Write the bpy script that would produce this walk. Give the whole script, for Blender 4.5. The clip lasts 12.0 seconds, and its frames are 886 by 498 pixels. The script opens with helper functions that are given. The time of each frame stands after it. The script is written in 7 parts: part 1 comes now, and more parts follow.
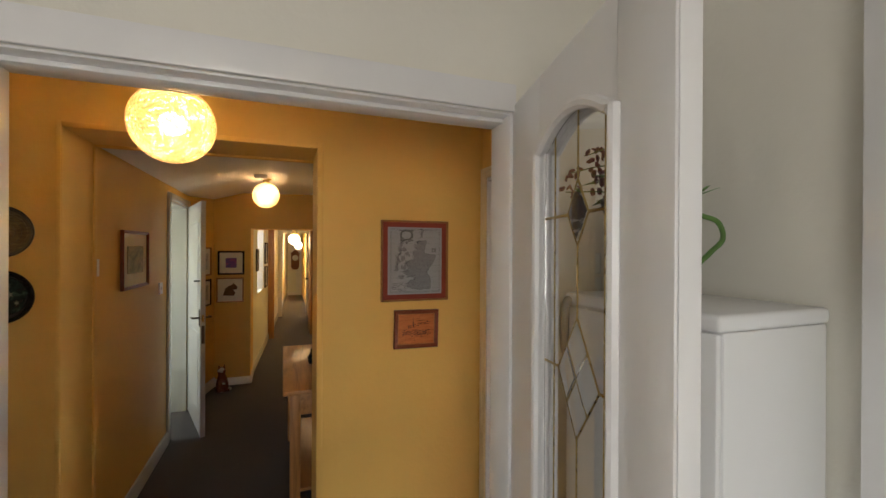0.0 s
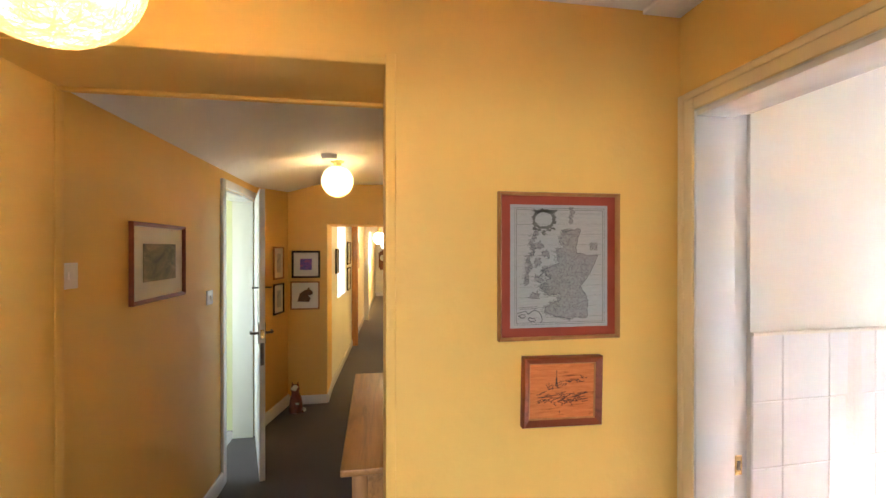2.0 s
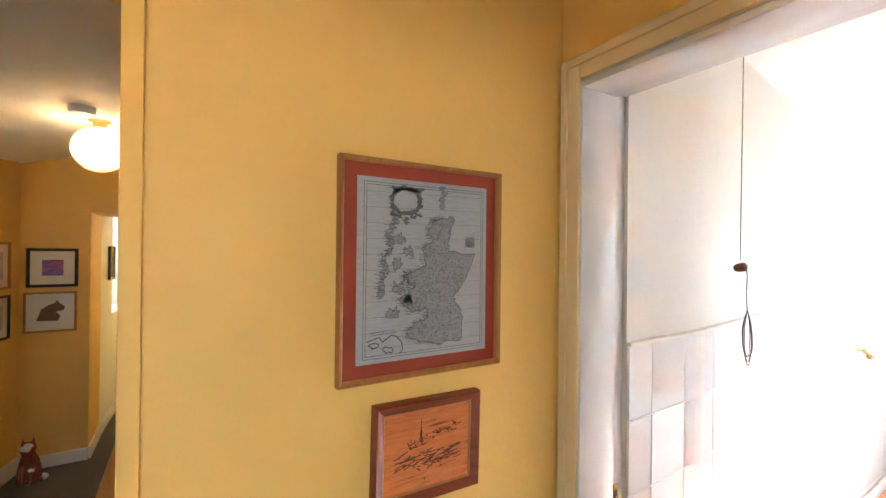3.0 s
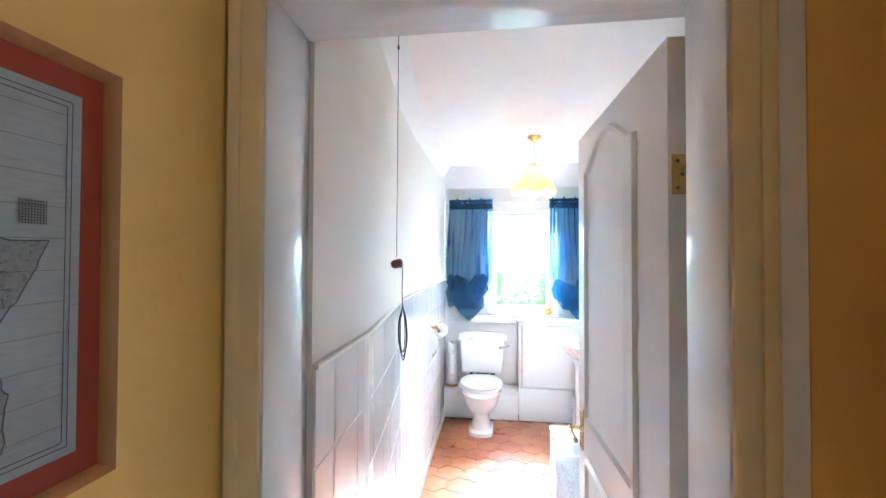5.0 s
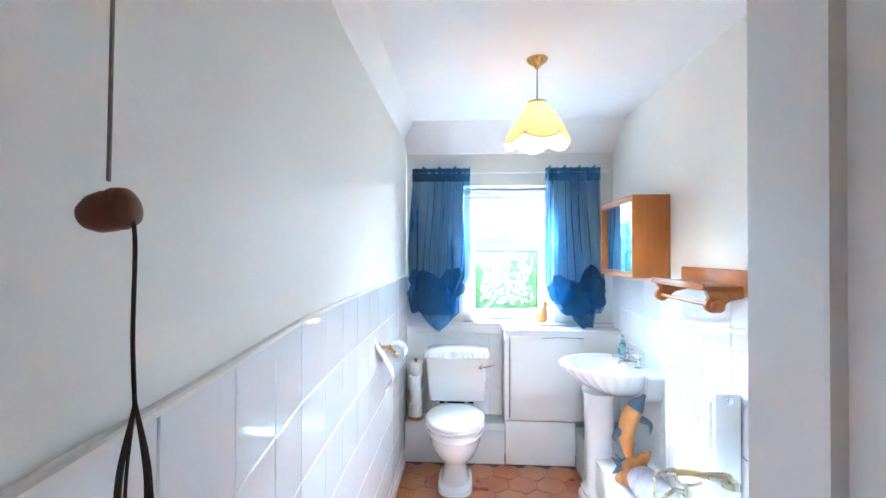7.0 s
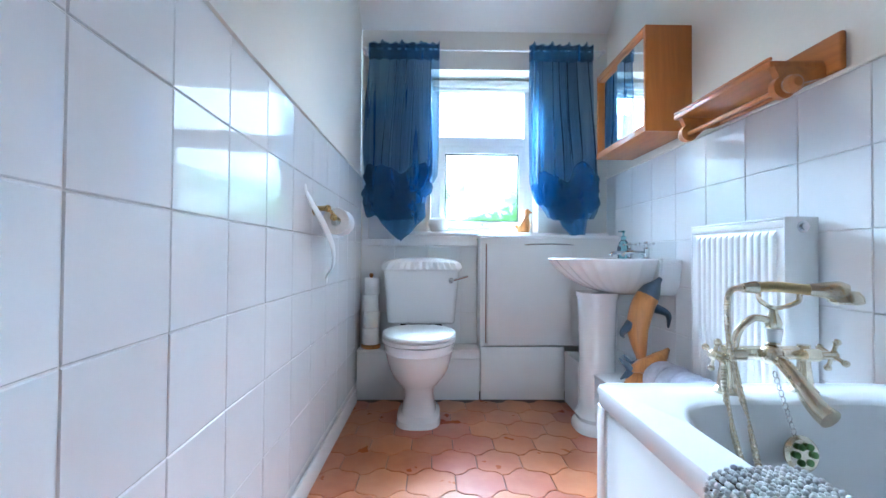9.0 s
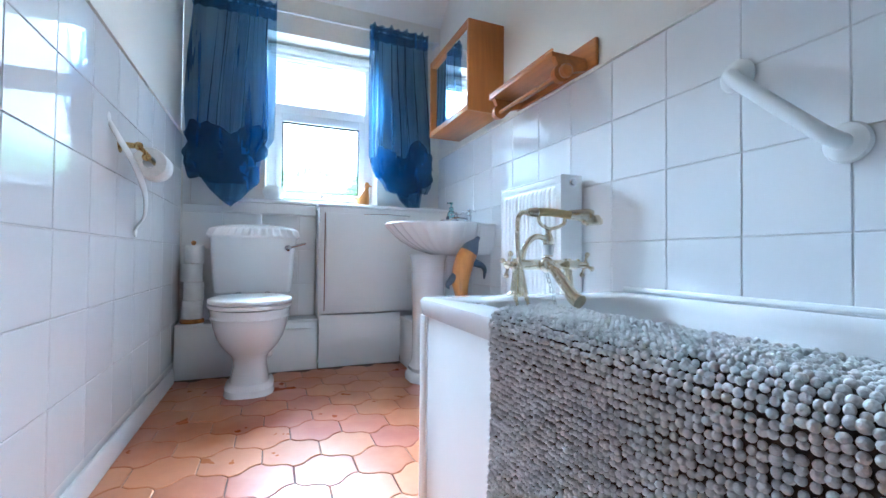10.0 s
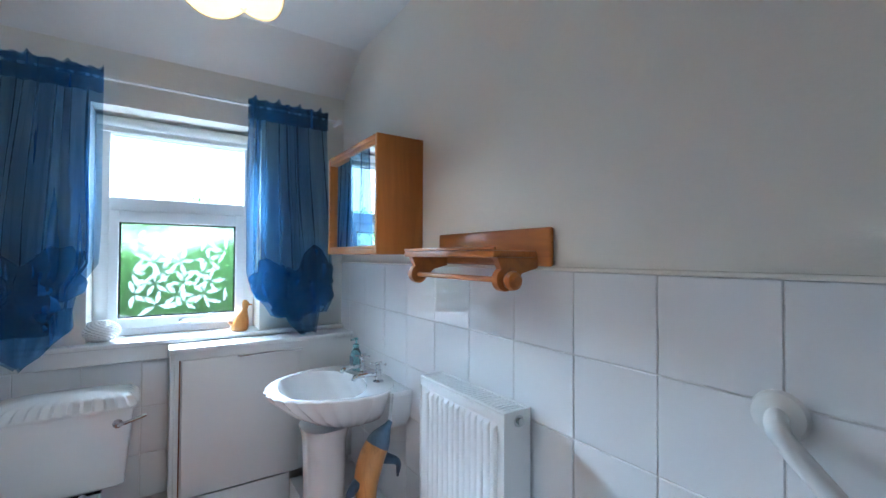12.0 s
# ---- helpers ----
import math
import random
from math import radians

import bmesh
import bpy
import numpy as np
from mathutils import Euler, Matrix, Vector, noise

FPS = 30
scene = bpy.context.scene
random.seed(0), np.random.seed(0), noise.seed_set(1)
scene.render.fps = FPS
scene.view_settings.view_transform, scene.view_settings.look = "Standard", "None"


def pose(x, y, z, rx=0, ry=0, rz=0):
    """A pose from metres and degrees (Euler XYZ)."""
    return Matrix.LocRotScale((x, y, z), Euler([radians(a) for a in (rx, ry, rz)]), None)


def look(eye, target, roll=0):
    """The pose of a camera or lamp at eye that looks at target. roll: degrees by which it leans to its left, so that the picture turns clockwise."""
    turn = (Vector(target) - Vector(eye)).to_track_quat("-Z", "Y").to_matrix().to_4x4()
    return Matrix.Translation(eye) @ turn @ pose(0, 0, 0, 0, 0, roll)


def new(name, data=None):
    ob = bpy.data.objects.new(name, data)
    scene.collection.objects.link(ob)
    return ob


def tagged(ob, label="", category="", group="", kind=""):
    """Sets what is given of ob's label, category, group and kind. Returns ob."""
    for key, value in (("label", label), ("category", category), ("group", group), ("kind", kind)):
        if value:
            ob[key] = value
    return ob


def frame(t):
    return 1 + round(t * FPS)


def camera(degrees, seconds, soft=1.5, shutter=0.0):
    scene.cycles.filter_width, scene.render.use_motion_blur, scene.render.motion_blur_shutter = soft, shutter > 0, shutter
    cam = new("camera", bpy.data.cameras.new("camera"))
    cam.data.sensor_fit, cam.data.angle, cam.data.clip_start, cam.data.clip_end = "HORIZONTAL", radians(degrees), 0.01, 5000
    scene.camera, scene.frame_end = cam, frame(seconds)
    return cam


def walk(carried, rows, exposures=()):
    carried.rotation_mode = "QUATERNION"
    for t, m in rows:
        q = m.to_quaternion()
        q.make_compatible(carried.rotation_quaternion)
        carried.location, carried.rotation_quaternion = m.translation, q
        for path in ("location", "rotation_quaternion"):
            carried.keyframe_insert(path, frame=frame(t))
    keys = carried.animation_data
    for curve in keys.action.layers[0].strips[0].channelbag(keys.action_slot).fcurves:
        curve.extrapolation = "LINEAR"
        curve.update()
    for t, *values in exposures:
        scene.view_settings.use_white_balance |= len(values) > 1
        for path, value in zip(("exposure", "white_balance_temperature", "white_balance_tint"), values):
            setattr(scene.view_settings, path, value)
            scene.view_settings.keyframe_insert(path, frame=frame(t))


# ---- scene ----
cam = camera(93.1, 12.0)
PATH = [
    (0, (-1.062, -2.164, 1.592), (-0.351, -0.295, 1.589), 0.3),
    (0.5, (-1.041, -1.916, 1.598), (-0.634, 0.042, 1.589), -0.0),
    (1, (-1.034, -1.645, 1.597), (-0.768, 0.337, 1.588), -0.1),
    (1.5, (-1.012, -1.405, 1.594), (-0.745, 0.577, 1.588), -0.0),
    (2, (-0.934, -1.169, 1.578), (-0.615, 0.806, 1.573), -0.0),
    (2.5, (-0.858, -0.969, 1.568), (-0.267, 0.942, 1.566), 0.3),
    (3, (-0.824, -0.762, 1.564), (0.223, 0.942, 1.571), 0.6),
    (3.5, (-0.781, -0.642, 1.551), (0.694, 0.708, 1.56), 0.6),
    (3.7, (-0.758, -0.614, 1.537), (0.84, 0.588, 1.57), 0.4),
    (5.5, (-0.478, -0.401, 1.544), (1.518, -0.272, 1.57), 0.2),
    (6, (-0.221, -0.396, 1.542), (1.775, -0.271, 1.569), 0.1),
    (6.5, (0.11, -0.359, 1.541), (2.107, -0.239, 1.561), 0.1),
    (8.3, (0.953, -0.365, 1.083), (2.951, -0.273, 1.111), 0.2),
    (8.5, (0.973, -0.363, 1.010), (2.971, -0.286, 1.039), 0.2),
    (9, (0.987, -0.369, 0.833), (2.987, -0.401, 0.863), 0.4),
    (9.5, (0.942, -0.381, 0.702), (2.919, -0.686, 0.736), 0.5),
    (10, (0.901, -0.378, 0.646), (2.754, -1.13, 0.686), 0.5),
    (10.5, (0.939, -0.398, 0.72), (2.614, -1.49, 0.757), 0.4),
    (11, (1.005, -0.439, 0.849), (2.646, -1.584, 0.879), 0.4),
    (11.3, (1.075, -0.49, 0.971), (2.72, -1.628, 1.005), 0.4),
    (11.5, (1.127, -0.501, 1.064), (2.761, -1.653, 1.101), 0.5),
    (12, (1.308, -0.586, 1.345), (2.969, -1.7, 1.384), 0.3),
]
LIGHT = [
    (0.0, 1.8, 7000, 13), (0.5, 2.35, 7000, 14), (1.0, 2.7, 6700, 12), (1.5, 2.95, 6400, 10), (2.0, 3.15, 6250, 8), (3.0, 2.95, 6100, 7), (3.7, 2.7, 5850, 6), (5.3, 1.95, 5300, 3),
    (6.5, 1.75, 5200, 2), (8.3, 0.85, 5000, 2), (9.5, 0.52, 4950, 2), (11.0, 0.5, 5020, 2), (12.0, 0.0, 5200, 3),
]
walk(cam, [(t, look(eye, target, roll)) for t, eye, target, roll in PATH], LIGHT)

# ---- world, sun, large lights ----
world = bpy.data.worlds.new("sky")
scene.world = world
world.use_nodes = True
wn = world.node_tree.nodes
sky = wn.new("ShaderNodeTexSky")
sky.sky_type = "NISHITA"
sky.sun_disc = False
sky.sun_elevation = radians(23)
sky.sun_rotation = radians(86)
wn["Background"].inputs["Strength"].default_value = 0.15
world.node_tree.links.new(sky.outputs[0], wn["Background"].inputs["Color"])

sun_data = bpy.data.lights.new("sun", "SUN")
sun_data.energy, sun_data.angle, sun_data.color = 4.0, radians(0.8), (1.0, 0.96, 0.90)
sun = new("sun", sun_data)
sun.matrix_world = look((8, 0.9, 5), (8 - 4.0, 0.9 - 0.30, 5 - 1.85))


def area_light(name, eye, target, w, h, watts, color):
    d = bpy.data.lights.new(name, "AREA")
    d.shape, d.size, d.size_y, d.energy, d.color = "RECTANGLE", w, h, watts, color
    o = new(name, d)
    o.matrix_world = look(eye, target)
    return o


DAY = (0.82, 0.92, 1.0)
# added lamp high over the garden, standing in for sky and sun light
area_light("bathroom_sky_fill", (7.5, -0.42, 4.3), (2.1, -0.74, 0.55), 3.1, 2.5, 4300, DAY)
# fill lamp added inside the kitchen; its window is assumed, out of view
area_light("kitchen_daylight_fill", (-1.9, -4.30, 1.55), (-1.2, -1.0, 1.4), 1.5, 1.0, 6, (0.94, 0.96, 1.0))
# fill lamp added to brighten the side room, whose window is never visible
area_light("side_room_daylight_fill", (-3.60, 2.2, 1.5), (-2.0, 2.2, 1.2), 0.9, 1.0, 3.2, (0.93, 0.98, 0.95))
area_light("passage_near_window_light", (-1.95, 4.55, 1.6), (-0.6, 4.55, 1.0), 0.8, 0.9, 5, (0.9, 0.95, 1.0))
area_light("passage_far_window_light", (-1.60, 9.6, 1.6), (-0.3, 9.6, 1.0), 1.2, 1.1, 16, (0.9, 0.95, 1.0))


# ---- materials ----
def ramp(nt, fac, stops):
    r = nt.nodes.new("ShaderNodeValToRGB")
    el = r.color_ramp.elements
    el[0].position, el[0].color = stops[0][0], (*stops[0][1], 1)
    el[1].position, el[1].color = stops[-1][0], (*stops[-1][1], 1)
    for p, c in stops[1:-1]:
        e = el.new(p)
        e.color = (*c, 1)
    nt.links.new(fac, r.inputs[0])
    return r.outputs[0]


def noise_tex(nt, vec, scale, detail=4, rough=0.55, distort=0.0):
    n = nt.nodes.new("ShaderNodeTexNoise")
    n.inputs["Scale"].default_value = scale
    n.inputs["Detail"].default_value = detail
    n.inputs["Roughness"].default_value = rough
    n.inputs["Distortion"].default_value = distort
    nt.links.new(vec, n.inputs["Vector"])
    return n.outputs[0]


def mapping(nt, vec, scale):
    m = nt.nodes.new("ShaderNodeMapping")
    m.inputs["Scale"].default_value = scale
    nt.links.new(vec, m.inputs["Vector"])
    return m.outputs[0]


def mix_rgb(nt, fac, a, b, mode="MIX"):
    m = nt.nodes.new("ShaderNodeMix")
    m.data_type, m.blend_type = "RGBA", mode
    for sock, v in ((m.inputs[0], fac), (m.inputs[6], a), (m.inputs[7], b)):
        if isinstance(v, (int, float)):
            sock.default_value = v
        elif isinstance(v, tuple):
            sock.default_value = (*v, 1)
        else:
            nt.links.new(v, sock)
    return m.outputs[2]


def base(name):
    m = bpy.data.materials.new(name)
    m.use_nodes = True
    nt = m.node_tree
    b = nt.nodes["Principled BSDF"]
    tc = nt.nodes.new("ShaderNodeTexCoord")
    return m, nt, b, tc.outputs["Object"]


def bump(nt, b, height, strength, dist=0.01):
    n = nt.nodes.new("ShaderNodeBump")
    n.inputs["Strength"].default_value = strength
    n.inputs["Distance"].default_value = dist
    nt.links.new(height, n.inputs["Height"])
    nt.links.new(n.outputs[0], b.inputs["Normal"])


def paint(name, c, rough=0.6, vary=0.05, big=1.3, fine=60, relief=0.15, coat=0.0):
    """Painted or plain surface: blotches at two scales and a fine relief."""
    m, nt, b, v = base(name)
    dark = tuple(x * (1 - vary * 1.6) for x in c)
    light = tuple(min(1, x * (1 + vary * 0.6)) for x in c)
    col = ramp(nt, noise_tex(nt, v, big, 5), [(0.3, dark), (0.72, light)])
    col = mix_rgb(nt, ramp(nt, noise_tex(nt, v, fine, 3), [(0.35, (0.0,) * 3), (0.8, (0.12,) * 3)]), col, dark)
    nt.links.new(col, b.inputs["Base Color"])
    b.inputs["Roughness"].default_value = rough
    b.inputs["Coat Weight"].default_value = coat
    bump(nt, b, noise_tex(nt, v, fine, 4), relief, 0.004)
    return m


def wood(name, c, rough=0.35, axis="X", grain=18, dark=0.5, coat=0.2):
    m, nt, b, v = base(name)
    sc = {"X": (1.2, grain, grain), "Y": (grain, 1.2, grain), "Z": (grain, grain, 1.2)}[axis]
    mv = mapping(nt, v, sc)
    g = noise_tex(nt, mv, 1.5, 8, 0.6, 1.2)
    deep = tuple(x * dark for x in c)
    col = ramp(nt, g, [(0.28, deep), (0.5, c), (0.75, tuple(min(1, x * 1.25) for x in c))])
    fine = noise_tex(nt, mapping(nt, v, tuple(s * 6 for s in sc)), 2.0, 4)
    col = mix_rgb(nt, ramp(nt, fine, [(0.45, (0.0,) * 3), (0.75, (0.16,) * 3)]), col, deep)
    nt.links.new(col, b.inputs["Base Color"])
    b.inputs["Roughness"].default_value = rough
    b.inputs["Coat Weight"].default_value = coat
    b.inputs["Coat Roughness"].default_value = 0.15
    b.inputs["Specular IOR Level"].default_value = 0.35
    bump(nt, b, g, 0.12, 0.004)
    return m


def metal(name, c, rough=0.2):
    m, nt, b, v = base(name)
    col = ramp(nt, noise_tex(nt, v, 25, 4), [(0.3, tuple(x * 0.75 for x in c)), (0.7, c)])
    nt.links.new(col, b.inputs["Base Color"])
    b.inputs["Metallic"].default_value = 1.0
    r = ramp(nt, noise_tex(nt, v, 60, 3), [(0.3, (rough * 0.7,) * 3), (0.7, (rough * 1.5,) * 3)])
    nt.links.new(r, b.inputs["Roughness"])
    return m


def tile_glaze(name, c, spread, rough, wave):
    """Glazed tile, each piece a little different."""
    m, nt, b, v = base(name)
    info = nt.nodes.new("ShaderNodeObjectInfo")
    add = nt.nodes.new("ShaderNodeVectorMath")
    comb = nt.nodes.new("ShaderNodeCombineXYZ")
    mul = nt.nodes.new("ShaderNodeMath")
    mul.operation = "MULTIPLY"
    mul.inputs[1].default_value = 37.0
    nt.links.new(info.outputs["Random"], mul.inputs[0])
    nt.links.new(mul.outputs[0], comb.inputs[0])
    nt.links.new(mul.outputs[0], comb.inputs[2])
    nt.links.new(v, add.inputs[0])
    nt.links.new(comb.outputs[0], add.inputs[1])
    col = ramp(nt, info.outputs["Random"], [(0.0, tuple(x * (1 - spread) for x in c)), (1.0, c)])
    blot = ramp(nt, noise_tex(nt, add.outputs[0], 9, 4), [(0.35, (0.0,) * 3), (0.8, (spread * 2.5,) * 3)])
    col = mix_rgb(nt, blot, col, tuple(x * 0.86 for x in c))
    nt.links.new(col, b.inputs["Base Color"])
    b.inputs["Roughness"].default_value = rough
    bump(nt, b, noise_tex(nt, add.outputs[0], 11, 3), wave, 0.01)
    return m


M_yellow = paint("yellow_wall_paint", (0.83, 0.505, 0.125), 0.55, 0.05, 1.1, 45, 0.25)
M_cream = paint("cream_wall_paint", (0.80, 0.77, 0.68), 0.6, 0.04, 1.2, 50, 0.25)
M_bathwall = paint("off_white_wall_paint", (0.82, 0.78, 0.71), 0.6, 0.03, 1.0, 55, 0.25)
M_ceiling = paint("white_ceiling_paint", (0.86, 0.84, 0.82), 0.7, 0.03, 1.4, 22, 0.5)
M_gloss = paint("white_gloss_paint", (0.82, 0.81, 0.80), 0.22, 0.03, 2.5, 30, 0.08)
M_door = paint("white_door_paint", (0.80, 0.78, 0.77), 0.30, 0.03, 2.0, 40, 0.1)
M_archcream = paint("cream_yellow_gloss_paint", (0.80, 0.64, 0.36), 0.3, 0.04, 2.5, 30, 0.1)
M_green = paint("pale_green_paint", (0.66, 0.72, 0.52), 0.6, 0.04)
M_board = paint("white_boxing_board", (0.83, 0.83, 0.83), 0.35, 0.04, 2.0, 30, 0.1)
M_grout = paint("tile_grout", (0.80, 0.78, 0.76), 0.8, 0.08, 6, 120, 0.3)
M_floorgrout = paint("floor_grout", (0.13, 0.11, 0.10), 0.9, 0.2, 5, 90, 0.5)
M_tile = tile_glaze("white_glazed_tile", (0.84, 0.84, 0.85), 0.025, 0.02, 0.06)
M_ceramic = paint("white_ceramic", (0.86, 0.86, 0.86), 0.08, 0.02, 2.0, 8, 0.02, 0.5)
M_enamel = paint("bath_enamel", (0.87, 0.87, 0.88), 0.10, 0.02, 2.0, 8, 0.02, 0.4)
M_plastic = paint("white_plastic", (0.84, 0.84, 0.83), 0.35, 0.02, 3, 50, 0.05)
M_upvc = paint("white_window_plastic", (0.84, 0.85, 0.87), 0.3, 0.02, 3, 40, 0.03)
M_radiator = paint("white_radiator_enamel", (0.84, 0.84, 0.84), 0.3, 0.03, 3, 40, 0.05)
M_black = paint("black_lacquer", (0.02, 0.02, 0.02), 0.18, 0.2, 8, 60, 0.1)
M_mount = paint("white_picture_mount", (0.78, 0.76, 0.70), 0.7, 0.05, 6, 60, 0.1)
M_tissue = paint("white_tissue_paper", (0.85, 0.85, 0.84), 0.9, 0.05, 20, 90, 0.5)
M_ink = paint("map_ink", (0.10, 0.10, 0.11), 0.8, 0.4, 40, 160, 0.1)
M_inkdark = paint("dark_ink", (0.14, 0.14, 0.13), 0.8, 0.3, 40, 160, 0.1)
M_pine = wood("orange_pine", (0.43, 0.145, 0.028), 0.28, "X", 12, 0.7, 0.4)
M_pineside = wood("cabinet_side_pine", (0.45, 0.165, 0.036), 0.35, "Z", 9, 0.78, 0.15)
M_pineY = wood("table_pine", (0.46, 0.21, 0.065), 0.4, "Y", 14, 0.55, 0.2)
M_pineZ = wood("upright_pine", (0.46, 0.21, 0.065), 0.4, "Z", 14, 0.55, 0.2)
M_mahog = wood("red_mahogany", (0.21, 0.045, 0.016), 0.38, "X", 20, 0.6, 0.0)
M_mahogdark = paint("etched_dark_line", (0.07, 0.022, 0.010), 0.6, 0.2, 40, 120, 0.1)
M_brownwood = wood("brown_frame_wood", (0.17, 0.05, 0.018), 0.4, "X", 20, 0.6, 0.0)
M_goldwood = wood("light_oak_frame", (0.38, 0.165, 0.05), 0.45, "Z", 20, 0.7, 0.0)
M_carve = wood("carved_wood", (0.48, 0.20, 0.05), 0.3, "Z", 14, 0.5, 0.4)
M_slate = wood("blue_stained_wood", (0.055, 0.085, 0.13), 0.35, "Z", 14, 0.5, 0.3)
M_brass = metal("polished_brass", (0.66, 0.46, 0.19), 0.22)
M_oldgold = metal("pale_gold_plate", (0.84, 0.75, 0.58), 0.2)
M_chrome = metal("chrome", (0.75, 0.76, 0.78), 0.12)
M_darkmetal = metal("dark_metal", (0.16, 0.14, 0.13), 0.35)
M_lead = metal("brass_window_came", (0.50, 0.36, 0.14), 0.28)
M_string = paint("twisted_cord", (0.05, 0.035, 0.035), 0.8, 0.3, 60, 200, 0.4)
M_cordgrey = paint("grey_pull_cord", (0.28, 0.25, 0.22), 0.7, 0.2, 60, 200, 0.3)
M_terra = paint("terracotta_pot", (0.48, 0.17, 0.08), 0.6, 0.12, 8, 60, 0.2)
M_leaf = paint("green_leaf", (0.10, 0.22, 0.04), 0.45, 0.3, 12, 60, 0.2)
M_flower = paint("pale_painted_flower", (0.20, 0.22, 0.16), 0.2, 0.2, 40, 120, 0.1)
M_petal = paint("dark_red_petal", (0.16, 0.03, 0.045), 0.6, 0.3, 40, 120, 0.2)
M_fridge = paint("white_cabinet_enamel", (0.83, 0.83, 0.82), 0.25, 0.02, 2, 40, 0.04)
M_handlegrey = paint("grey_plastic_handle", (0.16, 0.16, 0.16), 0.4, 0.1)
M_towel = paint("lilac_grey_towel", (0.44, 0.43, 0.50), 0.95, 0.15, 30, 160, 1.0)
M_matbob = paint("grey_cotton_bobbles", (0.72, 0.71, 0.71), 0.95, 0.12, 14, 220, 0.6)
M_matback = paint("brown_mat_backing", (0.12, 0.085, 0.07), 0.95, 0.2, 30, 160, 0.6)
M_asphalt = paint("garden_ground", (0.10, 0.13, 0.05), 0.9, 0.3, 0.8, 10, 0.5)
M_hedge = paint("hedge_leaf", (0.09, 0.20, 0.04), 0.5, 0.4, 3, 20, 0.2)


def carpet():
    m, nt, b, v = base("dark_plum_carpet")
    c = ramp(nt, noise_tex(nt, v, 2.0, 5), [(0.3, (0.040, 0.030, 0.038)), (0.7, (0.062, 0.048, 0.058))])
    f = noise_tex(nt, v, 260, 2)
    c = mix_rgb(nt, ramp(nt, f, [(0.4, (0.0,) * 3), (0.7, (0.7,) * 3)]), c, (0.022, 0.016, 0.02))
    nt.links.new(c, b.inputs["Base Color"])
    b.inputs["Roughness"].default_value = 0.95
    b.inputs["Sheen Weight"].default_value = 0.25
    bump(nt, b, f, 0.8, 0.004)
    return m


M_carpet = carpet()


def terracotta_floor():
    m, nt, b, v = base("glazed_terracotta_tile")
    info = nt.nodes.new("ShaderNodeObjectInfo")
    col = ramp(nt, info.outputs["Random"], [(0.0, (0.33, 0.085, 0.026)), (0.3, (0.42, 0.140, 0.050)), (0.65, (0.46, 0.175, 0.072)), (0.85, (0.40, 0.120, 0.060)), (1.0, (0.34, 0.085, 0.052))])
    geo = nt.nodes.new("ShaderNodeNewGeometry")
    p = geo.outputs["Position"]
    lite = ramp(nt, noise_tex(nt, p, 7, 3), [(0.40, (0.0,) * 3), (0.80, (0.38,) * 3)])
    col = mix_rgb(nt, lite, col, (0.58, 0.29, 0.15))
    dirt = ramp(nt, noise_tex(nt, p, 60, 4, 0.6), [(0.50, (0.0,) * 3), (0.9, (0.16,) * 3)])
    col = mix_rgb(nt, dirt, col, (0.26, 0.08, 0.03))
    nt.links.new(col, b.inputs["Base Color"])
    r = ramp(nt, noise_tex(nt, p, 6, 3), [(0.3, (0.26,) * 3), (0.75, (0.38,) * 3)])
    nt.links.new(r, b.inputs["Roughness"])
    bump(nt, b, noise_tex(nt, p, 11, 3), 0.12, 0.006)
    return m


M_terrafloor = terracotta_floor()


def glass(name, rough=0.0, c=(1, 1, 1), relief=0.0, scale=40):
    m, nt, b, v = base(name)
    b.inputs["Base Color"].default_value = (*c, 1)
    b.inputs["Transmission Weight"].default_value = 1.0
    b.inputs["Roughness"].default_value = rough
    b.inputs["IOR"].default_value = 1.45
    if relief:
        bump(nt, b, noise_tex(nt, v, scale, 3), relief, 0.01)
    return m


M_glass = glass("clear_glass")
M_frost = glass("obscured_glass", 0.11, (0.95, 0.98, 0.97), 0.08, 60)
M_bottle = glass("clear_blue_soap", 0.05, (0.45, 0.80, 0.85))

M_mirror, _nt, _b, _v = base("mirror")
_b.inputs["Metallic"].default_value = 1.0
_b.inputs["Base Color"].default_value = (0.9, 0.92, 0.92, 1)
_b.inputs["Roughness"].default_value = 0.01


def sheer(name, c, open_share, tint):
    """Thin woven cloth that lets some light straight through."""
    m, nt, b, v = base(name)
    nt.nodes.remove(b)
    out = nt.nodes["Material Output"]
    dif, tra, clear = (nt.nodes.new("ShaderNodeBsdf" + k) for k in ("Diffuse", "Translucent", "Transparent"))
    col = ramp(nt, noise_tex(nt, mapping(nt, v, (30, 30, 3)), 1.0, 4), [(0.3, tuple(x * 0.8 for x in c)), (0.7, c)])
    nt.links.new(col, dif.inputs["Color"])
    nt.links.new(col, tra.inputs["Color"])
    clear.inputs["Color"].default_value = (*tint, 1)
    m1, m2 = nt.nodes.new("ShaderNodeMixShader"), nt.nodes.new("ShaderNodeMixShader")
    m1.inputs[0].default_value = 0.5
    nt.links.new(dif.outputs[0], m1.inputs[1])
    nt.links.new(tra.outputs[0], m1.inputs[2])
    weave = noise_tex(nt, mapping(nt, v, (14, 14, 0.7)), 1.0, 3, 0.5, 0.3)
    nt.links.new(ramp(nt, weave, [(0.34, (open_share * 0.72,) * 3), (0.66, (min(0.85, open_share * 1.3),) * 3)]), m2.inputs[0])
    nt.links.new(m1.outputs[0], m2.inputs[1])
    nt.links.new(clear.outputs[0], m2.inputs[2])
    nt.links.new(m2.outputs[0], out.inputs["Surface"])
    return m


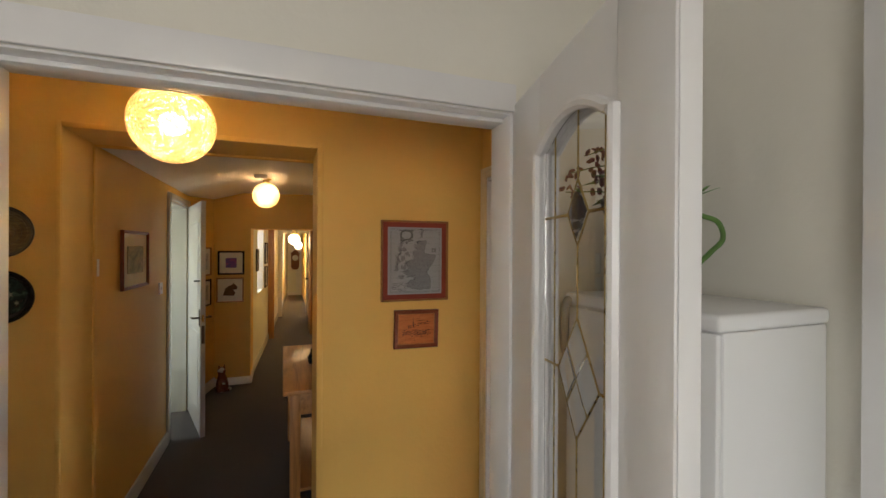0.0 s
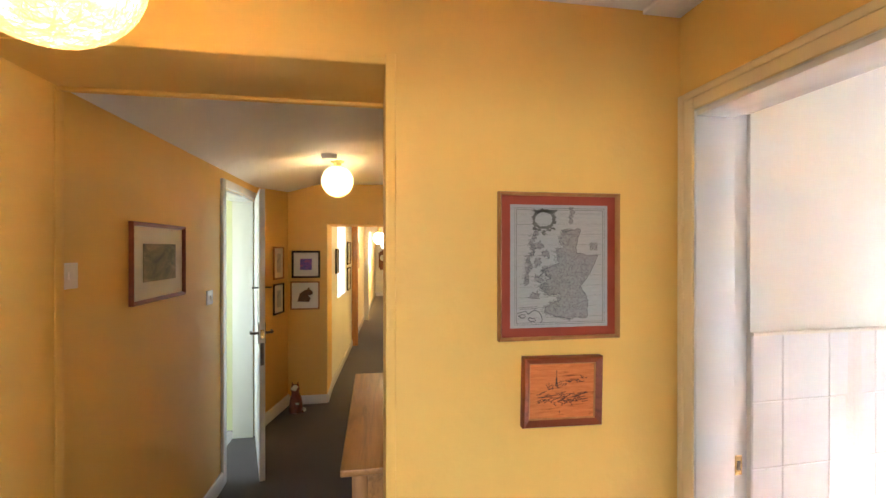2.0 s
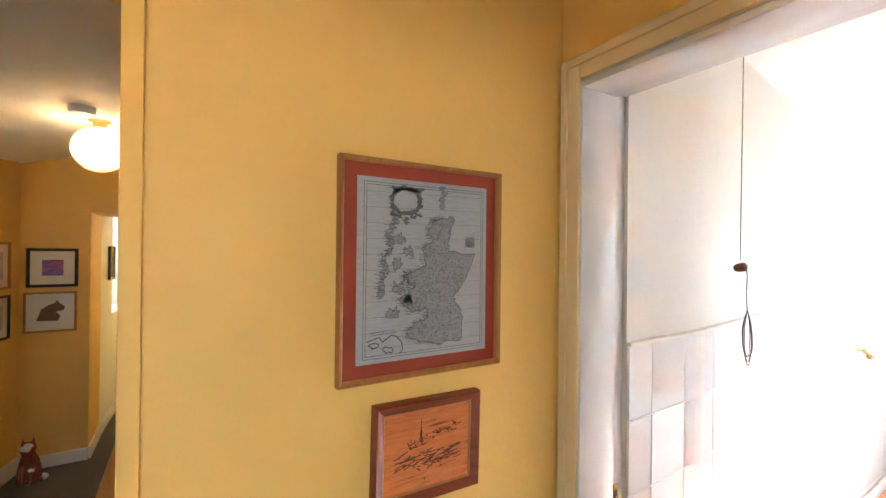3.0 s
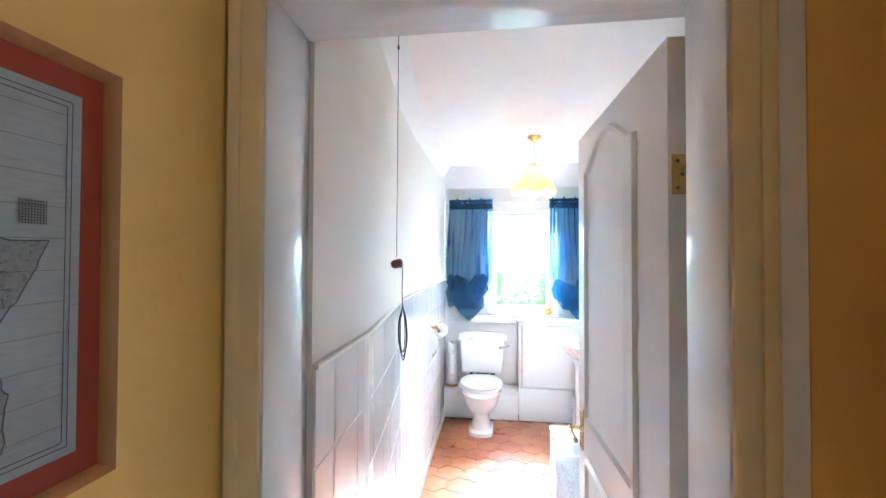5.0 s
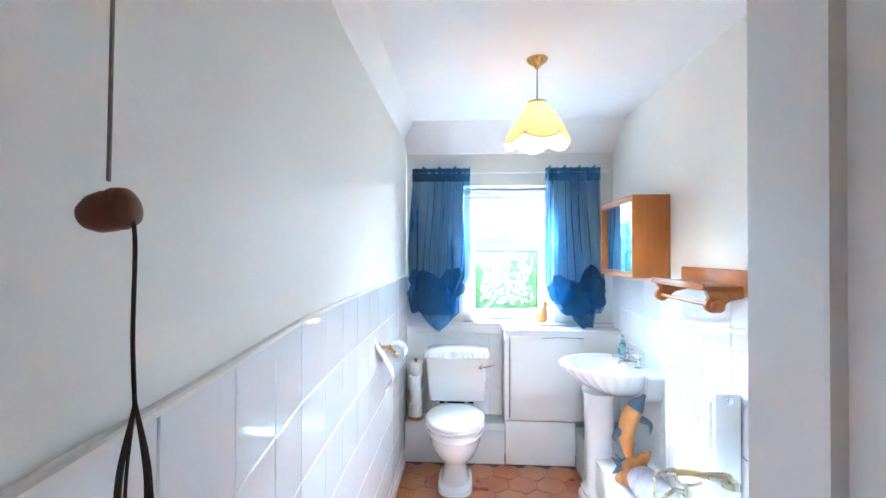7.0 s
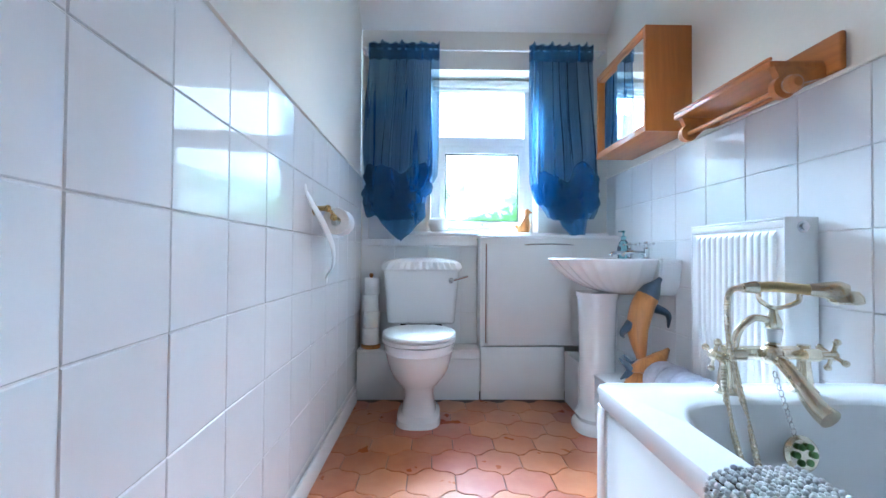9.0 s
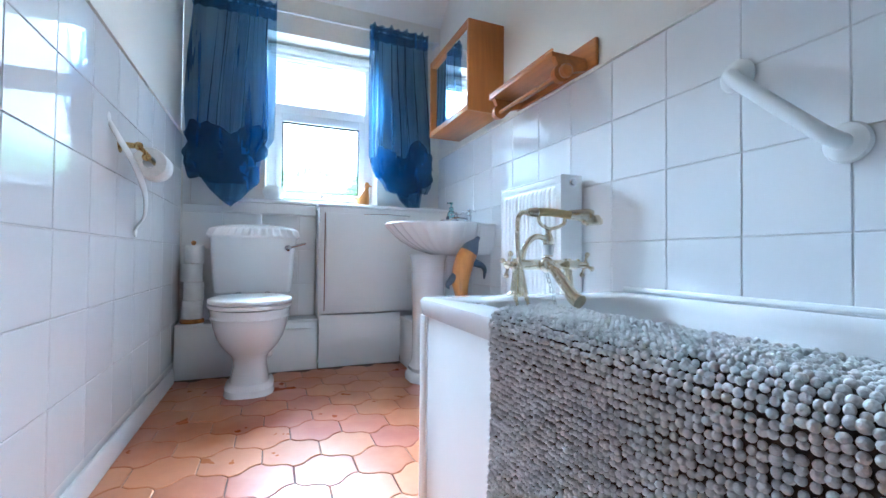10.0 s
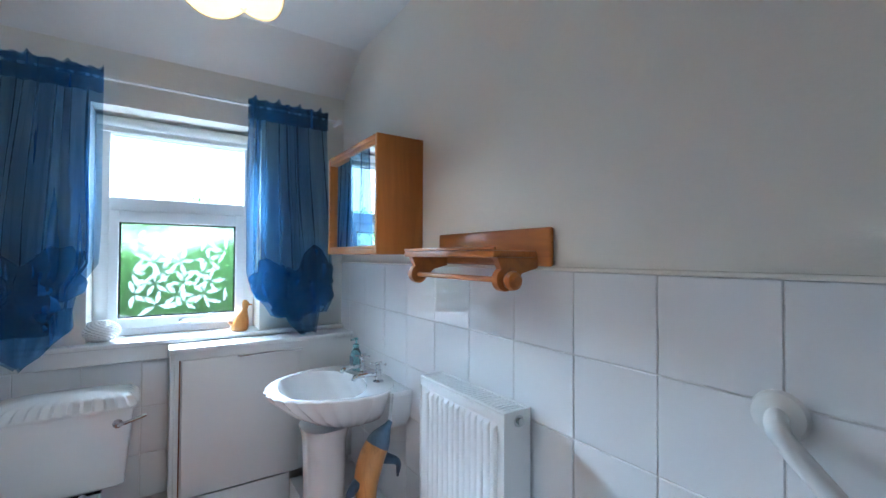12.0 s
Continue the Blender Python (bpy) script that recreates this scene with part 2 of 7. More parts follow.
M_sheer = sheer("sheer_blue_voile", (0.06, 0.165, 0.33), 0.50, (0.60, 0.76, 0.90))
# same cloth as M_sheer, colour lightened to offset the shade of doubled layers
M_voile_lightened = sheer("lightened_gathered_voile", (0.085, 0.215, 0.41), 0.56, (0.60, 0.76, 0.90))
M_leafglass = sheer("etched_leaf_glass", (0.55, 0.62, 0.58), 0.84, (0.98, 1.0, 0.99))
M_hedgeleaf = sheer("translucent_hedge_leaf", (0.12, 0.23, 0.07), 0.02, (0.9, 1.0, 0.9))


def glow(name, c, strength, pattern=0.0, scale=40):
    m, nt, b, v = base(name)
    b.inputs["Base Color"].default_value = (*c, 1)
    b.inputs["Roughness"].default_value = 0.7
    if pattern:
        n = ramp(nt, noise_tex(nt, v, scale, 5, 0.7, 2.0), [(0.35, tuple(x * (1 - pattern) for x in c)), (0.62, c)])
        nt.links.new(n, b.inputs["Emission Color"])
    else:
        b.inputs["Emission Color"].default_value = (*c, 1)
    b.inputs["Emission Strength"].default_value = strength
    return m


def woven(name, c, strength, gap, scale):
    """Glowing string shade with gaps between the strings."""
    m, nt, b, v = base(name)
    out = nt.nodes["Material Output"]
    clear, mx = nt.nodes.new("ShaderNodeBsdfTransparent"), nt.nodes.new("ShaderNodeMixShader")
    n = noise_tex(nt, v, scale, 6, 0.75, 3.0)
    k = ramp(nt, n, [(gap - 0.06, (1.0,) * 3), (gap + 0.06, (0.0,) * 3)])
    nt.links.new(ramp(nt, noise_tex(nt, v, scale * 1.7, 5, 0.7, 2.0), [(0.34, (c[0] * 0.25, c[1] * 0.17, c[2] * 0.1)), (0.45, (c[0], c[1] * 0.9, c[2] * 0.75)), (0.6, c)]), b.inputs["Emission Color"])
    b.inputs["Emission Strength"].default_value = strength
    b.inputs["Base Color"].default_value = (0.8, 0.7, 0.5, 1)
    b.inputs["Roughness"].default_value = 0.8
    nt.links.new(k, mx.inputs[0])
    nt.links.new(b.outputs[0], mx.inputs[1])
    nt.links.new(clear.outputs[0], mx.inputs[2])
    nt.links.new(mx.outputs[0], out.inputs["Surface"])
    return m


M_globe = woven("lit_string_globe", (1.0, 0.82, 0.44), 0.085, 0.42, 46)
M_hallbulb = glow("lit_hall_bulb", (1.0, 0.74, 0.44), 72.0)
M_passagebulb = glow("lit_passage_bulb", (1.0, 0.74, 0.44), 76.0)
M_strand = glow("lit_paper_string", (1.0, 0.72, 0.36), 0.05)
M_bulb = glow("lit_bulb", (1.0, 0.92, 0.80), 270.0)
M_skyglow = glow("bright_overcast_sky", (0.88, 0.95, 1.0), 3.8)
M_globefar = glow("lit_string_globe_far", (1.0, 0.78, 0.45), 4.5, 0.3, 26)
M_shade = glow("lit_cream_shade", (1.0, 0.70, 0.36), 0.08, 0.15, 12)
M_shadetrim = paint("cream_shade_trim", (0.62, 0.47, 0.22), 0.6, 0.1)


def copper_art():
    m, nt, b, v = base("etched_copper")
    n = noise_tex(nt, mapping(nt, v, (16, 16, 130)), 1.0, 6, 0.65, 0.6)
    col = ramp(nt, n, [(0.26, (0.10, 0.03, 0.012)), (0.42, (0.55, 0.17, 0.05)), (0.8, (0.72, 0.27, 0.09))])
    nt.links.new(col, b.inputs["Base Color"])
    b.inputs["Metallic"].default_value = 0.55
    b.inputs["Roughness"].default_value = 0.42
    bump(nt, b, n, 0.3, 0.003)
    return m


def art(name, stops, scale, stretch=(1, 1, 1)):
    m, nt, b, v = base(name)
    col = ramp(nt, noise_tex(nt, mapping(nt, v, stretch), scale, 6, 0.6, 0.8), stops)
    nt.links.new(col, b.inputs["Base Color"])
    b.inputs["Roughness"].default_value = 0.5
    return m


M_copper = copper_art()
M_landscape = art("landscape_print", [(0.3, (0.03, 0.035, 0.02)), (0.45, (0.10, 0.09, 0.04)), (0.6, (0.22, 0.17, 0.09)), (0.8, (0.42, 0.38, 0.28))], 7, (1, 1, 2))
M_purple = art("purple_abstract_print", [(0.3, (0.03, 0.05, 0.25)), (0.5, (0.18, 0.08, 0.38)), (0.65, (0.45, 0.10, 0.18)), (0.8, (0.5, 0.5, 0.65))], 14, (1, 1, 3))
M_bluegrey = art("blue_grey_print", [(0.3, (0.25, 0.28, 0.36)), (0.7, (0.66, 0.64, 0.60))], 12)
M_horse = paint("brown_horse_paint", (0.16, 0.075, 0.03), 0.6, 0.3, 20, 60, 0.1)
M_mapland = art("map_land", [(0.30, (0.12, 0.12, 0.12)), (0.48, (0.215, 0.215, 0.215)), (0.7, (0.27, 0.27, 0.265))], 150)
M_mappaper = art("map_paper", [(0.3, (0.30, 0.30, 0.305)), (0.7, (0.36, 0.36, 0.355))], 40, (1, 1, 6))
M_plateA = art("dark_bronze_plate", [(0.3, (0.07, 0.042, 0.022)), (0.5, (0.14, 0.092, 0.05)), (0.7, (0.23, 0.165, 0.10))], 40, (1, 1, 3))
M_plateA.node_tree.nodes["Principled BSDF"].inputs["Roughness"].default_value = 0.28
M_platerim = paint("dark_bronze_rim", (0.035, 0.022, 0.015), 0.3, 0.3, 30, 90, 0.3)
M_redmount = paint("red_mount_board", (0.28, 0.034, 0.010), 0.6, 0.1, 6, 60, 0.1)
M_plateB = art("black_floral_plate", [(0.35, (0.010, 0.012, 0.013)), (0.55, (0.02, 0.035, 0.030)), (0.68, (0.06, 0.11, 0.08))], 34)
M_plateB.node_tree.nodes["Principled BSDF"].inputs["Roughness"].default_value = 0.12
M_pot = art("speckled_slate_pot", [(0.3, (0.028, 0.028, 0.05)), (0.56, (0.05, 0.05, 0.075)), (0.62, (0.50, 0.50, 0.52))], 22, (1, 1, 4))

# ---- mesh helpers ----
WM = {}


def thing(name, label, category, x=0.0, y=0.0, z=0.0, rz=0.0, group="", kind=""):
    o = new(name)
    o.empty_display_size = 0.1
    m = pose(x, y, z, 0, 0, rz)
    o.matrix_world = m
    WM[o] = m
    return tagged(o, label, category, group, kind)


def part(name, bm, material, parent=None, label="", local=False, smooth=True):
    """One mesh object. World coordinates unless local; its origin goes to the foot of its bounds."""
    bmesh.ops.recalc_face_normals(bm, faces=bm.faces)
    me = bpy.data.meshes.new(name)
    if parent is not None and not local:
        bm.transform(WM[parent].inverted())
    c = Vector((0, 0, 0))
    co = [v.co for v in bm.verts]
    lo = Vector([min(p[i] for p in co) for i in range(3)])
    hi = Vector([max(p[i] for p in co) for i in range(3)])
    c = Vector(((lo.x + hi.x) / 2, (lo.y + hi.y) / 2, lo.z))
    bm.transform(Matrix.Translation(-c))
    if smooth:
        for f in bm.faces:
            f.smooth = True
        for e in bm.edges:
            if len(e.link_faces) == 2 and e.calc_face_angle(0) > radians(35):
                e.smooth = False
    bm.to_mesh(me)
    bm.free()
    me.materials.append(material)
    o = new(name, me)
    o.location = c
    if parent is not None:
        o.parent = parent
        WM[o] = WM[parent] @ Matrix.Translation(c)
    else:
        WM[o] = Matrix.Translation(c)
    return tagged(o, label)


def box(bm, x0, y0, z0, x1, y1, z1, bev=0.0, seg=2):
    r = bmesh.ops.create_cube(bm, size=1, matrix=Matrix.LocRotScale(((x0 + x1) / 2, (y0 + y1) / 2, (z0 + z1) / 2), None, (abs(x1 - x0), abs(y1 - y0), abs(z1 - z0))))
    if bev:
        vs = set(r["verts"])
        es = [e for e in bm.edges if e.verts[0] in vs and e.verts[1] in vs]
        bmesh.ops.bevel(bm, geom=es, offset=bev, segments=seg, affect="EDGES", profile=0.5)
    return bm


def B(*a, **k):
    return box(bmesh.new(), *a, **k)


def loft(bm, rings, cap0=True, cap1=True, closed=True):
    vs = [[bm.verts.new(p) for p in r] for r in rings]
    n = len(vs[0])
    for a, b in zip(vs, vs[1:]):
        for i in range(n if closed else n - 1):
            j = (i + 1) % n
            bm.faces.new((a[i], a[j], b[j], b[i]))
    if cap0:
        bm.faces.new(vs[0][::-1])
    if cap1:
        bm.faces.new(vs[-1])
    return bm


def lathe(bm, prof, cx=0.0, cy=0.0, cz=0.0, seg=24, sx=1.0, sy=1.0, m=None, caps=True):
    rings = []
    for r, z in prof:
        ring = [Vector((r * sx * math.cos(2 * math.pi * i / seg), r * sy * math.sin(2 * math.pi * i / seg), z)) for i in range(seg)]
        if m is not None:
            ring = [m @ p for p in ring]
        rings.append([p + Vector((cx, cy, cz)) for p in ring])
    return loft(bm, rings, caps, caps)


def tube(bm, pts, r, seg=10, close=False):
    pts = [Vector(p) for p in pts]
    n = len(pts)
    rs = r if isinstance(r, (list, tuple)) else [r] * n
    rings, up = [], None
    for i, p in enumerate(pts):
        if close:
            d = (pts[(i + 1) % n] - pts[i - 1]).normalized()
        else:
            d = (pts[min(i + 1, n - 1)] - pts[max(i - 1, 0)]).normalized()
        if up is None:
            up = d.orthogonal().normalized()
        up = (up - d * up.dot(d)).normalized()
        side = d.cross(up)
        rings.append([p + (up * math.cos(2 * math.pi * k / seg) + side * math.sin(2 * math.pi * k / seg)) * rs[i] for k in range(seg)])
    if close:
        rings.append(rings[0])
        loft(bm, rings, False, False)
        bmesh.ops.remove_doubles(bm, verts=bm.verts, dist=1e-5)
        return bm
    return loft(bm, rings)


def curve(pts, n=24):
    """Smooth line through control points (Catmull-Rom)."""
    p = [Vector(q) for q in pts]
    p = [2 * p[0] - p[1]] + p + [2 * p[-1] - p[-2]]
    out = []
    segs = len(p) - 3
    for i in range(segs):
        m = max(2, n // segs)
        for k in range(m + (1 if i == segs - 1 else 0)):
            t = k / m
            a, b, c, d = p[i:i + 4]
            out.append(0.5 * ((2 * b) + (c - a) * t + (2 * a - 5 * b + 4 * c - d) * t * t + (3 * b - a - 3 * c + d) * t ** 3))
    return out


def rrect(cx, cy, z, hx, hy, r, n=6):
    out = []
    r = min(r, hx * 0.999, hy * 0.999)
    for qx, qy, a0 in ((1, 1, 0), (-1, 1, 90), (-1, -1, 180), (1, -1, 270)):
        for k in range(n + 1):
            a = radians(a0 + 90 * k / n)
            out.append(Vector((cx + qx * (hx - r) + r * math.cos(a), cy + qy * (hy - r) + r * math.sin(a), z)))
    return out


def prism(bm, poly, d0, d1, plane="xz"):
    """A flat outline pulled out along the axis that its plane leaves free."""
    def P(u, v, d):
        return {"xz": (u, d, v), "yz": (d, u, v), "xy": (u, v, d)}[plane]
    return loft(bm, [[P(u, v, d0) for u, v in poly], [P(u, v, d1) for u, v in poly]])


def wall(name, axis, a, b, u0, u1, z0, z1, holes, material, label):
    """A wall slab between the planes a and b of its axis, from u0 to u1, with openings (u0, u1, z0, z1) that go through it."""
    us = sorted({u0, u1, *[h[0] for h in holes], *[h[1] for h in holes]})
    zs = sorted({z0, z1, *[h[2] for h in holes], *[h[3] for h in holes]})
    us, zs = [u for u in us if u0 <= u <= u1], [z for z in zs if z0 <= z <= z1]

    def solid(i, k):
        if not (0 <= i < len(us) - 1 and 0 <= k < len(zs) - 1):
            return False
        u, z = (us[i] + us[i + 1]) / 2, (zs[k] + zs[k + 1]) / 2
        return not any(h[0] < u < h[1] and h[2] < z < h[3] for h in holes)

    bm = bmesh.new()

    def q(*pts):
        bm.faces.new([bm.verts.new((d, u, z) if axis == "x" else (u, d, z)) for d, u, z in pts])

    for i in range(len(us) - 1):
        for k in range(len(zs) - 1):
            if not solid(i, k):
                continue
            A, C, D, E = us[i], us[i + 1], zs[k], zs[k + 1]
            q((a, A, D), (a, C, D), (a, C, E), (a, A, E))
            q((b, A, D), (b, C, D), (b, C, E), (b, A, E))
            for di, dk, p0, p1 in ((-1, 0, (A, D), (A, E)), (1, 0, (C, D), (C, E)), (0, -1, (A, D), (C, D)), (0, 1, (A, E), (C, E))):
                if not solid(i + di, k + dk):
                    q((a, *p0), (a, *p1), (b, *p1), (b, *p0))
    bmesh.ops.remove_doubles(bm, verts=bm.verts, dist=1e-5)
    return tagged(part(name, bm, material, smooth=False), label, "wall", kind="structure")


def struct(name, bm, material, label, category, smooth=True):
    return tagged(part(name, bm, material, smooth=smooth), label, category, kind="structure")


# ---- large structure ----
# hall: x -2.17..0, y -0.985..0; kitchen south of it; passage north of it; bathroom east of it
wall("wall_hall_north", "y", 0.0, 0.336, -2.40, 0.05, 0, 2.6, [(-1.912, -0.906, -1, 2.083)], M_yellow, "yellow painted wall with a wide opening to the passage")
wall("wall_hall_east", "x", 0.0, 0.19, -0.985, 0.0, 0, 2.6, [(-0.850, -0.028, -1, 2.0)], M_yellow, "yellow painted wall beside the bathroom door")
wall("wall_hall_west", "x", -2.40, -2.17, -0.985, 0.0, 0, 2.6, [(-0.85, -0.09, -1, 2.0)], M_yellow, "yellow painted wall with a white doorway")
wall("wall_hall_south", "y", -1.045, -0.985, -2.40, 0.25, 0, 2.6, [(-1.64, -0.44, -1, 1.985)], M_yellow, "yellow painted hall side of the kitchen wall")
wall("wall_kitchen_north", "y", -1.10, -1.045, -3.4, 0.25, 0, 2.6, [(-1.64, -0.44, -1, 1.985)], M_cream, "cream painted wall round the glazed door's opening")
wall("wall_kitchen_east", "x", -0.10, 0.10, -4.4, -1.10, 0, 2.6, [], M_cream, "cream painted kitchen wall behind the tall cabinet")
wall("wall_kitchen_south", "y", -4.6, -4.4, -3.4, 0.10, 0, 2.6, [(-2.7, -1.1, 1.0, 2.1)], M_cream, "cream kitchen wall with an assumed, unseen window opening")
wall("wall_kitchen_west", "x", -3.6, -3.4, -4.6, -1.045, 0, 2.6, [], M_cream, "plain cream kitchen wall")
struct("floor_hall", B(-2.4, -1.10, -0.1, 0.02, 0.34, 0), M_carpet, "dark plum carpet on the hall floor", "floor")
struct("floor_kitchen", B(-3.4, -4.4, -0.1, -0.1, -1.10, 0), M_grout, "pale kitchen floor", "floor")
struct("ceiling_hall", B(-2.4, -0.985, 2.302, 0.0, 0.0, 2.45), M_ceiling, "white hall ceiling", "ceiling")
struct("ceiling_kitchen", B(-3.4, -4.4, 2.50, -0.1, -1.10, 2.6), M_ceiling, "white kitchen ceiling", "ceiling")
wall("wall_west_room", "x", -3.3, -3.2, -1.5, 0.6, 0, 2.6, [], M_cream, "plain wall of the room west of the hall")
struct("floor_west_room", B(-3.2, -1.045, -0.1, -2.4, 0.34, 0), M_carpet, "dark carpet of the side room", "floor")
struct("ceiling_west_room", B(-3.2, -1.045, 2.4, -2.4, 0.6, 2.5), M_ceiling, "white side room ceiling", "ceiling")

# passage north of the hall
wall("wall_passage_west", "x", -2.10, -1.94, 0.336, 2.62, 0, 2.5, [(1.85, 2.55, -1, 1.98)], M_yellow, "yellow passage wall with an open doorway")
bm = bmesh.new()
loft(bm, [[(-1.94, 2.62, 0), (-1.80, 3.25, 0), (-2.05, 3.25, 0), (-2.10, 2.62, 0)], [(-1.94, 2.62, 2.5), (-1.80, 3.25, 2.5), (-2.05, 3.25, 2.5), (-2.10, 2.62, 2.5)]])
struct("wall_passage_angle", bm, M_yellow, "yellow painted angled wall past the doorway", "wall", False)
wall("wall_passage_east", "x", -0.48, -0.33, 0.336, 12.9, 0, 2.5, [], M_yellow, "yellow painted passage wall behind the table")
wall("wall_passage_north", "y", 3.25, 3.72, -2.05, -0.48, 0, 2.5, [(-1.42, -0.52, -1, 1.82)], M_yellow, "yellow painted wall with a low opening")
struct("floor_passage", B(-2.10, 0.34, -0.1, -0.33, 13.0, 0), M_carpet, "dark plum carpet along the passage", "floor")
bm = bmesh.new()
prism(bm, [(-1.94, 2.098), (-1.50, 2.225), (-0.48, 2.245), (-0.48, 2.36), (-1.94, 2.36)], 0.336, 3.25, "xz")
struct("ceiling_passage", bm, M_ceiling, "white passage ceiling, sloping beside the wall", "ceiling")
# far passage, its west wall slightly askew
bm = bmesh.new()


def west(y):
    return -1.42 + (y - 3.72) * 0.054


for y0, y1, z0, z1 in ((3.72, 4.15, 0, 2.3), (4.15, 4.95, 0, 0.95), (4.15, 4.95, 2.0, 2.3), (4.95, 9.0, 0, 2.3), (9.0, 10.3, 0, 0.95), (9.0, 10.3, 2.0, 2.3), (10.3, 12.8, 0, 2.3)):
    loft(bm, [[(west(y0), y0, z), (west(y1), y1, z), (west(y1) - 0.22, y1, z), (west(y0) - 0.22, y0, z)] for z in (z0, z1)])
struct("wall_far_passage_west", bm, M_cream, "cream passage wall with deep window recesses", "wall", False)
wall("wall_far_passage_end", "y", 12.8, 12.95, -1.3, -0.33, 0, 2.3, [], M_cream, "cream wall at the end of the passage")
struct("ceiling_far_passage", B(-1.7, 3.72, 2.12, -0.33, 14.0, 2.25), M_ceiling, "white ceiling of the far passage", "ceiling")
struct("door_far", box(bmesh.new(), -0.655, 12.765, 0.004, -0.482, 12.799, 1.95, 0.003), M_door, "white door at the end of the passage", "door", False)
for nm, y0, c in (("wall_partition_1", 5.75, M_pineZ), ("wall_partition_2", 8.2, M_cream)):
    wall(nm, "y", y0, y0 + 0.10, west(y0) + 0.002, -0.48, 0, 2.12, [(west(y0) + 0.10, -0.56, -1, 1.93)], c, "partition with a framed opening across the passage")
# side room west of the passage
wall("wall_side_room_west", "x", -3.75, -3.65, 1.2, 3.4, 0, 2.5, [(1.75, 2.65, 1.0, 2.0)], M_green, "pale green wall with an assumed, unseen window opening")
wall("wall_side_room_north", "y", 2.70, 2.80, -3.65, -2.10, 0, 2.5, [], M_green, "pale green side room wall")
wall("wall_side_room_south", "y", 1.2, 1.3, -3.65, -2.10, 0, 2.5, [], M_green, "pale green side room wall")
struct("floor_side_room", B(-3.65, 1.3, -0.1, -2.10, 2.7, -0.002), M_towel, "blue-grey side room floor", "floor")
struct("ceiling_side_room", B(-3.65, 1.3, 2.4, -2.10, 2.7, 2.5), M_ceiling, "white side room ceiling", "ceiling")

# bathroom: x 0.25..3.58, y -1.43..0.10
NORTH = ((0.19, -0.058), (0.60, -0.046), (1.00, 0.002), (1.47, 0.064), (1.95, 0.089), (2.70, 0.097), (3.59, 0.100))


def north(x):
    """The old plaster wall bows slightly along its length."""
    return float(np.interp(x, [p[0] for p in NORTH], [p[1] for p in NORTH]))


def along_north(xs, prof, caps=True):
    """A strip whose section (out from the wall, z) follows the bowed wall."""
    return loft(bmesh.new(), [[(x, north(x) - d, z) for d, z in prof] for x in xs], caps, caps)


NX = [0.192 + (3.578 - 0.192) * k / 34 for k in range(35)]
struct("wall_bathroom_north", loft(bmesh.new(), [[(x, north(x), 0), (x, 0.25, 0), (x, 0.25, 2.6), (x, north(x), 2.6)] for x in NX]), M_bathwall, "off-white bathroom wall above white tiles", "wall")
wall("wall_bathroom_south", "y", -1.60, -1.43, 0.10, 3.86, 0, 2.6, [], M_bathwall, "off-white bathroom wall above white tiles")
wall("wall_bathroom_window", "x", 3.58, 3.86, -1.43, 0.10, 0, 2.6, [(-1.00, -0.33, 0.93, 1.99)], M_bathwall, "off-white wall round the bathroom window")
wall("wall_bathroom_west", "x", 0.10, 0.25, -1.43, -0.985, 0, 2.6, [], M_bathwall, "plain off-white wall at the foot of the bath")
wall("wall_bathroom_return", "x", 0.05, 0.19, 0.0, 0.25, 0, 2.6, [], M_bathwall, "narrow off-white wall beside the door")
struct("floor_bathroom", B(0.0, -1.43, -0.1, 3.58, 0.10, -0.006), M_floorgrout, "dark grouted bathroom floor bed", "floor")
bm = bmesh.new()
prism(bm, [(0.19, 2.41), (3.34, 2.41), (3.585, 2.225), (3.585, 2.6), (0.19, 2.6)], -1.43, 0.10, "xz")
struct("ceiling_bathroom", bm, M_ceiling, "white bathroom ceiling, sloping above the window", "ceiling", False)
struct("trim_bathroom_cove", along_north([x for x in NX if x < 3.46], [(0.0, 2.30), (0.025, 2.33), (0.055, 2.375), (0.08, 2.412), (0.0, 2.412)]), M_ceiling, "white plaster cove along the wall", "trim")


# ---- door linings, architraves, skirtings ----
def arch_y(name, x0, x1, u0, u1, top, w, material, label):
    """Architrave on a wall that runs along y."""
    bm = bmesh.new()
    d = x1 - x0
    box(bm, x0, u0 - w, 0, x1, u0, top + w, 0.006)
    box(bm, x0, u1, 0, x1, u1 + w, top + w, 0.006)
    box(bm, x0, u0, top, x1, u1, top + w, 0.006)
    box(bm, x0 - d * 0.4, u0 - w, 0, x0, u0 - w * 0.62, top + w, 0.004)
    box(bm, x0 - d * 0.4, u1 + w * 0.62, 0, x0, u1 + w, top + w, 0.004)
    box(bm, x0 - d * 0.4, u0 - w * 0.62, top + w * 0.62, x0, u1 + w * 0.62, top + w, 0.004)
    return struct(name, bm, material, label, "architrave")


def arch_x(name, y0, y1, u0, u1, top, w, material, label):
    bm = bmesh.new()
    d = y1 - y0
    box(bm, u0 - w, y0, 0, u0, y1, top + w, 0.006)
    box(bm, u1, y0, 0, u1 + w, y1, top + w, 0.006)
    box(bm, u0, y0, top, u1, y1, top + w, 0.006)
    box(bm, u0 - w, y0 - d * 0.5, 0, u0 - w * 0.62, y0, top + w, 0.004)
    box(bm, u1 + w * 0.62, y0 - d * 0.5, 0, u1 + w, y0, top + w, 0.004)
    box(bm, u0 - w * 0.62, y0 - d * 0.5, top + w * 0.62, u1 + w * 0.62, y0, top + w, 0.004)
    return struct(name, bm, material, label, "architrave")


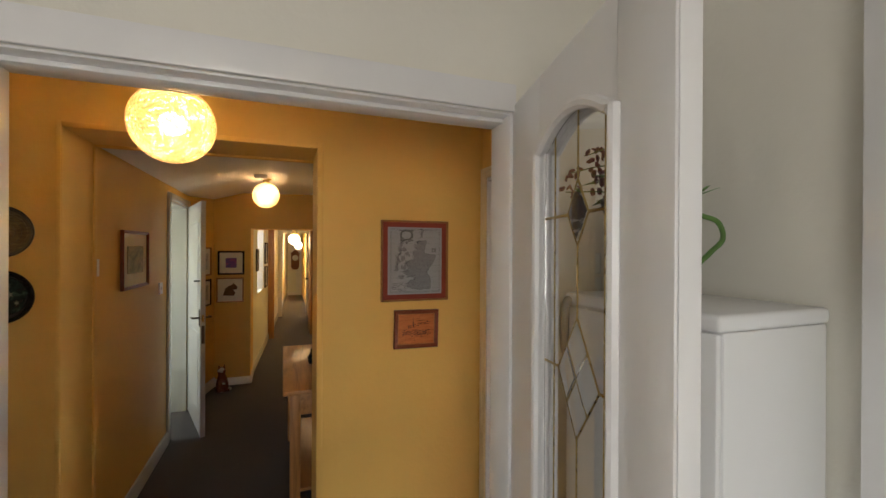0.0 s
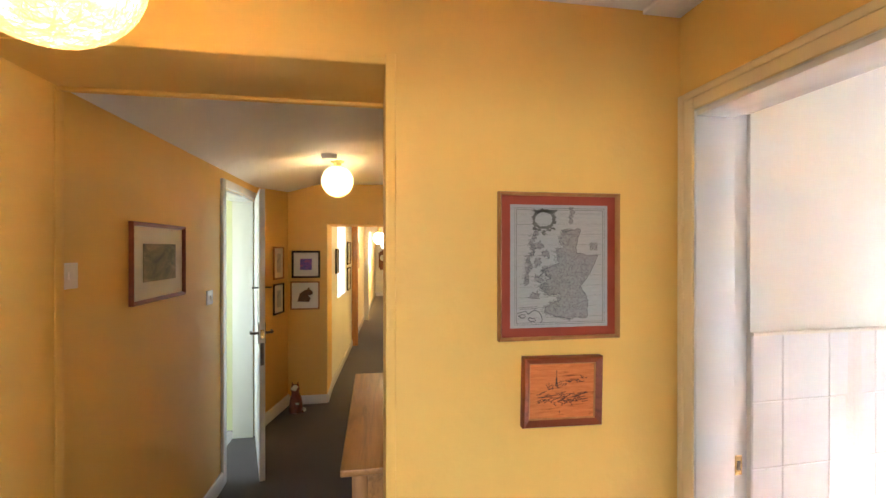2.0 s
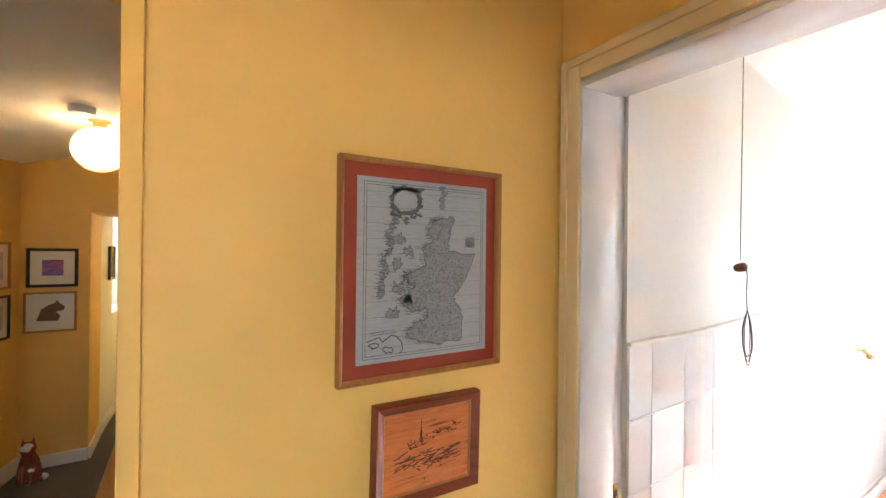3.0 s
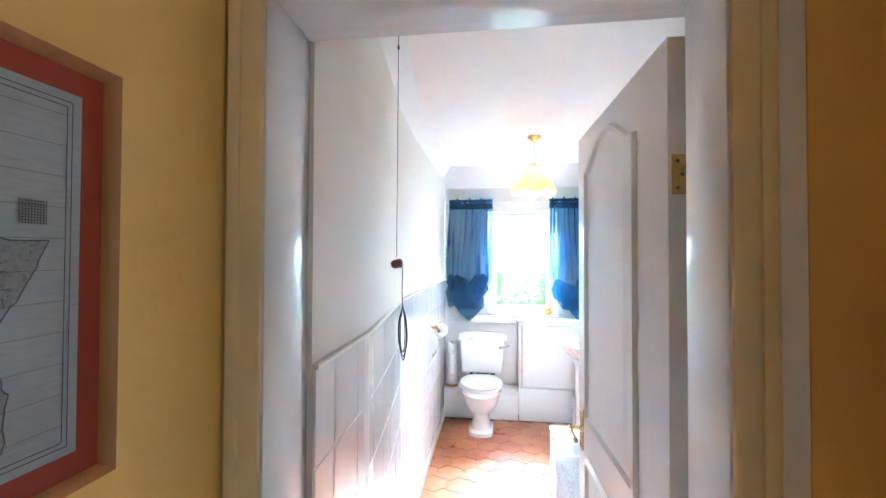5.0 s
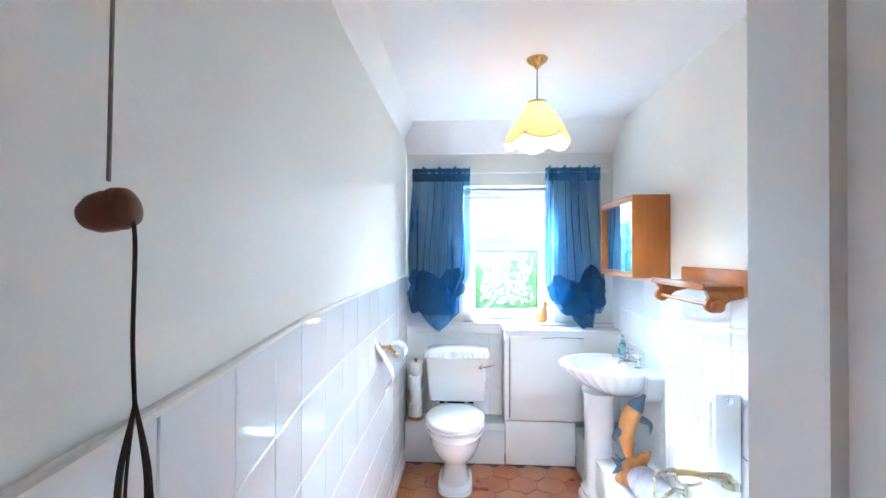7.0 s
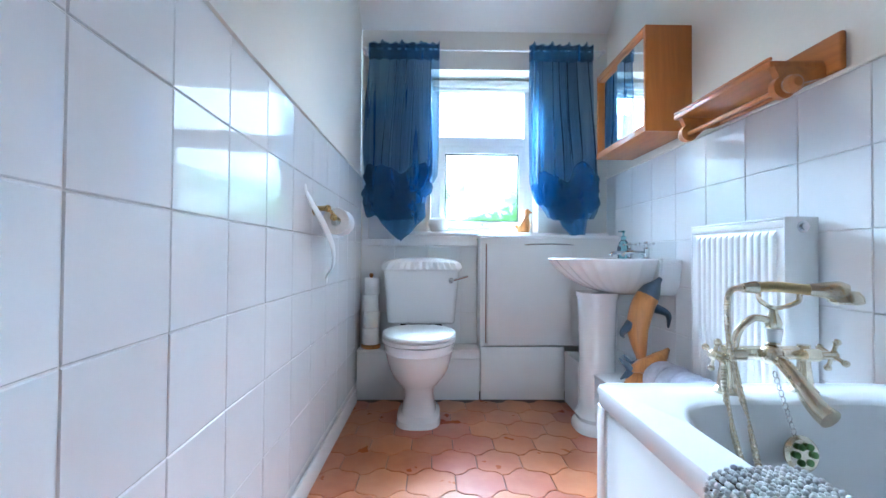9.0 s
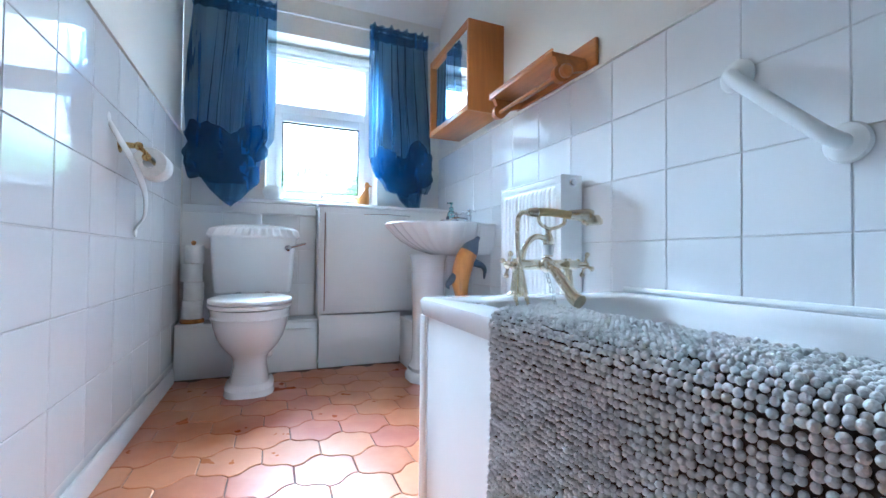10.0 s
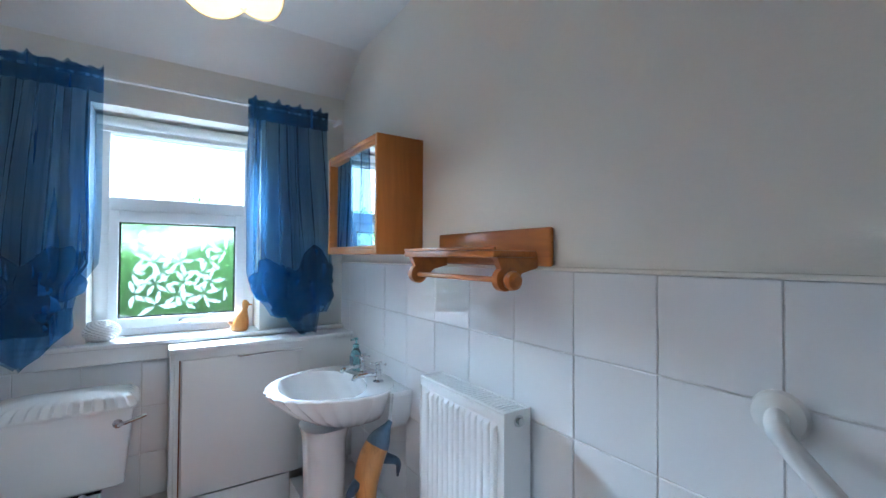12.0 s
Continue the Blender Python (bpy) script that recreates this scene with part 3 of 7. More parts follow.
# bathroom door lining with stop bead
bm = bmesh.new()
box(bm, 0.0, -0.048, 0, 0.192, -0.028, 2.0, 0.002)
box(bm, 0.0, -0.8495, 0, 0.250, -0.815, 2.0, 0.002)
box(bm, 0.0, -0.815, 1.985, 0.192, -0.048, 2.0, 0.002)
box(bm, 0.0, -0.066, 0, 0.13, -0.048, 1.985, 0.003)
box(bm, 0.0, -0.815, 0, 0.13, -0.748, 1.985, 0.003)
box(bm, 0.0, -0.748, 1.967, 0.13, -0.066, 1.985, 0.003)
struct("trim_bathroom_door_lining", bm, M_gloss, "white gloss bathroom door lining", "door frame")
arch_y("trim_bathroom_architrave", -0.011, -0.001, -0.750, -0.064, 1.985, 0.056, M_archcream, "cream-yellow gloss architrave round the bathroom door")
struct("trim_west_lining", box(box(box(bmesh.new(), -2.398, -0.110, 0, -2.171, -0.0905, 1.9995, 0.002), -2.398, -0.8495, 0, -2.171, -0.830, 1.9995, 0.002), -2.398, -0.830, 1.980, -2.171, -0.110, 1.9995, 0.002), M_gloss, "white gloss lining of the west doorway", "trim")
struct("door_west", box(bmesh.new(), -2.394, -0.828, 0.006, -2.358, -0.112, 1.976, 0.003), M_door, "closed white door west of the hall", "door")
# the hall's west doorway
arch_y("trim_west_architrave", -2.169, -2.150, -0.85, -0.09, 2.0, 0.06, M_gloss, "white gloss architrave round the west door")
struct("trim_hall_ceiling", B(-0.13, -0.984, 2.288, -0.002, -0.002, 2.3015, 0.003), M_ceiling, "white painted batten along the hall ceiling", "trim")
# passage opening: thin yellow bead
bm = bmesh.new()
box(bm, -1.930, -0.010, 0, -1.912, -0.001, 2.105, 0.003)
box(bm, -0.906, -0.010, 0, -0.878, -0.001, 2.112, 0.003)
box(bm, -1.912, -0.006, 2.083, -0.906, -0.001, 2.105, 0.002)
box(bm, -1.912, 0.310, 2.070, -0.906, 0.334, 2.0825, 0.003)
box(bm, -1.9115, 0.298, 0.0, -1.906, 0.334, 2.069, 0.002)
struct("trim_passage_bead", bm, M_yellow, "yellow painted bead round the passage opening", "trim")
# glazed door frame
bm = bmesh.new()
box(bm, -1.64, -1.10, 0, -1.615, -0.985, 1.985, 0.002)
box(bm, -0.452, -1.10, 0, -0.44, -0.983, 1.985, 0.002)
box(bm, -1.615, -1.10, 1.978, -0.452, -0.983, 1.985, 0.002)
box(bm, -1.615, -1.06, 1.966, -0.452, -0.983, 1.978, 0.002)
struct("trim_kitchen_door_lining", bm, M_gloss, "white gloss lining of the glazed door", "door frame")
bm = bmesh.new()
box(bm, -1.71, -1.116, 0, -1.625, -1.101, 2.062, 0.004)
box(bm, -1.625, -1.116, 1.984, -0.44, -1.101, 2.062, 0.004)
struct("trim_kitchen_architrave", bm, M_gloss, "white gloss architrave over the glazed door", "architrave")
arch_y("trim_side_room_architrave", -1.939, -1.92, 1.85, 2.55, 1.98, 0.06, M_gloss, "white gloss architrave round the side room door")
bm = bmesh.new()
box(bm, -2.10, 1.85, 0, -1.94, 1.87, 1.98, 0.002)
box(bm, -2.10, 2.53, 0, -1.94, 2.55, 1.98, 0.002)
box(bm, -2.10, 1.87, 1.96, -1.94, 2.53, 1.98, 0.002)
struct("trim_side_room_lining", bm, M_gloss, "white gloss side room door lining", "door frame")
# light door frame on the kitchen's east wall
bm = bmesh.new()
box(bm, -0.135, -2.62, 0, -0.101, -1.745, 2.1, 0.006)
struct("door_kitchen_side", bm, M_gloss, "white painted door in the kitchen wall", "door")


def skirt(name, pts, h=0.10, d=0.016, material=None, label="white painted skirting board"):
    """Skirting along a line on the floor; the board stands on the line's left side."""
    bm = bmesh.new()
    for (xa, ya), (xb, yb) in zip(pts, pts[1:]):
        a, b = Vector((xa, ya, 0)), Vector((xb, yb, 0))
        n = Vector((-(b - a).y, (b - a).x, 0)).normalized() * d
        ring = lambda p: [p, p + n, p + n + Vector((0, 0, h - 0.012)), p + n * 0.5 + Vector((0, 0, h)), p + Vector((0, 0, h))]
        loft(bm, [ring(a), ring(b)])
    return struct(name, bm, material or M_gloss, label, "skirting")


skirt("baseboard_passage_west", [(-1.938, 1.79), (-1.938, 0.34)])
skirt("baseboard_passage_angle", [(-1.80, 3.248), (-1.934, 2.64)], 0.105)
skirt("baseboard_passage_north", [(-1.42, 3.248), (-1.80, 3.248)], 0.085)
skirt("baseboard_opening", [(-1.418, 3.72), (-1.418, 3.25)], 0.085)
skirt("baseboard_far_west", [(west(12.8) + 0.002, 12.8), (west(3.72) + 0.002, 3.72)], 0.09)
skirt("baseboard_far_end", [(-0.66, 12.798), (-0.93, 12.798)], 0.12)
skirt("baseboard_bathroom_north", [(x, north(x) - 0.014) for x in NX[:33][::-1]], 0.075, 0.012)
skirt("baseboard_hall_north", [(-0.02, -0.002), (-0.878, -0.002)], 0.1)

# ---- bathroom fittings ----
def boxing():
    t = thing("pipe_boxing", "white painted pipe boxing board behind the toilet", "boxing", 3.5, -0.26, 0)
    part("front_board", B(3.41, -0.622, 0.002, 3.424, 0.083, 0.272, 0.002), M_board, t)
    part("top_board", B(3.405, -0.622, 0.272, 3.578, 0.083, 0.288, 0.003), M_board, t)
    part("panel_strip", B(3.402, -0.625, 0.235, 3.409, -0.43, 0.243, 0.002), M_board, t)
    t = thing("boxing_cupboard", "white painted boxed-in cupboard under the window sill", "cupboard", 3.5, -1.0, 0)
    part("side_board", B(3.415, -0.640, 0.288, 3.578, -0.624, 0.935, 0.002), M_board, t)
    part("front_board", B(3.412, -1.425, 0.314, 3.428, -0.640, 0.935, 0.002), M_board, t)
    part("lower_board", B(3.408, -1.112, 0.004, 3.426, -0.630, 0.308, 0.002), M_board, t)
    part("top_board", B(3.398, -1.428, 0.935, 3.578, -0.618, 0.953, 0.004), M_board, t)
    d = part("door", B(3.398, -1.15, 0.318, 3.411, -0.665, 0.900, 0.003), M_board, t)
    bm = bmesh.new()
    tube(bm, curve([(3.398, -0.885, 0.897), (3.385, -0.89, 0.897), (3.383, -1.02, 0.901), (3.385, -1.15, 0.897), (3.398, -1.155, 0.897)], 20), 0.0035, 8)
    part("handle", bm, M_chrome, d, "thin chrome wire handle")
    # shade in the gap beside the door, drawn as a dark brown strip
    part("gap_shade_strip", B(3.404, -0.660, 0.33, 3.411, -0.655, 0.90, 0.001), M_brownwood, t, "dark brown strip drawn as the shade in the door gap")
    t = thing("side_boxing", "low white painted pipe boxing along the wall", "boxing", 2.7, -1.27, 0)
    part("front_board", B(1.975, -1.128, 0.002, 3.400, -1.112, 0.270, 0.002), M_board, t)
    part("top_board", B(1.975, -1.428, 0.270, 3.396, -1.108, 0.286, 0.004), M_board, t)


boxing()


def toilet():
    cy = -0.285
    t = thing("toilet", "white ceramic close-coupled toilet with a closed lid", "toilet", 3.2, cy, 0)
    bm = bmesh.new()
    rings = []
    for z, cx, a, b, pw in ((0.001, 3.165, 0.175, 0.112, 3.2), (0.03, 3.165, 0.172, 0.108, 3.2), (0.05, 3.17, 0.150, 0.088, 2.8), (0.13, 3.17, 0.138, 0.074, 2.4), (0.17, 3.165, 0.145, 0.082, 2.2), (0.195, 3.160, 0.165, 0.106, 2.1),
                            (0.225, 3.155, 0.190, 0.130, 2.1), (0.265, 3.147, 0.215, 0.150, 2.0), (0.31, 3.142, 0.228, 0.163, 2.0), (0.345, 3.14, 0.234, 0.170, 2.0), (0.36, 3.14, 0.240, 0.178, 2.0), (0.37, 3.14, 0.236, 0.174, 2.0), (0.40, 3.14, 0.242, 0.182, 2.0)):
        ring = []
        for i in range(40):
            th = 2 * math.pi * i / 40
            c, s = math.cos(th), math.sin(th)
            ring.append((cx + a * math.copysign(abs(c) ** (2 / pw), c), cy + b * math.copysign(abs(s) ** (2 / pw), s), z))
        rings.append(ring)
    loft(bm, rings)
    part("pan", bm, M_ceramic, t)
    part("outlet", B(3.33, cy - 0.10, 0.10, 3.405, cy + 0.10, 0.395, 0.02, 3), M_ceramic, t)
    part("rear_shelf", B(3.34, cy - 0.115, 0.375, 3.55, cy + 0.115, 0.418, 0.012, 3), M_ceramic, t)

    def oval(z, k, cx=3.145):
        out = []
        for i in range(48):
            th = 2 * math.pi * i / 48
            c, s = math.cos(th), math.sin(th)
            a = 0.245 if c < 0 else 0.20
            out.append((cx + a * k * c, cy + 0.188 * k * math.copysign(abs(s) ** 0.92, s), z))
        return out
    bm = bmesh.new()
    loft(bm, [oval(0.402, 0.97), oval(0.406, 1.0), oval(0.418, 1.0), oval(0.422, 0.985)])
    part("seat", bm, M_plastic, t)
    bm = bmesh.new()
    loft(bm, [oval(0.425, 0.97), oval(0.429, 0.995), oval(0.438, 0.995), oval(0.445, 0.97), oval(0.449, 0.90), oval(0.451, 0.5)])
    part("lid", bm, M_plastic, t)
    for s in (-0.07, 0.07):
        bm = bmesh.new()
        lathe(bm, [(0.013, 0.418), (0.013, 0.45), (0.008, 0.455)], 3.352, cy + s, 0, 12)
        part("hinge", bm, M_chrome, t)
    bm = bmesh.new()
    loft(bm, [rrect(3.475, cy, z, hx, hy, 0.03) for z, hx, hy in ((0.440, 0.075, 0.185), (0.448, 0.083, 0.192), (0.62, 0.090, 0.207), (0.742, 0.094, 0.218))])
    part("cistern", bm, M_ceramic, t)
    part("cistern_gasket", B(3.42, cy - 0.12, 0.418, 3.53, cy + 0.12, 0.441, 0.004), M_black, t)
    bm = bmesh.new()
    rings = []
    for z, hx, hy, fl in ((0.742, 0.100, 0.226, 0.0), (0.752, 0.105, 0.231, 0.0), (0.758, 0.104, 0.230, 0.003), (0.785, 0.092, 0.220, 0.004), (0.795, 0.084, 0.213, 0.002), (0.802, 0.070, 0.200, 0.0), (0.812, 0.05, 0.15, 0.0), (0.818, 0.03, 0.09, 0.0)):
        base_ring = rrect(3.473, cy, z, hx, hy, 0.035, 14)
        dense = []
        for p, q in zip(base_ring, base_ring[1:] + base_ring[:1]):
            m = max(1, int((q - p).length / 0.006))
            dense += [p.lerp(q, k / m) for k in range(m)]
        rings.append((dense, fl))
    n = 144
    out = []
    for dense, fl in rings:
        # even spacing so that all rings match
        per = [0.0]
        for p, q in zip(dense, dense[1:] + dense[:1]):
            per.append(per[-1] + (q - p).length)
        ring = []
        for i in range(n):
            d = per[-1] * i / n
            k = max(j for j in range(len(dense)) if per[j] <= d + 1e-9)
            p, q = dense[k], dense[(k + 1) % len(dense)]
            w = p.lerp(q, (d - per[k]) / max(1e-9, per[k + 1] - per[k]))
            o = (w - Vector((3.473, cy, w.z))).normalized()
            ring.append(w + o * fl * 1.7 * math.cos(2 * math.pi * i / n * 36) if fl else w)
        out.append(ring)
    loft(bm, out)
    part("cistern_lid", bm, M_ceramic, t, "fluted ceramic cistern lid")
    lv = bmesh.new()
    lathe(lv, [(0.017, 0), (0.017, 0.006), (0.011, 0.012), (0.008, 0.03)], 3.383, cy - 0.170, 0.690, 14, m=Matrix.Rotation(radians(-90), 4, "Y"))
    tube(lv, curve([(3.356, cy - 0.170, 0.690), (3.352, cy - 0.20, 0.698), (3.352, cy - 0.262, 0.716)], 12), 0.0065, 8)
    part("flush_lever", lv, M_chrome, t, "chrome flush lever")


toilet()


def basin():
    cx, wy = 3.02, -1.428
    t = thing("washbasin", "white ceramic pedestal basin with fluted shell sides", "basin", cx, -1.15, 0)

    def ring(z, a, b, fl=0.0, n=120, back=0.0):
        out = []
        for i in range(n):
            th = 2 * math.pi * i / n
            c, s = math.cos(th), math.sin(th)
            f = 1 + fl * math.cos(th * 30)
            y = b * s * f if s > 0 else back * s
            out.append((cx + a * c * (f if s > 0 else 1) * (1 if s >= 0 else 1), wy + 0.18 * (1 if s >= 0 else 1 + s) + (y if s > 0 else 0), z))
        return out
    bm = bmesh.new()
    R = [ring(0.655, 0.085, -0.06 + 0.12), ring(0.668, 0.12, 0.10), ring(0.69, 0.165, 0.165, 0.02), ring(0.73, 0.212, 0.235, 0.025), ring(0.775, 0.240, 0.288, 0.022), ring(0.805, 0.255, 0.318, 0.018),
         ring(0.818, 0.258, 0.326, 0.012), ring(0.824, 0.254, 0.320, 0.006), ring(0.822, 0.240, 0.300, 0.0)]
    inner = []
    for z, a, b0, b1 in ((0.819, 0.226, 0.285, 0.055), (0.80, 0.212, 0.268, 0.06), (0.75, 0.185, 0.235, 0.07), (0.71, 0.14, 0.19, 0.09), (0.69, 0.06, 0.13, 0.11)):
        r = []
        for i in range(120):
            th = 2 * math.pi * i / 120
            c, s = math.cos(th), math.sin(th)
            mid, half = wy + 0.18 + (b0 - b1) / 2 - 0.01, (b0 + b1) / 2
            r.append((cx + a * c, mid + half * s, z))
        inner.append(r)
    loft(bm, R + inner)
    part("bowl", bm, M_ceramic, t)
    bm = bmesh.new()
    loft(bm, [[(cx - h, wy, z), (cx + h, wy, z), (cx + h, wy + 0.10, z), (cx - h, wy + 0.10, z)] for z, h in ((0.66, 0.20), (0.70, 0.235), (0.812, 0.258), (0.818, 0.252))])
    bmesh.ops.bevel(bm, geom=bm.edges[:], offset=0.008, segments=2, affect="EDGES")
    part("back_ledge", bm, M_ceramic, t)
    bm = bmesh.new()
    py = wy + 0.275
    rings = []
    for z, r in ((0.002, 0.118), (0.025, 0.118), (0.04, 0.112), (0.05, 0.098), (0.07, 0.104), (0.085, 0.090), (0.12, 0.082), (0.40, 0.080), (0.62, 0.088), (0.66, 0.100)):
        rings.append(rrect(cx, py, z, r, r * 0.95, r * 0.75, 6))
    loft(bm, rings)
    part("pedestal", bm, M_ceramic, t)
    for dx in (-0.085, 0.085):
        tp = bmesh.new()
        x, y = cx + dx, wy + 0.075
        lathe(tp, [(0.022, 0.818), (0.022, 0.824), (0.013, 0.83), (0.012, 0.862), (0.015, 0.868), (0.009, 0.876), (0.009, 0.892), (0.013, 0.896), (0.008, 0.904)], x, y, 0, 16)
        tube(tp, curve([(x, y, 0.848), (x - dx * 0.1, y + 0.05, 0.853), (x - dx * 0.2, y + 0.095, 0.848), (x - dx * 0.22, y + 0.105, 0.834)], 14), 0.0095, 10)
        tap = part("basin_tap", tp, M_chrome, t, "chrome cross-head tap")
        for k in range(4):
            a = radians(45 + 90 * k)
            hd = bmesh.new()
            tube(hd, [(x, y, 0.893), (x + 0.030 * math.cos(a), y + 0.030 * math.sin(a), 0.893)], 0.0035, 8)
            bmesh.ops.create_icosphere(hd, subdivisions=2, radius=0.006, matrix=Matrix.Translation((x + 0.031 * math.cos(a), y + 0.031 * math.sin(a), 0.893)))
            part("cross_arm", hd, M_chrome, tap)
    bm = bmesh.new()
    lathe(bm, [(0.012, 0), (0.012, 0.004), (0.007, 0.005)], cx - 0.11, wy + 0.16, 0.775, 12, m=Matrix.Rotation(radians(70), 4, "X"))
    part("overflow_ring", bm, M_chrome, t)


basin()


def bath():
    x0, x1, y0, y1, top = 0.256, 1.962, -1.428, -0.735, 0.542
    cx, cy, hx, hy = (x0 + x1) / 2, (y0 + y1) / 2, (x1 - x0) / 2, (y1 - y0) / 2
    t = thing("bathtub", "white bathtub with a plain side panel", "bath", cx, cy, 0)
    bm = bmesh.new()
    R = [rrect(cx, cy, top - 0.045, hx - 0.006, hy - 0.006, 0.03, 8), rrect(cx, cy, top - 0.012, hx, hy, 0.03, 8), rrect(cx, cy, top - 0.003, hx - 0.004, hy - 0.004, 0.03, 8), rrect(cx, cy, top, hx - 0.012, hy - 0.012, 0.03, 8)]
    for z, ix0, ix1, iy0, iy1, r in ((top + 0.001, 0.10, 0.125, 0.052, 0.075, 0.14), (top - 0.006, 0.108, 0.135, 0.06, 0.084, 0.14), (top - 0.03, 0.118, 0.143, 0.07, 0.094, 0.14), (0.36, 0.17, 0.16, 0.09, 0.115, 0.13), (0.24, 0.25, 0.185, 0.11, 0.135, 0.12), (0.185, 0.31, 0.215, 0.14, 0.165, 0.10), (0.165, 0.37, 0.26, 0.19, 0.21, 0.08)):
        a0, a1, b0, b1 = x0 + ix0, x1 - ix1, y0 + iy0, y1 - iy1
        R.append(rrect((a0 + a1) / 2, (b0 + b1) / 2, z, (a1 - a0) / 2, (b1 - b0) / 2, r, 8))
    loft(bm, R, False, True)
    part("tub", bm, M_enamel, t)
    part("side_panel", B(x0, y1 - 0.030, 0.004, x1 - 0.012, y1 - 0.014, top - 0.046, 0.003), M_plastic, t)
    part("end_panel", B(x1 - 0.028, y0, 0.004, x1 - 0.012, y1 - 0.031, top - 0.046, 0.003), M_plastic, t)
    part("panel_edge", B(x1 - 0.055, y1 - 0.0135, 0.004, x1 - 0.010, y1 - 0.006, top - 0.046, 0.003), M_plastic, t)
    bm = bmesh.new()
    box(bm, x0, y0, top + 0.002, x1 - 0.03, y0 + 0.012, top + 0.016, 0.005)
    part("sealant_strip", bm, M_plastic, t)
    bm = bmesh.new()
    lathe(bm, [(0.034, 0), (0.034, 0.004), (0.028, 0.009), (0.010, 0.010)], 1.792, -1.075, 0.455, 24, m=Matrix.Rotation(radians(-80), 4, "Y"))
    ov = part("overflow", bm, M_oldgold, t, "gold overflow plate with a green rubber plug")
    for k in range(6):
        a = 2 * math.pi * k / 6
        bm = bmesh.new()
        lathe(bm, [(0.0065, 0), (0.0065, 0.004), (0.004, 0.005)], 1.7815, -1.075 + 0.017 * math.cos(a), 0.457 + 0.017 * math.sin(a), 10, m=Matrix.Rotation(radians(-80), 4, "Y"))
        part("overflow_slot", bm, M_leaf, ov)
    # mixer tap with hand shower
    f = thing("bath_mixer_tap", "pale gold bath mixer tap with a cradled hand shower", "tap", 1.88, -1.08, top)
    for dy in (-0.085, 0.085):
        bm = bmesh.new()
        lathe(bm, [(0.026, 0.543), (0.026, 0.548), (0.018, 0.556), (0.0125, 0.60), (0.012, 0.645)], 1.885, -1.08 + dy, 0, 18)
        part("pillar", bm, M_oldgold, f)
        bm = bmesh.new()
        yy = -1.08 + dy * 1.4
        lathe(bm, [(0.0135, 0), (0.0135, 0.03), (0.009, 0.036), (0.009, 0.062), (0.012, 0.066), (0.005, 0.074)], 1.862, -1.08 + dy * 0.75, 0.628, 16, m=Matrix.Rotation(radians(-90 if dy > 0 else 90), 4, "X"))
        v = part("valve", bm, M_oldgold, f)
        for k in range(4):
            a = radians(20 + 90 * k)
            bm = bmesh.new()
            y2 = -1.08 + dy * 0.75 + math.copysign(0.062, dy)
            tube(bm, [(1.862, y2, 0.628), (1.862 + 0.030 * math.cos(a), y2, 0.628 + 0.030 * math.sin(a))], 0.004, 8)
            bmesh.ops.create_icosphere(bm, subdivisions=2, radius=0.0075, matrix=Matrix.Translation((1.862 + 0.031 * math.cos(a), y2, 0.628 + 0.031 * math.sin(a))))
            part("cross_arm", bm, M_oldgold, v)
    bm = bmesh.new()
    tube(bm, [(1.885, -1.17, 0.628), (1.885, -0.99, 0.628)], 0.0145, 14)
    bmesh.ops.create_uvsphere(bm, u_segments=16, v_segments=10, radius=0.022, matrix=Matrix.Translation((1.868, -1.08, 0.628)))
    part("mixer_body", bm, M_oldgold, f)
    bm = bmesh.new()
    pts = curve([(1.865, -1.08, 0.625), (1.835, -1.083, 0.612), (1.800, -1.087, 0.578), (1.772, -1.092, 0.548), (1.750, -1.095, 0.536)], 20)
    tube(bm, pts, [0.011 + 0.009 * i / (len(pts) - 1) for i in range(len(pts))], 14)
    part("spout", bm, M_oldgold, f)
    bm = bmesh.new()
    lathe(bm, [(0.014, 0.65), (0.008, 0.66), (0.007, 0.675), (0.012, 0.68), (0.016, 0.695), (0.010, 0.712), (0.008, 0.716), (0.008, 0.728)], 1.868, -1.085, 0, 16)
    tube(bm, curve([(1.868, -1.085, 0.697), (1.868, -1.045, 0.705), (1.868, -1.012, 0.68), (1.872, -1.003, 0.64), (1.878, -1.0, 0.60)], 20), 0.0078, 12)
    part("riser", bm, M_oldgold, f)
    bm = bmesh.new()
    tube(bm, [(1.868, -1.085, 0.655), (1.868, -1.085, 0.683)], [0.013, 0.017], 14)
    part("diverter_handle", bm, M_ceramic, f, "white ceramic diverter lever")
    bm = bmesh.new()
    tube(bm, curve([(1.858, -1.045, 0.763), (1.858, -1.050, 0.742), (1.860, -1.085, 0.727), (1.855, -1.125, 0.740), (1.852, -1.128, 0.758)], 20), 0.005, 8)
    part("cradle", bm, M_oldgold, f)
    hs = bmesh.new()
    tube(hs, curve([(1.858, -1.025, 0.770), (1.855, -1.08, 0.772), (1.846, -1.145, 0.766)], 10), 0.011, 14)
    h = part("hand_shower", hs, M_shadetrim, f, "cream ceramic shower handle")
    bm = bmesh.new()
    tube(bm, curve([(1.846, -1.140, 0.767), (1.836, -1.175, 0.766), (1.828, -1.195, 0.758)], 8), [0.013, 0.014, 0.015, 0.017, 0.019, 0.022, 0.024, 0.024, 0.024][:len(curve([(0, 0, 0), (1, 0, 0), (2, 0, 0)], 8))], 14)
    lathe(bm, [(0.020, -0.002), (0.027, -0.012), (0.029, -0.024), (0.024, -0.028)], 1.826, -1.200, 0.768, 18)
    part("shower_head", bm, M_oldgold, h)
    bm = bmesh.new()
    tube(bm, [(1.858, -1.04, 0.770), (1.859, -1.012, 0.769)], [0.014, 0.010], 12)
    part("collar", bm, M_oldgold, h)
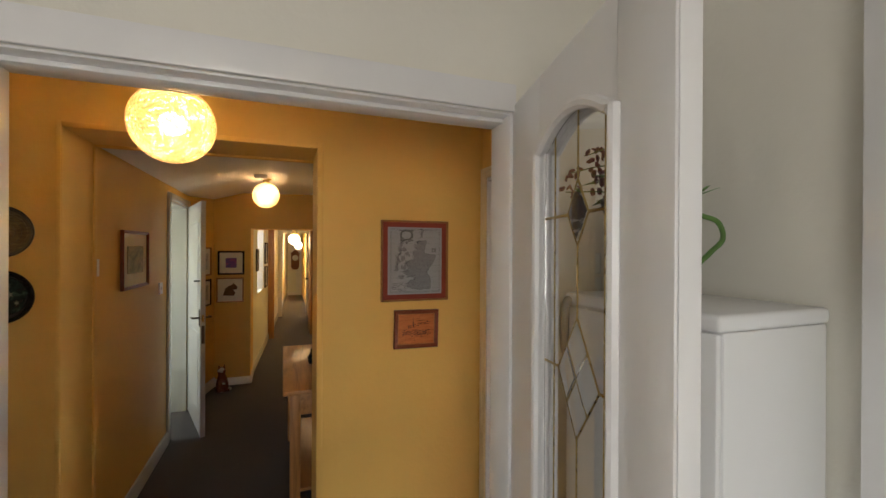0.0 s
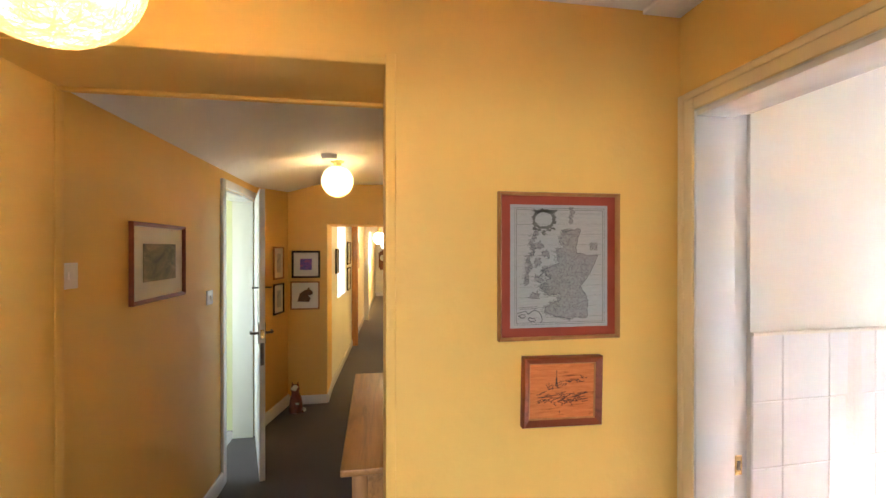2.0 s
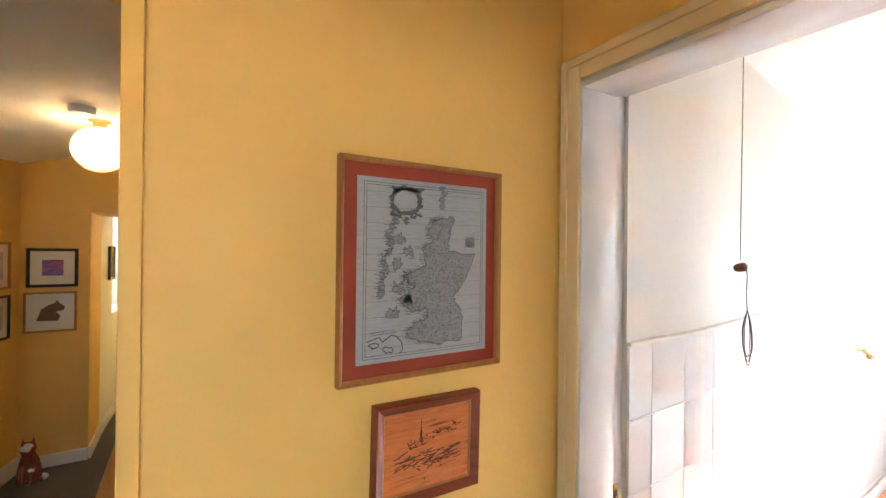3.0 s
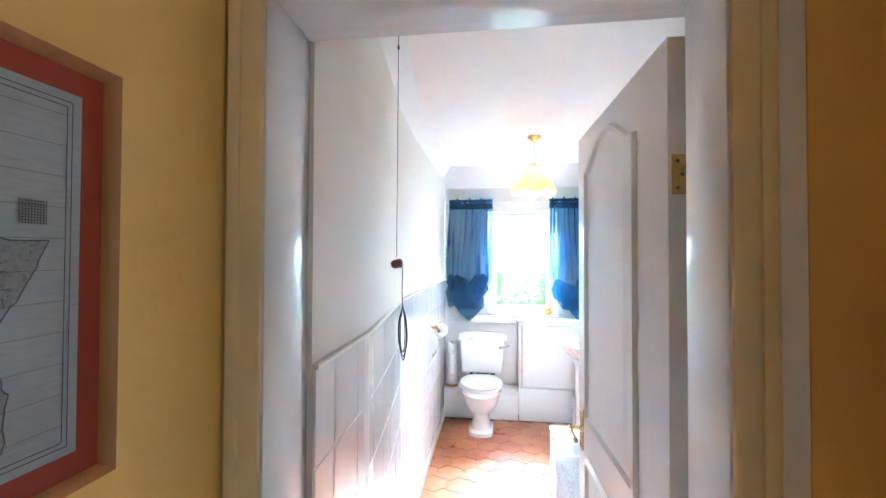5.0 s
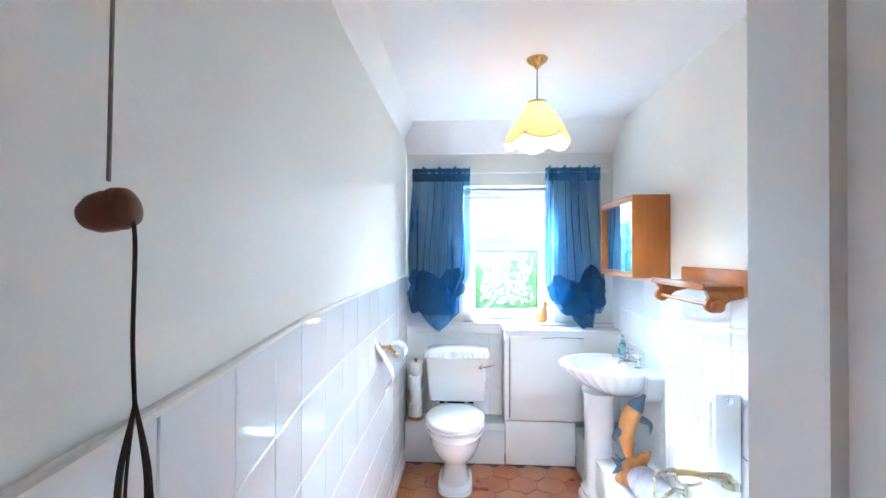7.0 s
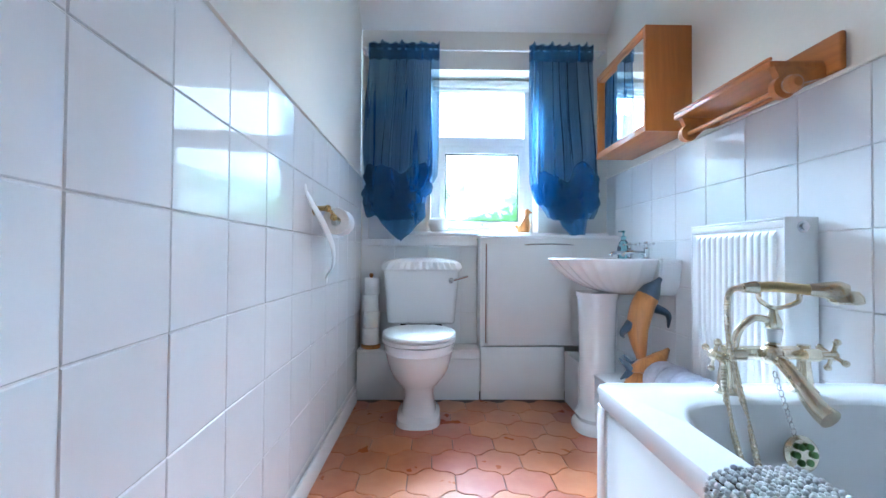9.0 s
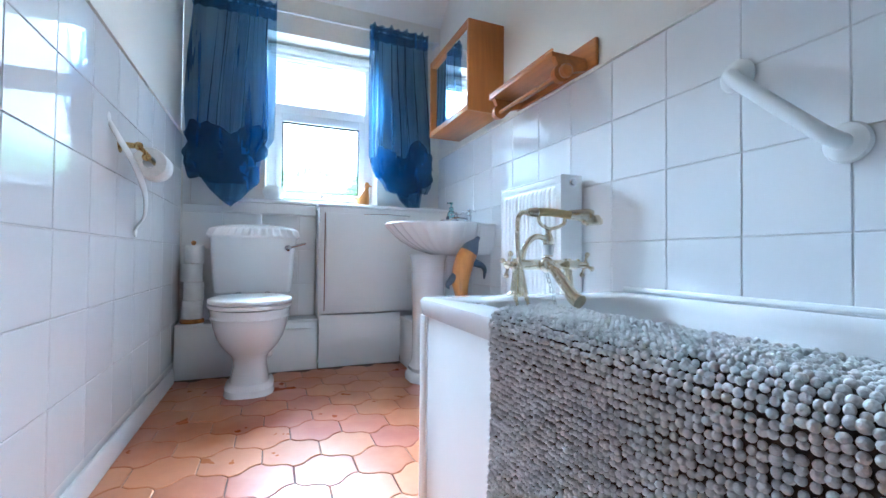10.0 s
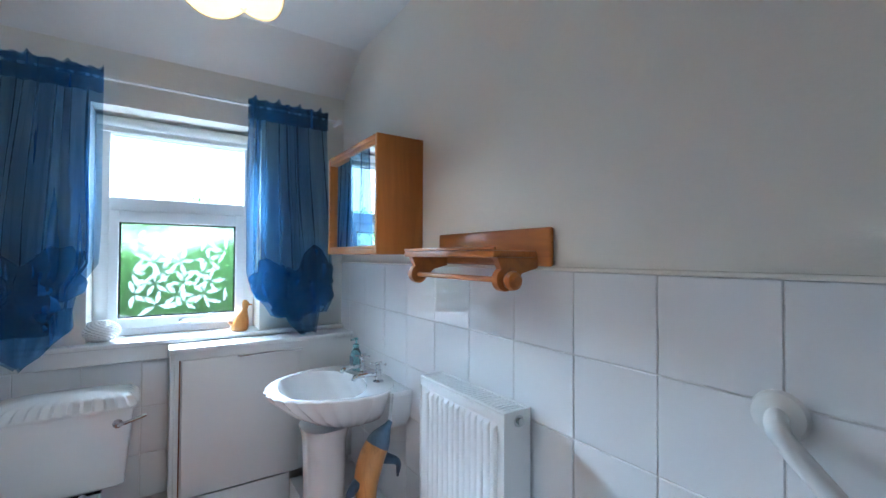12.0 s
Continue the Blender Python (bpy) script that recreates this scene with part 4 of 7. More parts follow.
    # ribbed hose
    pts = curve([(1.859, -1.014, 0.769), (1.857, -0.988, 0.764), (1.852, -0.975, 0.735), (1.845, -0.974, 0.66), (1.835, -0.985, 0.58), (1.822, -0.995, 0.50), (1.80, -1.0, 0.42), (1.79, -0.985, 0.40), (1.80, -0.965, 0.44), (1.828, -0.958, 0.53), (1.852, -0.968, 0.60), (1.872, -0.990, 0.625)], 330)
    bm = bmesh.new()
    tube(bm, pts, [0.0064 if i % 3 else 0.0050 for i in range(len(pts))], 10)
    part("shower_hose", bm, M_oldgold, f, "ribbed gold metal hose")
    bm = bmesh.new()
    for i in range(12):
        w = i / 11
        c = Vector((1.815 - 0.02 * w, -1.045 - 0.028 * w, 0.60 - 0.13 * w))
        tube(bm, [c + Vector((0, 0.005 * math.cos(a) if i % 2 else 0, 0.007 * math.sin(a))) + Vector((0.005 * math.cos(a) if not i % 2 else 0, 0, 0)) for a in [2 * math.pi * k / 8 for k in range(8)]], 0.0012, 5, True)
    part("plug_chain", bm, M_chrome, f, "fine chrome plug chain")


bath()


def bath_mat():
    t = thing("bath_mat", "grey bobbled cotton bath mat hung over the bath edge", "bath mat", 1.25, -0.75, 0.1)
    x0, x1 = 0.96, 1.525
    prof = []
    for s in np.arange(0, 0.62, 0.0084):
        if s < 0.40:
            prof.append((-0.722 + 0.003 * math.sin(s * 18), 0.140 + s, (0, 1, 0.05)))
        elif s < 0.44:
            a = (s - 0.40) / 0.04 * math.pi / 2
            prof.append((-0.747 + 0.025 * math.cos(a), 0.540 + 0.018 * math.sin(a), (0, math.cos(a), math.sin(a))))
        elif s < 0.53:
            prof.append((-0.747 - (s - 0.44), 0.558, (0, 0, 1)))
        else:
            prof.append((-0.842, 0.552 - (s - 0.53), (0, -1, 0.2)))
    bm = bmesh.new()
    ring = [(y, z) for y, z, n in prof]
    inner = [(y - 0.006 * n[1], z - 0.006 * n[2]) for y, z, n in prof]
    loft(bm, [[(x, y, z) for y, z in ring] + [(x, y, z) for y, z in inner[::-1]] for x in (x0, x1 - 0.004)])
    part("backing", bm, M_matback, t, "dark backing cloth of the mat")
    rng = random.Random(4)
    tmp = bmesh.new()
    bmesh.ops.create_icosphere(tmp, subdivisions=2, radius=1.0)
    sv = np.array([v.co[:] for v in tmp.verts])
    sf = [[v.index for v in f.verts] for f in tmp.faces]
    tmp.free()
    verts, faces = [], []
    nx = int((x1 - x0) / 0.0084)
    for i in range(nx + 1):
        for j, (y, z, n) in enumerate(prof):
            r = rng.uniform(0.0036, 0.0046)
            x = x0 + i * 0.0084 + rng.uniform(-0.0012, 0.0012)
            c = np.array((x, y + n[1] * 0.004 + rng.uniform(-0.001, 0.001), z + n[2] * 0.004 + rng.uniform(-0.0016, 0.0016)))
            k = len(verts)
            verts += [tuple(p) for p in (sv * (r * rng.uniform(0.85, 1.1), r, r * rng.uniform(0.9, 1.15)) + c)]
            faces += [[k + q for q in f] for f in sf]
    me = bpy.data.meshes.new("tufted_pile")
    me.from_pydata([tuple(WM[t].inverted() @ Vector(v)) for v in verts], [], faces)
    me.shade_smooth()
    me.materials.append(M_matbob)
    o = new("tufted_pile", me)
    o.parent = t
    tagged(o, kind="stuff")


bath_mat()


def bathroom_door():
    t = thing("door_bathroom", "open white panelled bathroom door with brass fittings", "door", 0.262, -0.807, 0.008, 2.4, kind="structure")
    W, H, T = 0.761, 1.978, 0.038

    def outline(u0, u1, z0, z1, rise, n=14):
        """Panel with a swept top."""
        pts = [(u0, z0), (u1, z0)]
        for k in range(n + 1):
            s = k / n
            pts.append((u1 + (u0 - u1) * s, z1 + rise * (0.5 - 0.5 * math.cos(2 * math.pi * s)) ** 1.0))
        return pts
    bm = bmesh.new()
    box(bm, 0.0, 0.0, 0.0, W, T, H, 0.002)
    leaf = part("leaf", bm, M_door, t, local=True)
    for z0, z1, rise in ((0.20, 0.82, 0.0), (0.98, 1.822, 0.085)):
        for side in (0, 1):
            def shape(d, z0=z0, z1=z1, rise=rise):
                u0, u1 = 0.180 + d, 0.620 - d
                pts = [(u0, z0 + d), (u1, z0 + d)]
                for k in range(25):
                    w = k / 24
                    pts.append((u1 + (u0 - u1) * w, z1 - d + rise * math.sin(math.pi * min(1, max(0, (w - 0.05) / 0.9))) ** 1.3))
                return pts
            yf, sg = (T, 1) if side else (0.0, -1)
            bm = bmesh.new()
            loft(bm, [[(u, yf + sg * e, z) for u, z in shape(d)] for d, e in ((-0.016, 0.0005), (-0.012, 0.012), (-0.002, 0.014), (0.006, 0.003), (0.030, 0.0015), (0.056, 0.010), (0.060, 0.0105))], False, True)
            part("panel", bm, M_door, t, local=True)
    for z in (1.70, 0.22):
        bm = bmesh.new()
        tube(bm, [(-0.005, -0.005, z - 0.040), (-0.005, -0.005, z + 0.040)], 0.0058, 10)
        for k in (-0.040, -0.014, 0.014, 0.040):
            tube(bm, [(-0.005, -0.005, z + k - 0.0012), (-0.005, -0.005, z + k + 0.0012)], 0.0066, 10)
        box(bm, -0.003, -0.002, z - 0.040, -0.0003, 0.031, z + 0.040, 0.001)
        part("hinge", bm, M_brass, t, "brass butt hinge", local=True)
        for v, dz in ((0.020, -0.027), (0.011, 0.0), (0.020, 0.027)):
            bm = bmesh.new()
            lathe(bm, [(0.004, 0), (0.003, 0.0015)], -0.003, v, z + dz, 8, m=Matrix.Rotation(radians(-90), 4, "Y"))
            part("screw", bm, M_darkmetal, t, local=True)
    for s, yf in ((1, T), (-1, 0.0)):
        bm = bmesh.new()
        box(bm, W - 0.075, yf + (0.0005 if s > 0 else -0.007), 0.84, W - 0.035, yf + (0.007 if s > 0 else -0.0005), 0.985, 0.002)
        p = part("handle_plate", bm, M_brass, t, "brass lever handle plate", local=True)
        bm = bmesh.new()
        tube(bm, curve([(W - 0.055, yf + s * 0.006, 0.915), (W - 0.055, yf + s * 0.042, 0.915), (W - 0.075, yf + s * 0.05, 0.915), (W - 0.16, yf + s * 0.048, 0.912)], 20), 0.0085, 10)
        part("lever", bm, M_brass, t, "brass lever", local=True)
    part("latch_plate", B(W, 0.008, 0.86, W + 0.0015, 0.028, 0.97), M_brass, t, local=True)


bathroom_door()


def strike(name, x, y, z):
    t = thing(name, "small brass strike plate on the door lining", "strike plate", x, y, z)
    part("plate", B(x - 0.012, y - 0.003, z - 0.03, x + 0.012, y - 0.0005, z + 0.03, 0.001), M_brass, t)
    part("keep", B(x - 0.006, y - 0.0045, z - 0.014, x + 0.006, y - 0.003, z + 0.014, 0.001), M_darkmetal, t)


strike("strike_plate", 0.160, -0.0480, 0.915)

# ---- window, curtains, sill things ----
def window():
    t = thing("window_1", "white plastic window with clear top and leaf-etched lower pane", "window", 3.76, -0.665, 0.95, kind="structure")
    x0, x1 = 3.745, 3.805
    bm = bmesh.new()
    box(bm, x0, -0.998, 0.955, x1, -0.945, 1.988, 0.004)
    box(bm, x0, -0.385, 0.955, x1, -0.332, 1.988, 0.004)
    box(bm, x0, -0.945, 1.905, x1, -0.385, 1.988, 0.004)
    box(bm, x0, -0.945, 0.955, x1, -0.385, 1.005, 0.004)
    box(bm, x0, -0.945, 1.555, x1, -0.385, 1.615, 0.004)
    part("window_frame", bm, M_upvc, t)
    bm = bmesh.new()
    a, b = x0 - 0.018, x0 + 0.03
    box(bm, a, -0.945, 1.007, b, -0.907, 1.553, 0.004)
    box(bm, a, -0.423, 1.007, b, -0.385, 1.553, 0.004)
    box(bm, a, -0.907, 1.500, b, -0.423, 1.553, 0.004)
    box(bm, a, -0.907, 1.007, b, -0.423, 1.055, 0.004)
    s = part("sash", bm, M_upvc, t)
    bm = bmesh.new()
    for y0, y1, z0, z1 in ((-0.907, -0.899, 1.055, 1.50), (-0.431, -0.423, 1.055, 1.50), (-0.899, -0.431, 1.492, 1.50), (-0.899, -0.431, 1.055, 1.063)):
        box(bm, a + 0.012, y0, z0, a + 0.024, y1, z1)
    part("gasket", bm, M_black, s, "black rubber glazing gasket")
    bm = bmesh.new()
    box(bm, a - 0.012, -0.70, 1.018, a - 0.001, -0.66, 1.040, 0.003)
    tube(bm, curve([(a - 0.012, -0.675, 1.03), (a - 0.024, -0.69, 1.03), (a - 0.026, -0.78, 1.03)], 10), 0.006, 8)
    part("window_handle", bm, M_chrome, s, "chrome casement handle")
    p = part("pane", B(x0 + 0.022, -0.944, 1.616, x0 + 0.026, -0.386, 1.904), M_glass, t)
    p.visible_shadow = False
    p = part("pane", B(a + 0.016, -0.906, 1.056, a + 0.020, -0.424, 1.499), M_frost, t, "obscured lower pane")
    p.visible_shadow = False
    rng = random.Random(11)
    for k in range(20):
        cy, cz = -0.87 + 0.40 * ((k * 0.7549 + 0.2) % 1), 1.09 + 0.37 * ((k * 0.5698 + 0.35) % 1)
        turn = rng.uniform(0, 72)
        for j in range(5):
            an = radians(rng.uniform(-12, 12) + turn + 72 * j)
            L, w = rng.uniform(0.050, 0.085), rng.uniform(0.009, 0.014)
            d, n = Vector((0, math.cos(an), math.sin(an))), Vector((0, -math.sin(an), math.cos(an)))
            c = Vector((a + 0.0148 - 0.0001 * k, cy, cz)) + d * 0.006
            pts = [c, c + d * L * 0.25 + n * w * 0.7, c + d * L * 0.5 + n * w, c + d * L * 0.8 + n * w * 0.55, c + d * L, c + d * L * 0.8 - n * w * 0.4, c + d * L * 0.5 - n * w * 0.7, c + d * L * 0.25 - n * w * 0.5]
            if any(q.y < -0.905 or q.y > -0.426 or q.z < 1.058 or q.z > 1.496 for q in pts):
                continue
            bm = bmesh.new()
            bm.faces.new([bm.verts.new(q) for q in pts])
            o = part("etched_leaf", bm, M_leafglass, s)
            o.visible_shadow = False
    struct("window_sill_1", box(bmesh.new(), 3.535, -1.425, 0.954, 3.744, -0.108, 0.976, 0.006), M_gloss, "white gloss window board", "window sill")
    struct("window_apron", box(bmesh.new(), 3.548, -0.617, 0.892, 3.566, -0.112, 0.953, 0.003), M_gloss, "white board under the window sill", "trim")
    # rolled blind at the head of the recess
    t = thing("roller_blind", "white roller blind rolled up at the window head", "blind", 3.70, -0.665, 1.93)
    bm = bmesh.new()
    tube(bm, [(3.715, -0.99, 1.955), (3.715, -0.34, 1.955)], 0.022, 14)
    part("roll", bm, M_plastic, t)
    part("bottom_bar", B(3.705, -0.985, 1.905, 3.716, -0.345, 1.928, 0.003), M_plastic, t)


window()


def curtain(outline, swags, tail, seed, label):
    """Sheer voile panel on a rod, drawn up at the foot into loose swags with a hanging tail.
    outline: (z, y of one edge, y of the other); swags: y, z and half sizes of the drawn-up puffs; tail: as outline."""
    ymid = sum(outline[0][1:]) / 2
    t = thing("curtain", label, "curtain", 3.5, ymid, 0.92, group="bathroom curtains")
    rng = random.Random(seed)
    ph = [rng.uniform(0, 6.28) for _ in range(6)]
    zs, ya, yb = ([r[k] for r in outline][::-1] for k in range(3))

    def sheet(rows, name, material, label=""):
        bm = bmesh.new()
        loft(bm, rows, False, False, False)
        part(name, bm, material, t, label)

    rows, nu, nv = [], 200, 70
    for j in range(nv + 1):
        v = j / nv
        z = outline[0][0] - v * (outline[0][0] - outline[-1][0])
        a, b = float(np.interp(z, zs, ya)), float(np.interp(z, zs, yb))
        amp = 0.007 + 0.010 * min(1, v * 2) - 0.006 * max(0, v - 0.7) / 0.3
        row = []
        for i in range(nu + 1):
            u = i / nu
            fold = u * 46 + ph[0] + 1.6 * math.sin(v * 2.2 + ph[1] + u * 4) + 4.0 * noise.noise(Vector((u * 4.3, v * 1.1, seed)))
            deep = max(0.0, 0.25 + 0.6 * math.sin(u * 21 + ph[2] + 0.9 * math.sin(v * 2 + ph[3])) + 0.9 * noise.noise(Vector((u * 6.5, v * 0.9, seed + 11.0))))
            y = a + (b - a) * u + (0.020 * math.sin(fold) * deep + 0.005 * math.sin(2.1 * fold + 1)) * math.sin(math.pi * min(1, max(0, 6 * u, 0)) / 2) * min(1, 8 * (1 - u))
            x = 3.492 + amp * (2.0 * math.sin(fold + 1.1) * (0.35 + deep) + 0.9 * math.sin(u * 11 + ph[4] - 2 * v)) - 0.045 * v ** 2 * math.sin(math.pi * u)
            row.append((x, y, z + 0.004 * noise.noise(Vector((u * 8, v * 9, seed + 3.0)))))
        rows.append(row)
    sheet(rows, "voile_panel", M_sheer)
    # stitched heading, two layers over the rod, standing up in small tufts
    a, b = outline[0][1:]
    for dx, up in ((-0.004, 1.0), (0.010, 0.7)):
        rows = []
        for z, k in ((outline[0][0] - 0.092, 1.0), (outline[0][0] - 0.06, 0.8), (outline[0][0] - 0.035, 0.5), (outline[0][0] - 0.015, 0.8), (outline[0][0] + 0.004, 1.2)):
            rows.append([(3.486 + dx + 0.009 * k * math.sin(i * 0.33 + ph[5] + 0.9 * math.sin(i * 0.10)), a + (b - a) * i / 140, z + (up * 0.018 * max(0, math.sin(i * 0.165 + ph[1])) ** 6 if k > 1.1 else 0)) for i in range(141)])
        sheet(rows, "heading", M_voile_lightened, "doubled gathered heading round the rod")
    # puffs of drawn-up cloth whose creases run towards the knot
    knot = swags[0]
    for k, (py, pz, ry, rz) in enumerate(swags):
        bm = bmesh.new()
        bmesh.ops.create_icosphere(bm, subdivisions=5, radius=1.0)
        c = Vector((3.455 + rng.uniform(-0.015, 0.015), py, pz))
        off = Vector((rng.uniform(0, 9), rng.uniform(0, 9), rng.uniform(0, 9)))
        for vtx in bm.verts:
            p = vtx.co.copy()
            an = math.atan2(c.z + p.z * rz - knot[1] - 0.02, c.y + p.y * ry - knot[0])
            warp = noise.noise(p * 1.3 + off)
            p *= 1 + 0.13 * math.sin(an * 8 + 6 * warp + off.x) + 0.48 * warp + 0.12 * noise.noise(p * 3.2 + off)
            vtx.co = Vector((p.x * 0.042, p.y * ry, p.z * rz)) + c
        part("gathered_fold", bm, M_voile_lightened, t)
    # the loose tail below the knot
    for dx in (0.0, 0.03):
        rows = []
        tz, ta, tb = ([r[k] for r in tail][::-1] for k in range(3))
        for j in range(21):
            v = j / 20
            z = tail[0][0] - v * (tail[0][0] - tail[-1][0])
            a, b = float(np.interp(z, tz, ta)), float(np.interp(z, tz, tb))
            rows.append([(3.455 + dx + 0.012 * math.sin(9 * i / 40 + ph[2] + 3 * v + 20 * dx) * (1 - 0.5 * v) + 0.006 * math.sin(21 * i / 40 + ph[3]), a + (b - a) * i / 40, z - 0.006 * math.sin(7 * i / 40 + ph[1]) * v) for i in range(41)])
        sheet(rows, "tail", M_voile_lightened)


curtain([(2.100, 0.045, -0.380), (2.007, 0.042, -0.380), (1.718, 0.067, -0.380), (1.463, 0.079, -0.380), (1.310, 0.074, -0.374), (1.209, 0.053, -0.312), (1.107, 0.011, -0.295), (1.04, -0.03, -0.29)],
        [(-0.13, 1.19, 0.125, 0.115), (-0.01, 1.21, 0.085, 0.135), (-0.25, 1.27, 0.090, 0.105), (-0.13, 1.10, 0.115, 0.065)],
        [(1.14, 0.02, -0.30), (1.056, -0.02, -0.305), (1.005, -0.055, -0.25), (0.954, -0.105, -0.21), (0.920, -0.145, -0.165)], 3, "sheer blue voile curtain knotted up beside the toilet")
curtain([(2.100, -0.922, -1.306), (2.007, -0.925, -1.301), (1.718, -0.917, -1.318), (1.463, -0.917, -1.340), (1.27, -0.917, -1.347), (1.175, -0.942, -1.346), (1.107, -1.00, -1.34), (1.056, -1.03, -1.31)],
        [(-1.13, 1.17, 0.100, 0.105), (-1.25, 1.24, 0.085, 0.135), (-1.02, 1.22, 0.075, 0.100), (-1.14, 1.09, 0.090, 0.055)],
        [(1.13, -1.06, -1.27), (1.005, -1.12, -1.255), (0.960, -1.165, -1.25), (0.957, -1.165, -1.25)], 8, "sheer blue voile curtain knotted up beside the basin")
t = thing("curtain_rod", "thin white curtain rod above the window", "curtain rod", 3.5, -0.64, 2.07)
bm = bmesh.new()
tube(bm, [(3.497, 0.075, 2.072), (3.497, -1.38, 2.072)], 0.006, 10)
part("rod", bm, M_plastic, t)
for y in (0.07, -1.375):
    bm = bmesh.new()
    tube(bm, [(3.497, y, 2.072), (3.579, y, 2.072)], 0.008, 10)
    bmesh.ops.create_uvsphere(bm, u_segments=12, v_segments=8, radius=0.014, matrix=Matrix.Translation((3.497, y, 2.072)))
    part("bracket", bm, M_plastic, t)


def figure_blob(rings, seg=20):
    bm = bmesh.new()
    loft(bm, [[(cx + rx * math.cos(2 * math.pi * i / seg), cy + ry * math.sin(2 * math.pi * i / seg), z) for i in range(seg)] for cx, cy, z, rx, ry in rings])
    return bm


# carved wooden duck on the sill
bm = figure_blob([(3.60, -0.912, 0.977, 0.03, 0.034), (3.60, -0.912, 0.985, 0.034, 0.040), (3.60, -0.915, 1.01, 0.034, 0.040), (3.60, -0.922, 1.04, 0.027, 0.031), (3.60, -0.930, 1.065, 0.017, 0.019), (3.60, -0.936, 1.085, 0.012, 0.012), (3.60, -0.938, 1.10, 0.015, 0.016), (3.60, -0.938, 1.115, 0.014, 0.016), (3.60, -0.936, 1.127, 0.006, 0.007)])
tube(bm, [(3.60, -0.945, 1.106), (3.598, -0.968, 1.102)], [0.008, 0.003], 8)
tube(bm, [(3.60, -0.89, 1.005), (3.60, -0.862, 1.022)], [0.018, 0.004], 8)
tagged(part("duck_figure", bm, M_carve), "small carved wooden duck standing on the window sill", "figurine")
# crocheted white ornament on the sill
bm = bmesh.new()
bmesh.ops.create_icosphere(bm, subdivisions=5, radius=1.0)
for v in bm.verts:
    p = v.co
    k = 1 + 0.07 * math.sin(p.z * 26) * math.sin(math.atan2(p.y, p.x) * 16)
    v.co = Vector((3.605 + 0.048 * p.x * k, -0.375 + 0.068 * p.y * k, 1.023 + 0.046 * p.z * k))
tagged(part("knitted_pouffe_ornament", bm, M_tissue), "white knobbly knitted ornament on the window sill", "ornament")


def soap_bottle():
    t = thing("soap_dispenser", "clear blue soap pump bottle behind the basin", "soap bottle", 3.16, -1.345, 0.819)
    x, y = 3.16, -1.345
    bm = bmesh.new()
    loft(bm, [rrect(x, y, z, a, b, 0.016) for z, a, b in ((0.8195, 0.028, 0.02), (0.826, 0.031, 0.022), (0.88, 0.031, 0.022), (0.905, 0.026, 0.019), (0.918, 0.013, 0.013), (0.925, 0.012, 0.012))])
    part("bottle", bm, M_bottle, t)
    part("label", B(x - 0.022, y + 0.0225, 0.845, x + 0.022, y + 0.0235, 0.885), M_slate, t, "dark blue label")
    bm = bmesh.new()
    lathe(bm, [(0.014, 0.9255), (0.014, 0.938), (0.005, 0.941), (0.005, 0.958), (0.010, 0.96), (0.010, 0.968)], x, y, 0, 14)
    tube(bm, [(x, y, 0.964), (x - 0.012, y + 0.03, 0.962)], 0.004, 8)
    part("pump", bm, M_bottle, t)


soap_bottle()


def cabinet():
    t = thing("mirror_cabinet", "orange pine wall cabinet with sliding mirror doors", "cabinet", 2.97, -1.33, 1.355)
    x0, x1, y0, y1, z0, z1 = 2.705, 3.235, -1.428, -1.232, 1.355, 1.800
    part("side_panel", B(x0, y0, z0, x0 + 0.018, y1, z1, 0.002), M_pineside, t)
    part("side_panel", B(x1 - 0.018, y0, z0, x1, y1, z1, 0.002), M_pineside, t)
    part("top_panel", B(x0 + 0.018, y0, z1 - 0.018, x1 - 0.018, y1, z1, 0.002), M_pine, t)
    part("bottom_panel", B(x0 + 0.018, y0, z0, x1 - 0.018, y1, z0 + 0.018, 0.002), M_pine, t)
    part("back_panel", B(x0 + 0.018, y0, z0 + 0.018, x1 - 0.018, y0 + 0.006, z1 - 0.018), M_pine, t)
    part("track", B(x0 + 0.018, y1 - 0.03, z0 + 0.018, x1 - 0.018, y1 - 0.002, z0 + 0.032, 0.002), M_pine, t)
    part("track", B(x0 + 0.018, y1 - 0.03, z1 - 0.036, x1 - 0.018, y1 - 0.002, z1 - 0.018, 0.002), M_pine, t)
    part("mirror_door", B(x0 + 0.019, y1 - 0.013, z0 + 0.033, x0 + 0.29, y1 - 0.008, z1 - 0.037), M_mirror, t, "sliding mirror glass")
    part("mirror_door", B(x0 + 0.245, y1 - 0.024, z0 + 0.033, x1 - 0.019, y1 - 0.019, z1 - 0.037), M_mirror, t, "sliding mirror glass")


cabinet()


